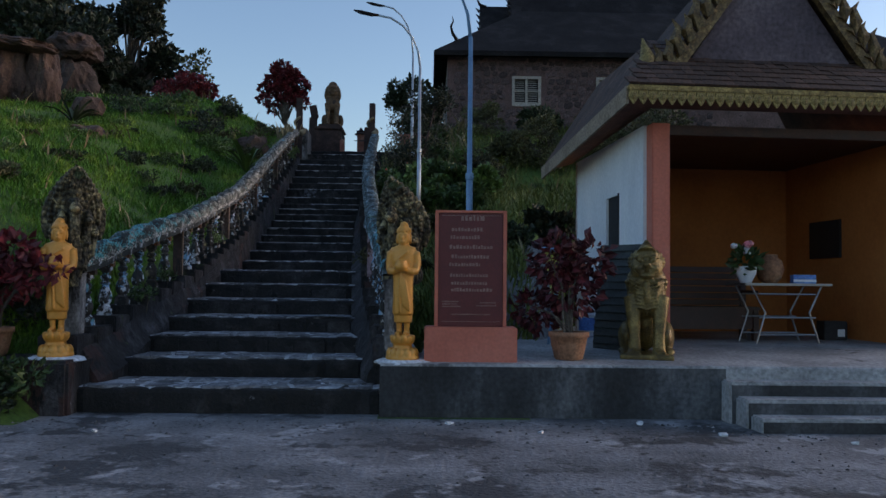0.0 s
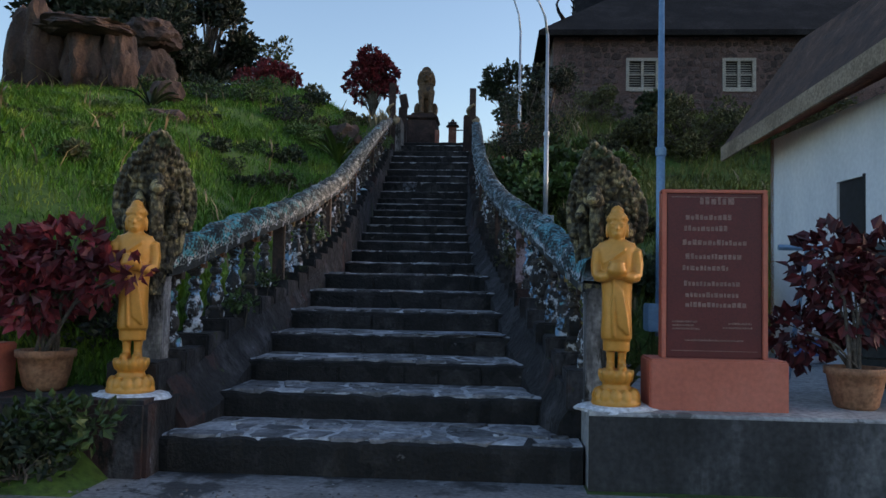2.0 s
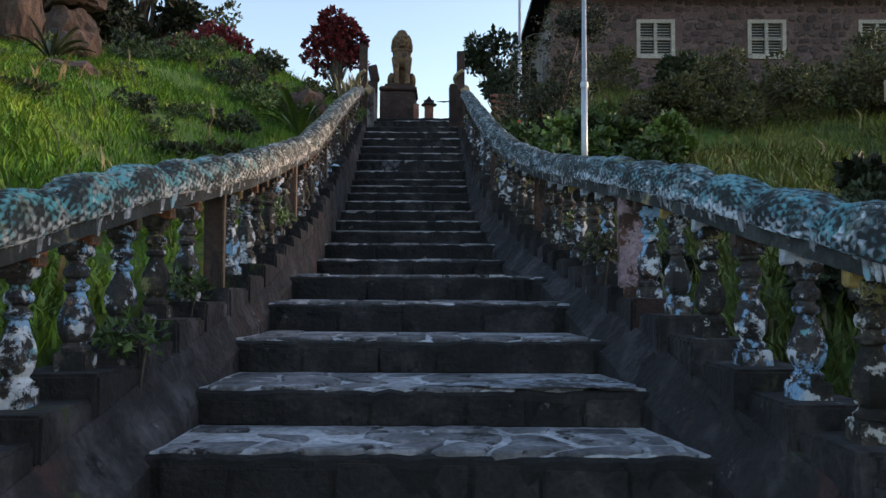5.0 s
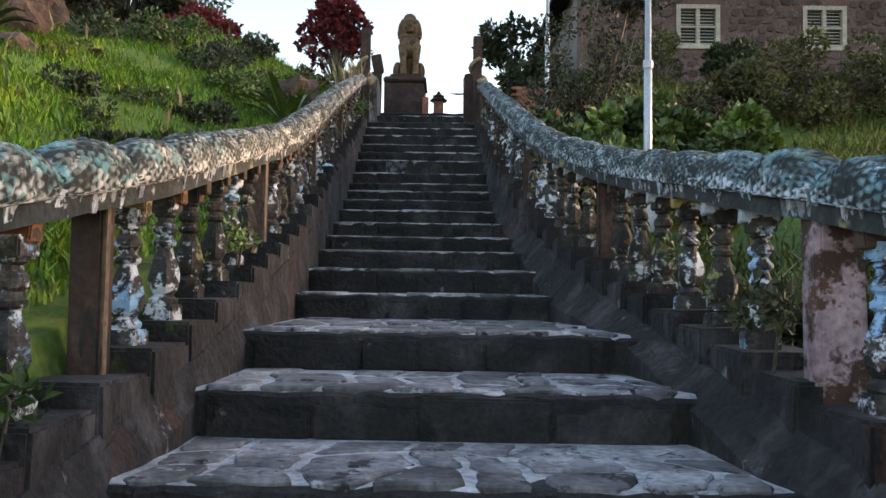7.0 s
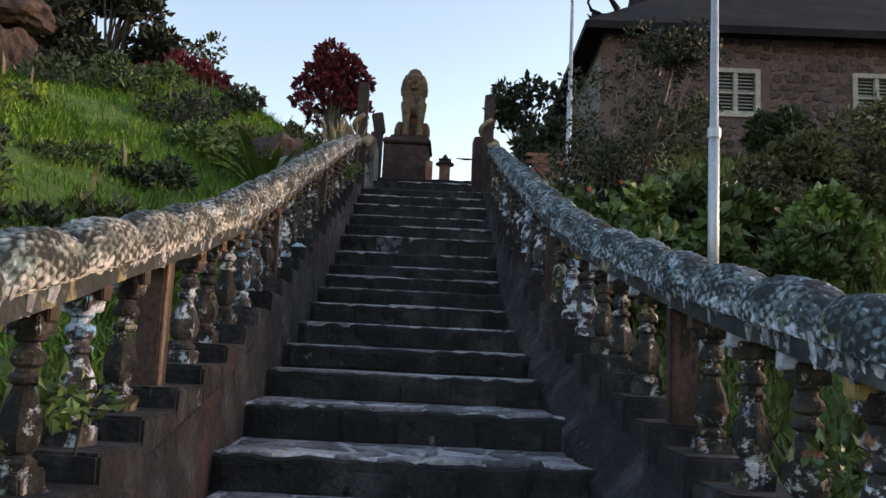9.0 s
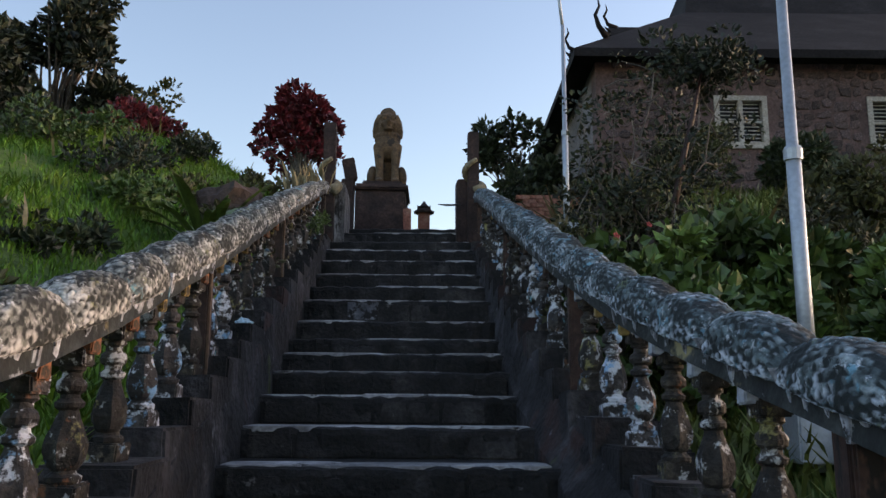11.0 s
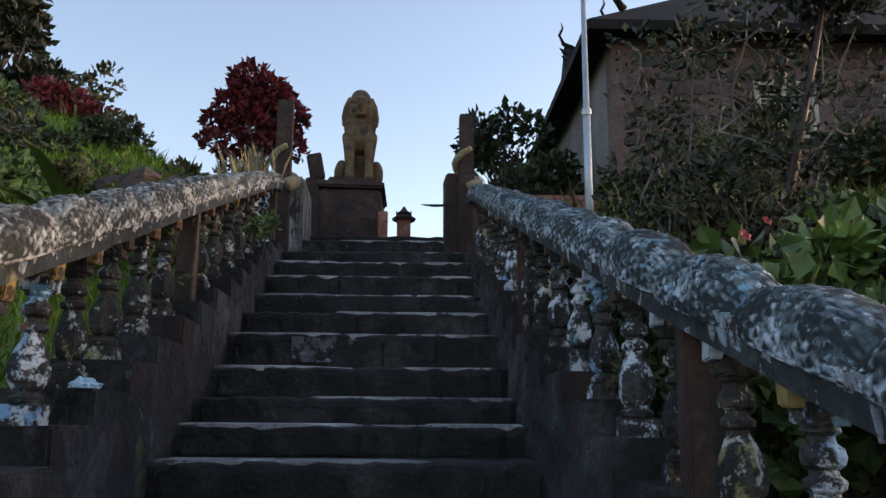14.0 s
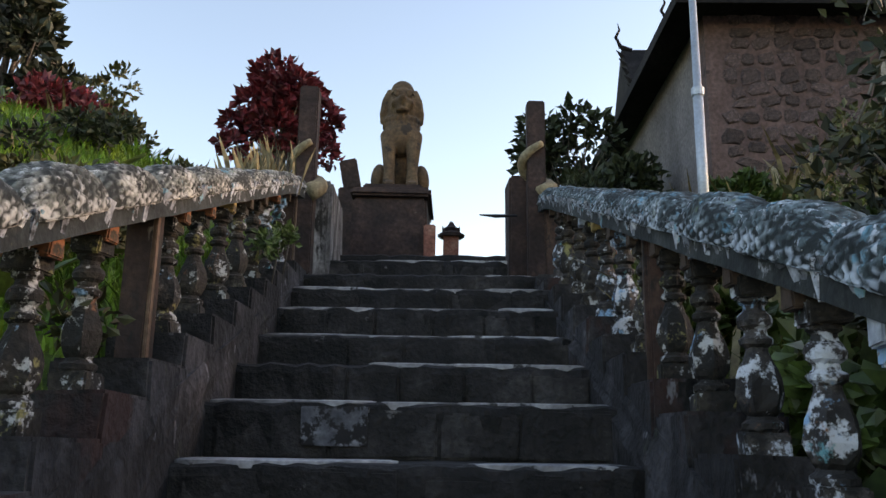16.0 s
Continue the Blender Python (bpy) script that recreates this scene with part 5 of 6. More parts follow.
    # gilded fringe: a moulding with hanging pointed leaves
    part("fringe_moulding", boxed(xl_ - 0.02, xr_, yf - 0.05, yf - 0.004, ze - 0.02, ze + 0.05, 0.012), M_TRIM, pv, "gilded cornice moulding")
    me = bmesh.new()
    loft(me, [[(-0.05, y_, 0.0), (0.05, y_, 0.0), (0.056, y_, -0.07), (0.03, y_, -0.12), (0, y_, -0.155), (-0.03, y_, -0.12), (-0.056, y_, -0.07)] for y_ in (-0.012, 0.012)])
    ball(me, (0, -0.014, -0.06), (0.034, 0.014, 0.045), 8, 6)
    drop = mesh_of(me, "fringe_leaf", M_TRIM)
    n_ = int((xr_ - xl_) / 0.112)
    for i in range(n_):
        piece("fringe_leaf", drop, pv, pose(xl_ + 0.04 + 0.112 * i, yf - 0.03, ze - 0.02))
    # roof tiles in courses on the front slope
    tm = bmesh.new()
    loft(tm, [[(-0.062, 0, 0.0), (0.062, 0, 0.0), (0.062, 0, 0.02), (-0.062, 0, 0.02)], [(-0.062, 0.2, -0.012), (0.062, 0.2, -0.012), (0.062, 0.2, 0.008), (-0.062, 0.2, 0.008)]])
    tile = mesh_of(tm, "roof_tile", M_TILE)
    r0 = random.Random(6)
    sl = math.atan2(ridge - ze, 1.5)
    courses = 10
    for c in range(courses):
        f = c / courses
        y_, z_ = yf + 1.5 * f - 0.01, ze + (ridge - ze) * f + 0.065
        a, e = xl_ + 0.75 * f + 0.06, xr_ - 0.9 * f
        x = a + (0.065 if c % 2 else 0)
        while x < min(e, 4.0) - 0.06:
            piece("roof_tile", tile, pv, Matrix.LocRotScale((x, y_, z_ + r0.uniform(0, 0.006)), Euler((sl + r0.uniform(-0.03, 0.03), r0.uniform(-0.02, 0.02), 0)), (1, 1, 1)))
            x += 0.128
    # gable with carved barge boards
    gx, gy = W / 2 - 0.05, yf + 0.75
    gz = ze + 0.62
    q = bmesh.new()
    loft(q, [[(gx - 1.05, gy + 0.12, gz), (gx + 1.05, gy + 0.12, gz), (gx, gy + 0.12, gz + 1.5)], [(gx - 1.05, gy + 0.2, gz), (gx + 1.05, gy + 0.2, gz), (gx, gy + 0.2, gz + 1.5)]])
    part("gable_panel", q, mat("faded_gable_panel", [(0.07, 0.05, 0.06), (0.11, 0.08, 0.09), (0.17, 0.13, 0.14)], 2, 20, 0.8), pv, "faded mauve gable panel")
    for s in (-1, 1):
        q = bmesh.new()
        a, t_ = (gx + s * 1.55, gy, gz - 0.42), (gx, gy, gz + 1.7)
        n2 = 13
        loft(q, [[(a[0], gy - 0.04, a[2]), (a[0], gy + 0.06, a[2]), (a[0] - s * 0.14, gy + 0.06, a[2] + 0.0), (a[0] - s * 0.14, gy - 0.04, a[2])], [(t_[0], gy - 0.04, t_[2]), (t_[0], gy + 0.06, t_[2]), (t_[0], gy + 0.06, t_[2] - 0.2), (t_[0], gy - 0.04, t_[2] - 0.2)]])
        board = part("barge_board", q, M_FLAME, pv, "carved gilded barge board")
        for i in range(1, n2):
            f = i / n2
            px_, pz_ = a[0] + (t_[0] - a[0]) * f, a[2] + (t_[2] - a[2]) * f
            k = 1.0 + 0.3 * (i % 2)
            part("flame_finial", tube(bmesh.new(), [(px_, gy, pz_ - 0.03), (px_ + s * 0.08 * k, gy, pz_ + 0.1 * k), (px_ + s * 0.05 * k, gy, pz_ + 0.22 * k), (px_ + s * 0.11 * k, gy, pz_ + 0.3 * k)], [0.09, 0.085, 0.045, 0.006], 6), M_FLAME, board)
        part("serpent_finial", tube(bmesh.new(), [(a[0] - s * 0.1, gy, a[2] + 0.05), (a[0] + s * 0.05, gy, a[2] - 0.05), (a[0] + s * 0.16, gy, a[2] + 0.12), (a[0] + s * 0.1, gy, a[2] + 0.4), (a[0] + s * 0.16, gy, a[2] + 0.62)], [0.1, 0.11, 0.12, 0.09, 0.01], 8), M_TRIM, board, "upturned serpent finial", smooth=True)
    for s in (-1, 1):
        q = slab((gx + s * 1.3, gy, gz), (gx, gy, gz + 1.6), (gx, yb - 0.8, gz + 1.6), (gx + s * 1.3, yb - 0.8, gz), 0.06)
        part("upper_roof", q, M_TILE, pv)


pavilion()


def bench(x, y, rz, label):
    b = thing("bench", pose(x, y, 0.6, 0, 0, rz), label, "bench")
    part("seat", boxed(-0.7, 0.7, -0.22, 0.22, 0.4, 0.45, 0.01), M_WOOD, b)
    for s in (-0.64, 0.64):
        for y_ in (-0.18, 0.18):
            part("leg", boxed(s - 0.04, s + 0.04, y_ - 0.04, y_ + 0.04, 0, 0.4, 0.008), M_WOOD, b)
        part("arm", boxed(s - 0.035, s + 0.035, -0.22, 0.22, 0.62, 0.67, 0.01), M_WOOD, b)
        part("back_post", boxed(s - 0.04, s + 0.04, 0.16, 0.24, 0.45, 0.95, 0.01), M_WOOD, b)
    for z in (0.5, 0.59, 0.68, 0.77, 0.86, 0.95):
        part("back_rail", boxed(-0.62, 0.62, 0.18, 0.22, z - 0.038, z + 0.038, 0.008), M_WOOD, b)
    part("skirt", boxed(-0.62, 0.62, -0.2, -0.17, 0.15, 0.4, 0.006), M_WOOD, b)


bench(3.7, 11.0, 4, "dark carved wooden bench with a slatted back")


def folding_table():
    t = thing("folding_table", pose(4.42, 10.3, 0.6, 0, 0, 3), "folding table with a thin grey top and crossed steel legs", "table")
    part("tabletop", boxed(-0.56, 0.56, -0.3, 0.3, 0.735, 0.765, 0.01), M_STEEL, t, "thin grey tabletop")
    for s in (-1, 1):
        part("leg", tube(bmesh.new(), [(s * 0.45, -0.22, 0.73), (s * 0.28, -0.24, 0.4), (s * 0.4, -0.25, 0.02)], 0.014, 8), M_STEEL, t)
        part("leg", tube(bmesh.new(), [(s * 0.45, 0.22, 0.73), (s * 0.28, 0.24, 0.4), (s * 0.4, 0.25, 0.02)], 0.014, 8), M_STEEL, t)
    for z in (0.13, 0.34, 0.63):
        for y_ in (-0.245, 0.245):
            part("rail", tube(bmesh.new(), [(-0.36, y_, z), (0.36, y_, z)], 0.011, 8), M_STEEL, t)


folding_table()
v = thing("flower_vase", pose(3.97, 10.2, 1.365) @ Matrix.Scale(1.45, 4), "white bowl vase of pink and white flowers on the table", "vase")
part("bowl", lathe([(0.05, 0), (0.055, 0.02), (0.085, 0.08), (0.095, 0.14), (0.085, 0.145), (0.07, 0.06)], 18), M_PLASTIC, v, "white glazed bowl", smooth=True)
child_mesh("foliage", leaf_mesh("foliage", [((0, 0, 0.2), (0.11, 0.1, 0.09))], 90, 0.09, M_LEAF, 31), v, "", "stuff")
r9 = random.Random(9)
for i in range(11):
    a = r9.uniform(0, 6.28)
    f = ball(bmesh.new(), (0.11 * math.cos(a) * r9.random(), 0.09 * math.sin(a), 0.25 + 0.12 * r9.random()), (0.034, 0.034, 0.026), 8, 6)
    part("flower", f, M_PINK if i % 3 else M_PLASTIC, v, "pink flower" if i % 3 else "white flower")
tagged(part("round_jar", lathe([(0.07, 0), (0.12, 0.05), (0.15, 0.15), (0.13, 0.25), (0.08, 0.29), (0.085, 0.32), (0.06, 0.32)], 20), M_TERRA, m=pose(4.36, 10.4, 1.365) @ Matrix.Scale(1.15, 4), smooth=True), "round brown clay jar on the folding table", "jar")
tb = thing("tissue_box", pose(4.72, 10.25, 1.366, 0, 0, -4), "blue and white cardboard tissue box on the table", "box")
part("carton", boxed(-0.14, 0.14, -0.06, 0.06, 0, 0.11, 0.004), M_BLUE, tb)
part("white_band", boxed(-0.141, 0.141, -0.0625, -0.06, 0.02, 0.05), M_PLASTIC, tb)
bk = thing("paint_bucket", pose(2.26, 11.6, 0.6), "white plastic paint bucket with a blue print and lid rim", "bucket")
part("tub", lathe([(0.12, 0), (0.125, 0.01), (0.145, 0.33), (0.155, 0.335), (0.155, 0.37), (0.14, 0.37), (0.13, 0.3)], 22), M_PLASTIC, bk, smooth=True)
part("print_band", lathe([(0.1315, 0.08), (0.143, 0.26), (0.1425, 0.26), (0.131, 0.08)], 22), M_BLUE, bk, "blue printed band")
part("rim", lathe([(0.15, 0.29), (0.158, 0.3), (0.158, 0.31), (0.15, 0.315)], 22), M_PLASTIC, bk)
sl_ = thing("slate_stack", pose(2.16, 9.35, 0.58, -7, 0, -48), "dark ribbed slate sheet leaning on the pavilion wall", "sheet")
part("sheet", boxed(-0.34, 0.34, -0.02, 0.02, 0, 1.22, 0.006), M_SLATE, sl_)
for i in range(13):
    part("rib", boxed(-0.33, 0.33, -0.045, -0.018, 0.06 + 0.09 * i, 0.1 + 0.09 * i, 0.006), M_SLATE, sl_)
pl = thing("floor_speaker", pose(5.55, 11.2, 0.6), "small dark box on the pavilion floor", "box")
part("case", boxed(-0.16, 0.16, -0.12, 0.12, 0, 0.26, 0.01), M_DARK, pl)
part("front_plate", boxed(0.02, 0.12, -0.13, -0.12, 0.05, 0.15, 0.004), M_PLASTIC, pl)
rn = random.Random(77)
for x, y in ((1.0, 7.3), (2.0, 7.75), (2.6, 7.2), (-3.1, 8.75), (-1.1, 8.55), (0.2, 7.7), (3.6, 6.9), (-2.9, 7.2)):
    z = 0.25 if y > 8.3 else 0.0
    tagged(part("litter_scrap", boxed(-0.04, 0.04, -0.025, 0.025, 0, 0.025, 0.008, 0.012, rn), M_LIME, m=pose(x, y, z + 0.003, 0, 0, rn.uniform(0, 360)) @ Matrix.Scale(rn.uniform(0.6, 1.1), 4)), "pale crumpled scrap lying on the ground", "litter", "scraps of litter")


# ---- stone house on the hill ----
def stone_house():
    hs = thing("stone_house", pose(0.5, 26.1, 4.98), "old mauve field-stone house with grey hipped roof and shuttered windows", "house")
    W, D, HT = 16.0, 10.0, 3.8
    wins = [(2.15, 2.16), (4.88, 2.16), (7.6, 2.16), (10.3, 2.16)]
    ww, wh = 0.82, 0.84
    # front wall pieces round the window openings
    b = bmesh.new()
    xs = [0.0]
    for x, z in wins:
        part("wall_panel", boxed(xs[-1], x, 0, 0.4, -0.5, HT), M_MORTAR, hs)
        part("wall_panel", boxed(x, x + ww, 0, 0.4, -0.5, z), M_MORTAR, hs)
        part("wall_panel", boxed(x, x + ww, 0, 0.4, z + wh, HT), M_MORTAR, hs)
        xs.append(x + ww)
    part("wall_panel", boxed(xs[-1], W, 0, 0.4, -0.5, HT), M_MORTAR, hs)
    box(b, 0, 0.4, 0.404, 3.4, -0.5, HT)
    box(b, 0, 0.4, 4.2, D, -0.5, HT)
    box(b, 0, 0.4, 3.4, 4.2, -0.5, 1.3)
    box(b, 0, 0.4, 3.4, 4.2, 2.7, HT)
    part("side_wall", b, mat("grey_plaster_side", [(0.11, 0.1, 0.1), (0.17, 0.155, 0.155), (0.23, 0.21, 0.21)], 1.5, 20, 0.9), hs, "grey plastered side wall")
    part("side_window", boxed(0.1, 0.2, 3.4, 4.2, 1.3, 2.7, 0.01), M_DARK, hs, "dark side window")
    part("side_window_frame", boxed(-0.02, 0.04, 4.14, 4.24, 1.25, 2.75, 0.01), M_FRAME, hs)
    part("back_wall", boxed(0.4, W, D - 0.4, D, -0.5, HT), M_MORTAR, hs)
    part("end_wall", boxed(W - 0.4, W, 0.4, D - 0.4, -0.5, HT), M_MORTAR, hs)
    # windows with louvred shutters
    slat = mesh_of(boxed(-0.15, 0.15, -0.022, 0.022, -0.004, 0.004), "slat", M_FRAME)
    for x, z in wins:
        w = new("window")
        w.parent = hs
        w.location = (x, 0, z)
        part("frame", box(box(box(box(bmesh.new(), -0.06, 0.03, -0.035, 0.1, -0.06, wh + 0.06), ww - 0.03, ww + 0.06, -0.035, 0.1, -0.06, wh + 0.06), 0.03, ww - 0.03, -0.035, 0.1, wh - 0.03, wh + 0.06), 0.03, ww - 0.03, -0.05, 0.1, -0.08, 0.03), M_FRAME, w, "cream painted frame")
        part("mullion", boxed(ww / 2 - 0.04, ww / 2 + 0.04, -0.02, 0.08, 0.03, wh - 0.03, 0.005), M_FRAME, w)
        part("dark_backing", boxed(0.03, ww - 0.03, 0.16, 0.2, 0.03, wh - 0.03), M_DARK, w)
        for s in (0.03, ww / 2 + 0.04):
            part("shutter_rail", boxed(s, s + 0.34, 0.0, 0.06, wh * 0.47, wh * 0.53, 0.004), M_FRAME, w)
            for i in range(11):
                zz = 0.07 + i * 0.07
                if abs(zz - wh * 0.5) < 0.05:
                    continue
                ob = piece("slat", slat, w, Matrix.LocRotScale((s + 0.17, 0.07, zz), Euler((0.75, 0, 0)), (1, 1, 1)))
    # field stones proud of the mortar
    r0 = random.Random(15)
    shapes = []
    for _ in range(9):
        q = bmesh.new()
        n_ = 8
        pr = [1 + r0.uniform(-0.26, 0.16) for i in range(n_)]
        bx = [(-0.5, -0.2), (-0.36, -0.5), (0.1, -0.52), (0.44, -0.46), (0.52, 0.1), (0.4, 0.5), (-0.05, 0.5), (-0.45, 0.42)]
        loft(q, [[(bx[i][0] * pr[i] * s, y_ + (0.012 * (pr[i] - 1) * 6 if s < 0.95 else 0), bx[i][1] * pr[i] * s) for i in range(n_)] for y_, s in ((0.03, 1.0), (-0.008, 0.97), (-0.02, 0.8))])
        shapes.append(mesh_of(q, "stone", M_WALLST))
    z = 0.35
    count = 0
    while z < HT - 0.1:
        hgt = r0.uniform(0.17, 0.25)
        x = r0.uniform(0.0, 0.2) + 0.12
        while x < 8.6:
            wd = r0.uniform(0.17, 0.36)
            cx, cz = x + wd / 2, z + hgt / 2 + r0.uniform(-0.04, 0.04)
            if cz + hgt / 2 < HT and not any(wx - 0.1 - wd * 0.4 < cx < wx + ww + 0.1 + wd * 0.4 and wz - 0.12 - hgt * 0.4 < cz < wz + wh + 0.1 + hgt * 0.4 for wx, wz in wins):
                piece("stone", r0.choice(shapes), hs, Matrix.LocRotScale((cx, 0, cz), Euler((0, r0.uniform(-0.3, 0.3) + (3.1416 if r0.random() < 0.5 else 0), 0)), (wd * r0.uniform(0.78, 0.95), 0.9, hgt * r0.uniform(0.75, 0.98))))
            x += wd * 0.97
        z += hgt * 0.95
    # hipped roof with deep eaves and an upper tier
    o = 0.42
    ez = HT - 0.12
    b = bmesh.new()
    loft(b, [[(-o, -o, ez), (W + o, -o, ez), (W + o, D + o, ez), (-o, D + o, ez)], [(-o, -o, ez + 0.09), (W + o, -o, ez + 0.09), (W + o, D + o, ez + 0.09), (-o, D + o, ez + 0.09)], [(2.7, 3.2, ez + 2.6), (W - 2.7, 3.2, ez + 2.6), (W - 2.7, D - 3.2, ez + 2.6), (2.7, D - 3.2, ez + 2.6)], [(3.3, 4.7, ez + 4.3), (W - 3.3, 4.7, ez + 4.3), (W - 3.3, D - 4.7, ez + 4.3), (3.3, D - 4.7, ez + 4.3)]])
    roof = part("roof", b, M_ROOF, hs, "dark grey hipped roof")
    part("eave_board", boxed(-o - 0.03, W + o, -o - 0.03, -o, ez - 0.08, ez + 0.07, 0.004), M_ROOF, roof)
    part("eave_board", boxed(-o - 0.03, -o, -o, D + o, ez - 0.08, ez + 0.07, 0.004), M_ROOF, roof)
    part("ridge_cap", tube(bmesh.new(), [(3.3, 4.7, ez + 4.3), (W - 3.3, 4.7, ez + 4.3)], 0.08, 8), M_ROOF, roof)
    for x, y_, z_ in ((0.3, 0.35, ez + 0.75),):
        part("roof_finial", tube(bmesh.new(), [(x, y_, z_ - 0.1), (x - 0.14, y_, z_ + 0.12), (x - 0.2, y_, z_ + 0.34), (x - 0.12, y_, z_ + 0.52), (x - 0.15, y_, z_ + 0.68)], [0.07, 0.05, 0.035, 0.025, 0.008], 8), M_ROOF, roof, "curled horn finial", smooth=True)


stone_house()


def rear_hall():
    h = thing("rear_hall", pose(2.4, 36.8, 5.6), "dark tiered temple hall with horned roof ends behind the house", "hall")
    part("wall", boxed(0.5, 10, 0.6, 8, 0, 5.6), M_MORTAR, h)
    for dx, ze_, zr in ((0.0, 5.6, 9.3), (1.4, 6.9, 10.2)):
        b = bmesh.new()
        loft(b, [[(dx - 0.1, -0.3, ze_), (dx - 0.1, 2.6, zr), (dx - 0.1, 5.5, ze_)], [(10, -0.3, ze_), (10, 2.6, zr), (10, 5.5, ze_)]])
        roof = part("roof", b, M_ROOF, h, "steep dark roof tier")
        for i in range(9):
            f = i / 9
            part("roof_tooth", tube(bmesh.new(), [(dx - 0.12, -0.3 + 2.9 * f, ze_ + 0.02 + (zr - ze_) * f), (dx - 0.32, -0.35 + 2.9 * f, ze_ + 0.2 + (zr - ze_) * f)], [0.08, 0.01], 6), M_ROOF, roof)
        part("roof_finial", tube(bmesh.new(), [(dx + 0.2, 2.6, zr - 0.06), (dx - 0.12, 2.6, zr + 0.1), (dx - 0.25, 2.6, zr + 0.4), (dx - 0.13, 2.6, zr + 0.65), (dx - 0.18, 2.6, zr + 0.86)], [0.1, 0.07, 0.05, 0.035, 0.008], 8), M_ROOF, roof, "curled horn finial", smooth=True)


rear_hall()
bw = thing("brick_parapet", pose(0.0, 25.0, 5.4), "low crumbling red brick parapet near the stair head", "wall", kind="structure")
rb = random.Random(2)
brick = mesh_of(boxed(-0.11, 0.11, -0.06, 0.06, 0, 0.065, 0.006), "brick", M_BRICK)
for c in range(9):
    for i in range(9 - c // 3):
        piece("brick", brick, bw, Matrix.LocRotScale((-0.95 + 0.222 * i + (0.11 if c % 2 else 0), rb.uniform(-0.01, 0.01), 0.067 * c - 0.1), Euler((0, 0, rb.uniform(-0.03, 0.03))), (1, 1, 1)))

ms_ = thing("metal_stand", pose(1.56, 9.85, 0.6), "dark blue tubular metal stand with a cross bar", "stand")
part("upright", tube(bmesh.new(), [(-0.12, 0, 0), (0.05, 0, 1.15)], 0.022, 8), M_POLEB, ms_)
part("cross_bar", tube(bmesh.new(), [(-0.2, 0, 1.15), (0.22, 0, 1.15)], 0.026, 8), M_POLEB, ms_)


# ---- rocks on the bank ----
ZB = H(-11.0, 21.5)


def rock(name, c, r, seed, label, n_=3):
    bm = bmesh.new()
    bmesh.ops.create_icosphere(bm, subdivisions=n_, radius=1)
    for v in bm.verts:
        d = v.co.normalized()
        k = 1 + 0.28 * noise.noise(d * 1.7 + Vector((seed, 0, 0))) + 0.14 * noise.noise(d * 4.5 + Vector((0, seed, 0))) + 0.07 * noise.noise(Vector((d.x * 14, d.y * 14, d.z * 4 + seed)))
        v.co = Vector((d.x * r[0], d.y * r[1], max(-0.9, min(0.8, d.z * 1.1)) * r[2])) * k
    return tagged(part(name, bm, M_ROCK, m=pose(*c)), label, "rock", "rocks on the grassy bank")


rock("boulder", (-10.3, 21.6, ZB + 0.72), (0.42, 0.5, 0.95), 7.0, "upright orange-brown boulder under an overhanging slab", 4)
rock("boulder", (-11.1, 21.5, ZB + 0.75), (0.55, 0.6, 1.0), 1.0, "tall red-brown boulder under an overhanging slab", 4)
rock("boulder", (-12.3, 21.5, ZB + 0.95), (0.7, 0.7, 1.4), 2.0, "tall red-brown boulder under an overhanging slab", 4)
rock("slab_rock", (-11.15, 21.4, ZB + 1.62), (1.25, 0.9, 0.2), 3.0, "flat dark overhanging slab of rock on boulders", 4)
rock("boulder", (-11.75, 26.8, H(-11.75, 26.8) + 0.5), (0.75, 0.7, 0.95), 8.0, "tall red-brown boulder at the back of the bank", 4)
rock("boulder", (-11.8, 26.7, H(-11.75, 26.8) + 1.75), (0.85, 0.8, 0.5), 9.0, "rounded red-brown boulder resting on another", 4)
rock("boulder", (-8.6, 20.4, H(-8.6, 20.4) + 0.18), (0.36, 0.34, 0.32), 4.0, "red-brown boulder at the edge of the bank")
rock("boulder", (-7.8, 18.4, H(-7.8, 18.4) - 0.06), (0.5, 0.4, 0.24), 5.0, "lichened grey-brown rock half sunk in grass")
rock("boulder", (-4.9, 22.3, 5.0), (0.45, 0.4, 0.32), 6.0, "lichened rock beside the rail")


# ---- plants ----
def strap_plant(x, y, z, n_, length, width, material, seed, label, category="plant"):
    r0 = random.Random(seed)
    p = thing("strap_leaf_plant", pose(x, y, z), label, category)
    for i in range(n_):
        a = r0.uniform(0, 6.28)
        L, lean = length * r0.uniform(0.7, 1.15), r0.uniform(0.35, 0.95)
        bm = bmesh.new()
        rings = []
        for j in range(7):
            t_ = j / 6
            out = L * lean * t_
            zz = L * (t_ * (1.1 - 0.15 * lean) - 0.75 * lean * t_ * t_)
            w = width * (math.sin(math.pi * (0.12 + 0.86 * t_)) ** 0.8)
            c, s = math.cos(a), math.sin(a)
            rings.append([(out * c - w * s, out * s + w * c, zz + 0.02), (out * c, out * s, zz), (out * c + w * s, out * s - w * c, zz + 0.02), (out * c, out * s, zz + 0.006)])
        loft(bm, rings)
        part("leaf", bm, material, p)


strap_plant(-4.7, 20.7, H(-4.7, 20.7) - 0.02, 16, 1.15, 0.065, M_LEAFB, 3, "broad strap-leaved green plant beside the rail")
strap_plant(-4.4, 16.6, H(-4.4, 16.6) - 0.02, 9, 0.55, 0.04, M_LEAF, 4, "small strap-leaved green plant beside the rail")
strap_plant(-8.3, 18.9, H(-8.3, 18.9), 16, 0.8, 0.05, M_LEAFD, 5, "dark strap-leaved plant below the boulders")
strap_plant(-0.1, 9.0, 0.55, 8, 0.45, 0.05, M_LEAFB, 6, "bright green leafy weed behind the statue")


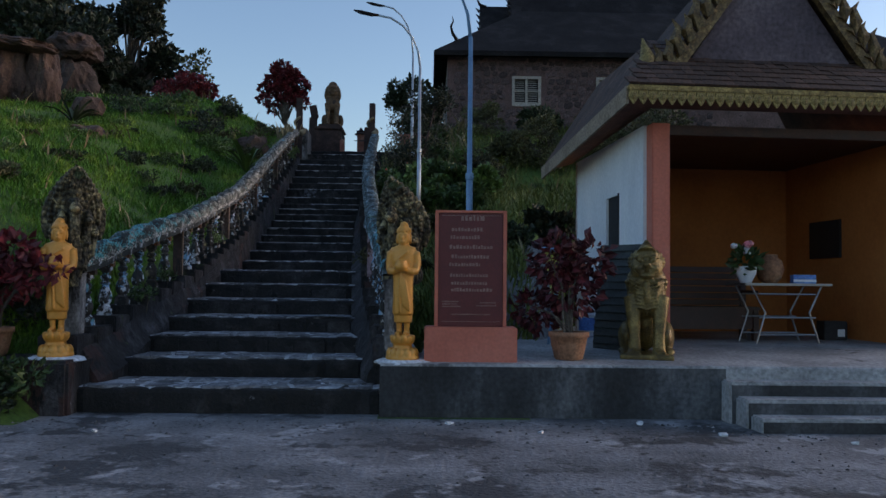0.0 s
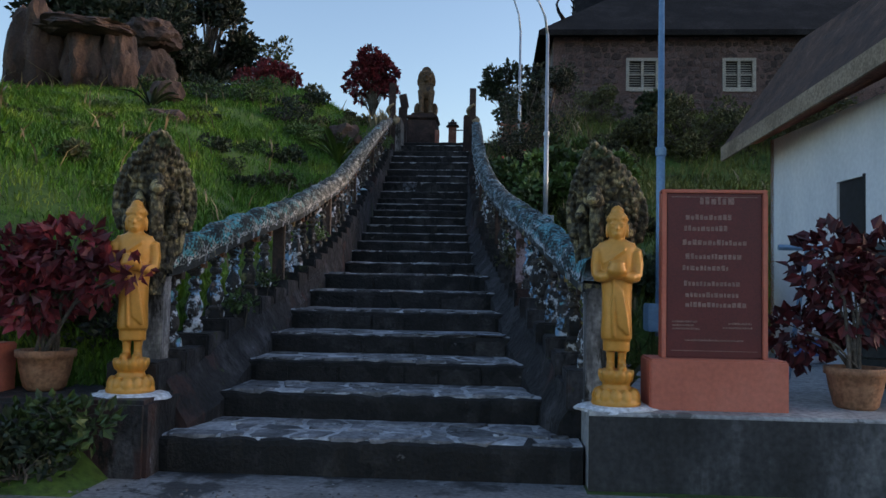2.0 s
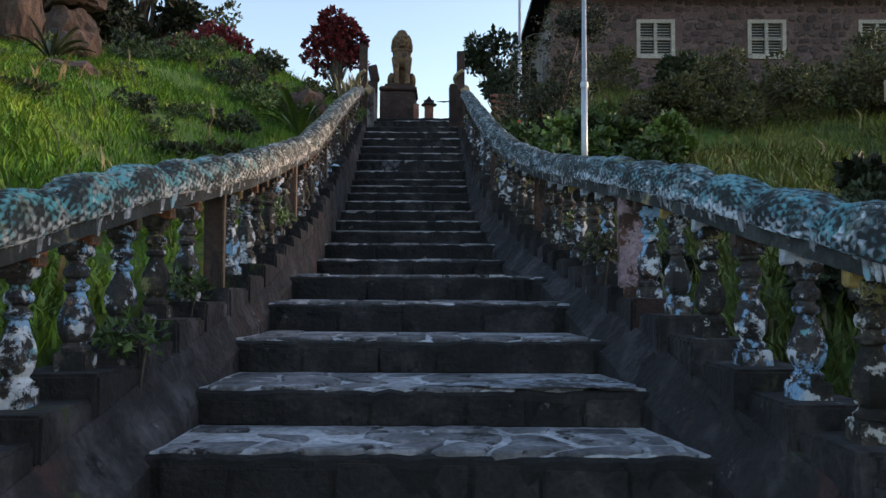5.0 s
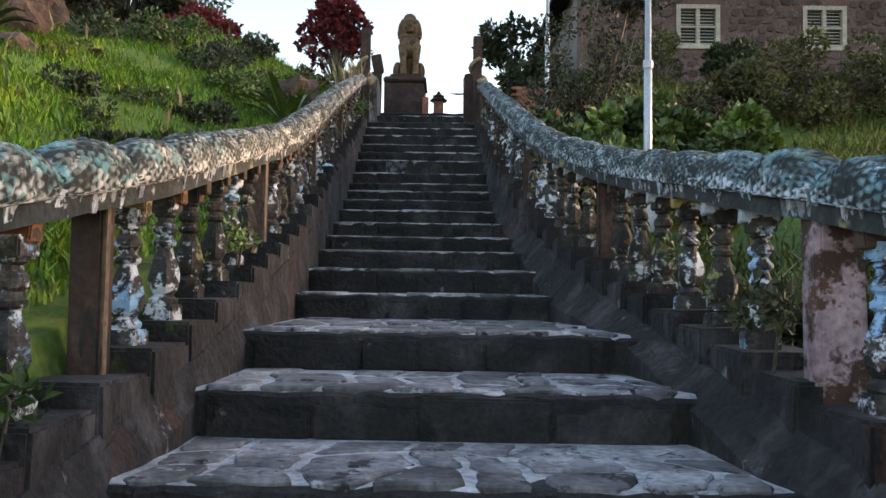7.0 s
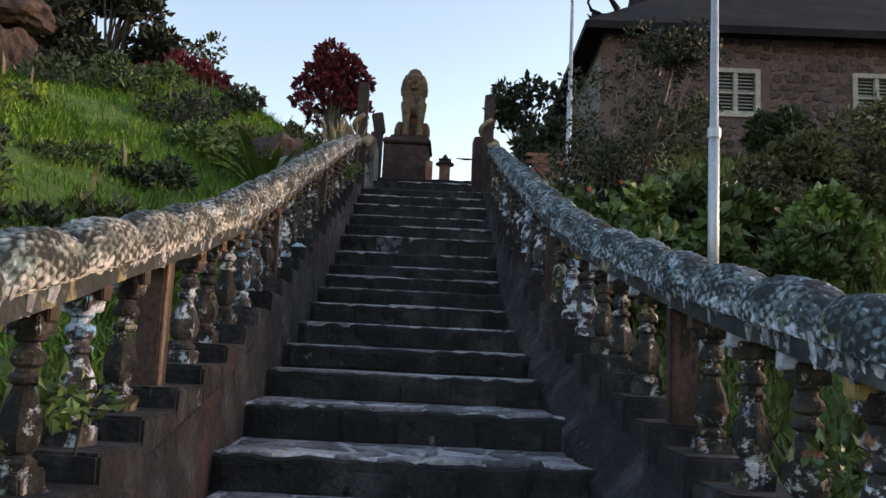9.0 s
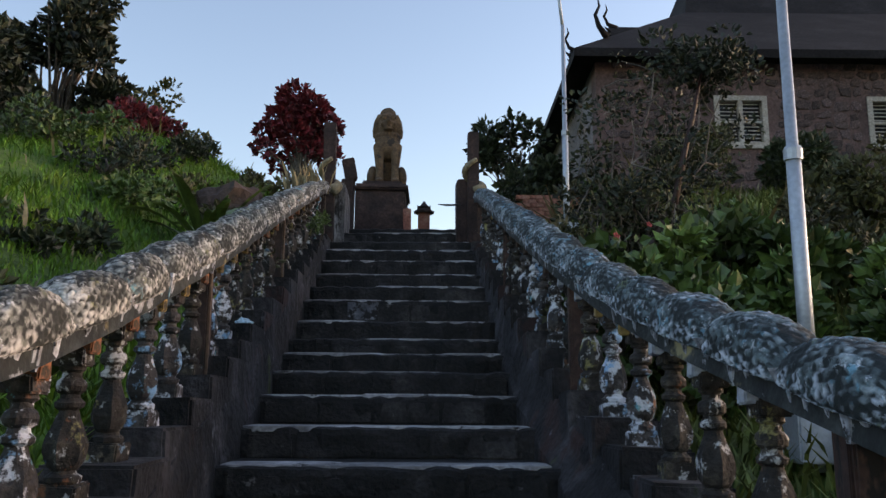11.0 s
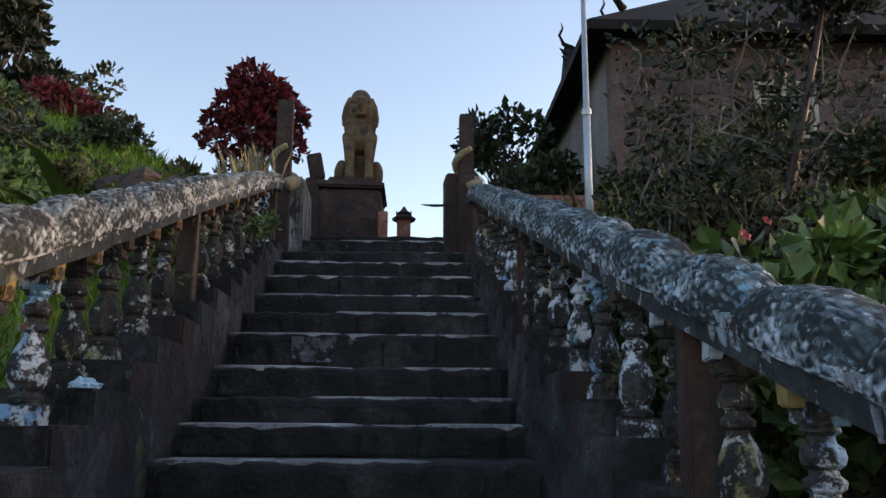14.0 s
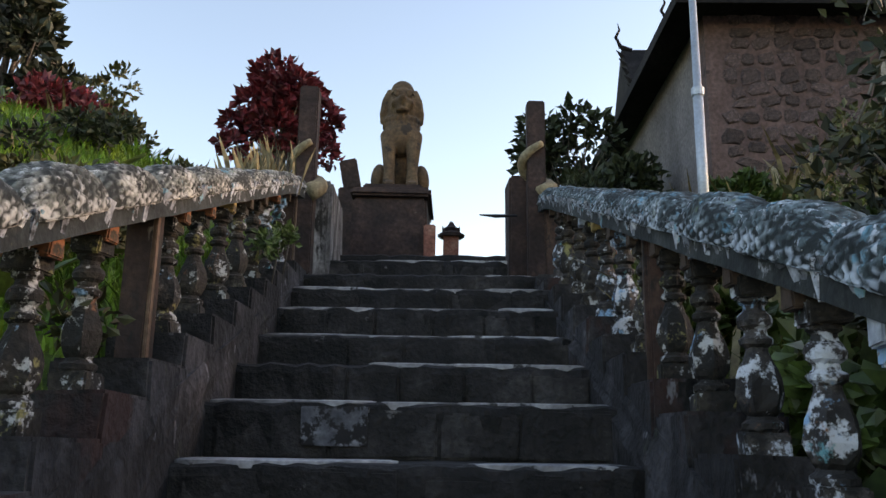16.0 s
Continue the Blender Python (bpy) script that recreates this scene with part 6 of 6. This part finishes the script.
def tree(x, y, z, h, blobs, n_, size, material, seed, label, trunk=0.12, name="tree", shape=1.0, limbs=True, bark=M_BARK):
    r0 = random.Random(seed)
    t = thing(name, pose(x, y, z), label, "tree" if name == "tree" else "shrub")
    bm = bmesh.new()
    tube(bm, [(0, 0, -0.3), (0.05, 0, h * 0.3), (-0.03, 0.04, h * 0.55)], [trunk, trunk * 0.8, trunk * 0.6], 9)
    for c, rad in blobs:
        for _ in range(3 if limbs else 1):
            e = [c[k] + r0.uniform(-0.75, 0.75) * rad[k] for k in range(3)]
            m0 = [e[k] * 0.45 + r0.uniform(-0.12, 0.12) * h * 0.3 for k in range(2)] + [h * 0.35 + (e[2] - h * 0.35) * 0.6]
            k1 = [m0[k] * 0.5 + r0.uniform(-0.08, 0.08) * h * 0.3 for k in range(2)] + [h * 0.28 + (m0[2] - h * 0.28) * 0.45]
            tube(bm, [(0, 0, h * 0.24), k1, m0, e], [trunk * 0.4, trunk * 0.28, trunk * 0.18, trunk * 0.05], 5)
    part("trunk", bm, bark, t, "branching trunk", smooth=True)
    child_mesh("crown", leaf_mesh("crown", blobs, n_, size, material, seed, shape=shape), t, "", "stuff")
    return t


M_TWIG = mat("pale_twigs", [(0.06, 0.05, 0.042), (0.12, 0.1, 0.085), (0.24, 0.21, 0.18)], 5, 30, 0.9)


def tangled_shrub():
    """A straggling small tree: crooked pale stems from one foot, thin foliage, a dark limb arching out under a flat crown."""
    r0 = random.Random(41)
    x, y = -0.6, 19.55
    z = H(x, y) - 0.05
    t = thing("shrub", pose(x, y, z), "tall straggling shrub with crooked pale stems and thin olive leaves", "shrub")
    ends = [(-0.36, 0.0, 1.5), (-0.4, 0.1, 2.15), (-0.2, 0.0, 1.3), (-0.1, -0.1, 2.45), (0.1, 0.0, 1.9), (0.3, 0.0, 2.6), (0.5, 0.1, 2.25), (0.85, -0.2, 2.65), (1.1, -0.3, 2.7), (0.3, 0.1, 1.5), (-0.3, 0.15, 1.85), (0.55, 0.1, 1.75)]
    blobs = []
    for n_, e in enumerate(ends):
        pts = [(r0.uniform(-0.12, 0.12), r0.uniform(-0.06, 0.06), -0.1)]
        for k in range(1, 9):
            f = k / 8
            pts.append((e[0] * f ** 1.2 + r0.uniform(-0.07, 0.07), e[1] * f + r0.uniform(-0.07, 0.07), e[2] * f + r0.uniform(-0.05, 0.05)))
        w = 0.024 if n_ in (1, 5) else 0.015
        part("stem", tube(bmesh.new(), pts, [w * (1 - 0.1 * k) for k in range(9)], 6), M_TWIG, t, "crooked pale stem", smooth=True)
        for k in (3, 4, 5, 6, 7, 8):
            for _ in range(2):
                q = [pts[k][i] + r0.uniform(-0.3, 0.3) for i in range(3)]
                q[0] = min(max(q[0], -0.46), 1.3)
                part("twig", tube(bmesh.new(), [pts[k], [(pts[k][i] + q[i]) / 2 + r0.uniform(-0.04, 0.04) for i in range(3)], q], [0.009, 0.007, 0.003], 5), M_TWIG, t)
                blobs.append((q, (0.17, 0.17, 0.15)))
    part("limb", tube(bmesh.new(), [(0, 0, 0.2), (0.1, -0.05, 0.7), (0.26, -0.1, 1.05), (0.42, -0.15, 1.3), (0.5, -0.2, 1.7), (0.62, -0.2, 2.15), (0.7, -0.25, 2.55)], [0.045, 0.042, 0.038, 0.034, 0.03, 0.022, 0.01], 8), M_WOOD, t, "dark arching limb", smooth=True)
    top = puffs(0.75, -0.2, 2.65, 0.6, 0.25, 0.16, 16, 0.17, r0)
    child_mesh("crown", leaf_mesh("crown", blobs, 2300, 0.06, M_LEAFO, 13), t, "", "stuff")
    child_mesh("crown", leaf_mesh("crown", blobs[::2] + top + top, 4000, 0.065, M_LEAFD, 14), t, "", "stuff")
    return t


rt = random.Random(50)


def puffs(cx, cy, cz, rx, ry, rz, n_, k, r0):
    out = []
    while len(out) < n_:
        p = [r0.uniform(-1, 1) for _ in range(3)]
        if sum(v * v for v in p) < 1:
            s = k * r0.uniform(0.7, 1.3)
            out.append(((cx + p[0] * rx, cy + p[1] * ry, cz + p[2] * rz), (s, s, s * 0.8)))
    return out


tree(-5.05, 28.0, 6.2, 2.0, puffs(-0.1, 0, 1.75, 0.85, 0.5, 0.78, 21, 0.25, rt), 3300, 0.14, M_REDLEAF, 5, "round maroon-leaved tree at the top of the bank", 0.06, shape=1.2)
tree(-11.8, 31.5, 6.3, 5.0, puffs(-0.6, 0, 3.9, 2.7, 1.5, 2.7, 50, 0.52, rt), 12500, 0.22, M_LEAFD, 6, "large dark broad-leaved tree on the skyline", 0.2)
tree(-15.5, 30, 6.3, 6.0, puffs(0, 0, 4.6, 2.8, 1.8, 3.4, 46, 0.65, rt), 11000, 0.25, M_LEAFD, 7, "large dark broad-leaved tree on the skyline", 0.22)
tree(-13.4, 28.6, 6.2, 5.0, puffs(0, 0, 2.8, 2.2, 1.5, 1.6, 26, 0.6, rt), 6500, 0.22, M_LEAFD, 17, "dark broad-leaved tree behind the boulders", 0.18)
tree(-9.0, 30.6, 6.2, 3.6, puffs(0, 0, 2.5, 0.8, 0.6, 1.3, 18, 0.28, rt), 800, 0.16, M_LEAFO, 8, "sparse feathery young tree on the skyline", 0.05)
tree(-7.9, 29.8, 6.2, 2.0, puffs(0, 0, 1.5, 0.5, 0.4, 0.7, 11, 0.24, rt), 330, 0.14, M_LEAFO, 9, "sparse feathery young tree on the skyline", 0.03)
tree(-8.4, 27.5, 6.2, 2.0, puffs(0, 0, 1.6, 0.9, 0.4, 0.4, 18, 0.26, rt), 2300, 0.13, M_REDLEAF, 10, "low maroon-leaved shrub on the bank", 0.04, "shrub", 1.2)
tree(-0.75, 29.2, 5.7, 3.1, puffs(0, 0, 2.2, 0.75, 0.5, 1.0, 18, 0.25, rt), 1500, 0.17, M_LEAFD, 11, "dark leathery-leaved shrub near the stair head", 0.05, "shrub")
tree(-0.35, 27.6, 5.4, 2.2, puffs(0, 0, 1.1, 0.7, 0.5, 0.7, 14, 0.3, rt), 1500, 0.15, M_LEAFD, 12, "dark shrub against the stone house", 0.05, "shrub")
tangled_shrub()
for i, (x, y, s) in enumerate(((-0.95, 18.4, 1.0), (-0.5, 17.6, 0.85), (-0.35, 18.75, 1.05), (-0.98, 19.2, 0.85), (0.15, 17.9, 0.75), (-1.05, 20.2, 0.6), (-0.65, 18.0, 0.9), (0.1, 18.9, 0.9))):
    tree(x, y, H(x, y) - 0.05, s * 1.2, puffs(0, 0, s * 0.75, s * 0.3, s * 0.35, s * 0.5, 14, s * 0.14, rt), 380, 0.12, (M_LEAF, M_LEAF, M_LEAFB)[i % 3], 230 + i, "broad-leaved green plant standing beside the rail", 0.014, "shrub", 1.35)
tree(3.2, 20.8, 3.7, 2.2, puffs(0, 0, 1.1, 1.5, 0.8, 0.75, 44, 0.27, rt), 7500, 0.085, M_LEAFO, 14, "rounded olive bush on the slope below the house", 0.06, "shrub")
tree(6.2, 21.5, 4.2, 2.2, puffs(0, 0, 1.2, 1.6, 0.8, 0.75, 26, 0.35, rt), 5000, 0.1, M_LEAFO, 15, "rounded olive bush on the slope below the house", 0.06, "shrub")
for i, (x, y, s, mt) in enumerate(((0.15, 18.2, 0.6, M_LEAFB), (0.7, 17.3, 0.5, M_LEAF), (0.5, 19.0, 0.7, M_LEAF), (1.3, 19.6, 0.7, M_LEAFO), (-0.3, 21.0, 0.6, M_LEAFO), (1.3, 18.2, 0.5, M_LEAFB), (0.9, 20.6, 0.8, M_LEAFB), (2.0, 21.0, 0.7, M_LEAFO), (0.9, 14.2, 0.35, M_LEAFO), (1.2, 12.6, 0.5, M_LEAFD), (0.6, 11.6, 0.5, M_LEAFD), (2.0, 13.8, 0.6, M_LEAFD), (-0.7, 22.6, 0.5, M_LEAFO), (0.1, 22.2, 0.7, M_LEAF), (-0.4, 18.0, 0.5, M_LEAFO), (-0.65, 19.2, 0.55, M_LEAF), (-0.8, 20.4, 0.45, M_LEAFO), (-0.95, 21.6, 0.45, M_LEAFB), (0.2, 16.4, 0.35, M_LEAFO), (-0.2, 13.0, 0.3, M_LEAFD), (0.3, 10.2, 0.45, M_LEAFD), (1.6, 24.0, 0.8, M_LEAFO), (0.2, 24.4, 0.6, M_LEAF), (3.2, 24.2, 0.8, M_LEAFD))):
    s *= 0.8 if y > 19.8 and x < 1 else 1.2 if y > 15 else 1.0
    tree(x, y, H(x, y) - 0.05, s * 1.2, puffs(0, 0, s * 0.55, s * 0.6, s * 0.5, s * 0.45, 14, s * 0.22, rt), 2300 if y > 15 else 1300, 0.07 + 0.025 * (i % 3), mt, 60 + i, "leafy green shrub on the slope beside the rail", 0.025, "shrub", 1.15)
for i, (x, y, s) in enumerate(((-5.6, 19.4, 0.45), (-5.7, 20.9, 0.6), (-4.9, 21.9, 0.5), (-6.2, 21.6, 0.75), (-7.2, 22.2, 0.8), (-5.2, 23.2, 0.6), (-6.4, 23.0, 0.6), (-8.2, 22.0, 0.8), (-5.0, 24.5, 0.5), (-6.2, 24.3, 0.55), (-7.4, 24.0, 0.6), (-5.6, 22.4, 0.45), (-8.8, 23.5, 0.7), (-10.2, 23, 0.7), (-6.6, 25.6, 0.5), (-4.7, 26.0, 0.5))):
    tree(x, y, H(x, y) - 0.12, s, puffs(0, 0, s * 0.4, s * 0.9, s * 0.6, s * 0.3, 10, s * 0.28, rt), 700, 0.085, (M_LEAFD, M_LEAF, M_LEAFO)[i % 3], 90 + i, "low leafy undergrowth on the crest of the bank", 0.02, "shrub")
for i, (x, y) in enumerate(((-4.45, 9.2), (-4.9, 9.2), (-5.6, 9.1), (-6.4, 8.9), (-4.3, 7.72), (-4.75, 7.65), (-5.2, 7.75), (-5.7, 7.6), (-6.3, 7.7), (-4.0, 7.85), (-4.4, 7.5), (-5.0, 7.48), (-5.5, 7.42), (-6.0, 7.5), (-4.15, 7.6), (-4.6, 7.42), (-5.25, 7.55), (-5.75, 7.7))):
    z = H(x, y)
    tree(x, y, z - 0.05, 0.5, puffs(0, 0, 0.2, 0.35, 0.2, 0.15, 8, 0.13, rt), 300, 0.08, (M_LEAFD, M_LEAF)[i % 2], 120 + i, "low dark weeds at the foot of the bank", 0.012, "shrub")
for i, (x, y, z) in enumerate(((-3.55, 11.0, 1.2), (-3.55, 13.6, 1.85), (-3.95, 19.9, 3.75), (-3.8, 22.4, 4.6), (-0.85, 13.3, 1.8), (-1.35, 18.6, 3.1), (-3.5, 10.1, 0.95), (-3.85, 23.0, 4.85), (-0.95, 11.9, 1.5))):
    tree(x, y, z + 0.1, 0.3, puffs(0, 0, 0.1, 0.1, 0.2, 0.07, 6, 0.07, rt), 130, 0.06, (M_LEAF, M_LEAFB, M_LEAFO)[i % 3], 140 + i, "small weed growing between the balusters", 0.008, "shrub")


rc = random.Random(71)
for i in range(34):
    y = rc.uniform(11.5, 20.5)
    x = rail_xl(y) - rc.uniform(0.7, 5.5)
    s = rc.uniform(0.16, 0.34)
    tree(x, y, H(x, y) - 0.06, s, puffs(0, 0, s * 0.35, s * 1.1, s * 0.8, s * 0.3, 9, s * 0.32, rc), 420, 0.06 + 0.02 * (i % 2), (M_LEAF, M_LEAFO, M_LEAFB, M_LEAFD)[i % 4], 170 + i, "low clump of weeds growing in the bank grass", 0.01, "shrub")


# red blossoms among the leaves beside the rail
M_BLOSSOM = mat("red_petal", [(0.3, 0.02, 0.02), (0.42, 0.035, 0.03)], 20, 60, 0.6, bump=0, rand=0.2)
for x, y, z in ((-1.0, 18.1, 3.84), (-0.55, 18.9, 4.1)):
    bl = thing("red_blossom", pose(x, y, z, 60, 0, 20) @ Matrix.Scale(0.6, 4), "small red hibiscus blossom among green leaves", "flower", "red blossoms beside the rail")
    for a in range(5):
        q = bmesh.new()
        c, d = math.cos(a * 1.2566), math.sin(a * 1.2566)
        loft(q, [[(0.006 * c - 0.004 * d, 0.006 * d + 0.004 * c, 0), (0.006 * c + 0.004 * d, 0.006 * d - 0.004 * c, 0), (0.006 * c, 0.006 * d, 0.003)], [(0.03 * c - 0.02 * d, 0.03 * d + 0.02 * c, 0.014), (0.03 * c + 0.02 * d, 0.03 * d - 0.02 * c, 0.014), (0.03 * c, 0.03 * d, 0.02)], [(0.05 * c - 0.008 * d, 0.05 * d + 0.008 * c, 0.012), (0.05 * c + 0.008 * d, 0.05 * d - 0.008 * c, 0.012), (0.05 * c, 0.05 * d, 0.015)]])
        part("petal", q, M_BLOSSOM, bl)

# crumpled plastic bag on the curb
bm = bmesh.new()
bmesh.ops.create_icosphere(bm, subdivisions=3, radius=1)
for v in bm.verts:
    d = v.co.normalized()
    k = 1 + 0.45 * noise.noise(d * 2.3) + 0.3 * abs(noise.noise(d * 6.0))
    v.co = Vector((d.x * 0.085, d.y * 0.07, max(-0.6, d.z) * 0.05)) * k
tagged(part("plastic_bag", bm, mat("pale_blue_film", [(0.3, 0.5, 0.6), (0.45, 0.65, 0.75)], 8, 40, 0.35, bump=0.3), m=pose(-3.74, 18.46, crown(rail_zl, 18.5) - 0.835) @ Matrix.Scale(0.7, 4)), "crumpled pale blue plastic bag on the curb", "bag")


# ---- grass ----
def grass(name, n_, area, hgt, material, seed, label, dens=1.0):
    r = np.random.RandomState(seed)
    vs, fs = [], []
    tries = 0
    while len(fs) < n_ * 2 and tries < n_ * 6:
        tries += 1
        x, y = r.uniform(area[0], area[1]), area[2] + (area[3] - area[2]) * r.uniform() ** 1.35
        if x > rail_xl(y) - 0.16 and x < rail_xr(y) + 0.16:
            continue
        if x > 1.4 and y < 14 or (x > -0.6 and y < 10.2):
            continue
        q = noise.noise((x * 0.6, y * 0.6, 21.0))
        if q < -0.25 and r.uniform() < 0.55:
            continue
        z = H(x, y)
        h = hgt * r.uniform(0.5, 1.35) * (1 + 0.9 * q + 0.6 * noise.noise((x * 1.9, y * 1.9, 5.0)))
        a = r.uniform(0, 6.283)
        lean = r.uniform(0.3, 1.3) * h
        w = h * 0.035 + 0.005
        dx, dy = math.cos(a), math.sin(a)
        k = len(vs)
        vs += [(x - w * dy, y + w * dx, z - 0.03), (x + w * dy, y - w * dx, z - 0.03), (x + 0.35 * lean * dx + w * 0.8 * dy, y + 0.35 * lean * dy - w * 0.8 * dx, z + h * 0.6), (x + 0.35 * lean * dx - w * 0.8 * dy, y + 0.35 * lean * dy + w * 0.8 * dx, z + h * 0.6), (x + lean * dx, y + lean * dy, z + h)]
        fs += [(k, k + 1, k + 2, k + 3), (k + 3, k + 2, k + 4)]
    me = bpy.data.meshes.new(name)
    me.from_pydata(vs, [], fs)
    me.materials.append(material)
    tagged(new(name, me), label, "grass", kind="stuff")


grass("grass", 120000, (-13.5, -3.9, 8.6, 29), 0.115, M_GRASS, 1, "thick green grass covering the bank")
grass("grass", 34000, (-1.4, 7.5, 9.8, 26), 0.18, M_GRASSO, 2, "green grass on the slope beside the stairs")
grass("dry_grass", 700, (-13, 7, 9.5, 28), 0.3, M_STRAW, 3, "scattered dry grass stalks on the slope")
grass("dry_grass", 420, (-1.5, 1.2, 20.0, 25), 0.42, M_STRAW, 4, "tall dry grass beside the upper rail")
g = np.random.RandomState(8)
vs, fs = [], []
for i in range(90):
    x, y = -4.08 + g.normal() * 0.1, 23.1 + g.normal() * 0.22
    h, a = g.uniform(0.25, 0.5), g.uniform(0, 6.28)
    z = rail_zl(y) - 0.25
    k = len(vs)
    vs += [(x - 0.008, y, z), (x + 0.008, y, z), (x + 0.1 * h * math.cos(a) + 0.006, y + 0.1 * h * math.sin(a), z + h * 0.6), (x + 0.28 * h * math.cos(a), y + 0.4 * h * math.sin(a), z + h)]
    fs += [(k, k + 1, k + 2), (k, k + 2, k + 3)]
me = bpy.data.meshes.new("dry_grass_tuft")
me.from_pydata(vs, [], fs)
me.materials.append(M_STRAW)
tagged(new("dry_grass_tuft", me), "tuft of tall dry grass behind the rail end", "grass", kind="stuff")


# ---- chips and gravel along the foot of the walls ----
g = np.random.RandomState(18)
vs, fs = [], []
for i in range(700):
    x = g.uniform(-6, 6.5)
    y = 8.05 - abs(g.normal()) * 0.45 if g.uniform() < 0.7 else g.uniform(3.5, 8.0)
    if x > 2.8:
        y -= 0.75
    elif y > 7.8:
        y -= 0.25
    s = g.uniform(0.006, 0.022)
    k = len(vs)
    a = g.uniform(0, 6.28)
    for j in range(4):
        r_ = s * g.uniform(0.6, 1.3)
        vs.append((x + r_ * math.cos(a + j * 1.57), y + r_ * math.sin(a + j * 1.57), 0.001))
    vs.append((x + g.uniform(-0.3, 0.3) * s, y + g.uniform(-0.3, 0.3) * s, s * g.uniform(0.5, 1.0)))
    fs += [(k + j, k + (j + 1) % 4, k + 4) for j in range(4)]
me = bpy.data.meshes.new("gravel")
me.from_pydata(vs, [], fs)
me.materials.append(M_FLAG)
tagged(new("gravel", me), "scattered pale stone chips along the road edge", "gravel", kind="stuff")
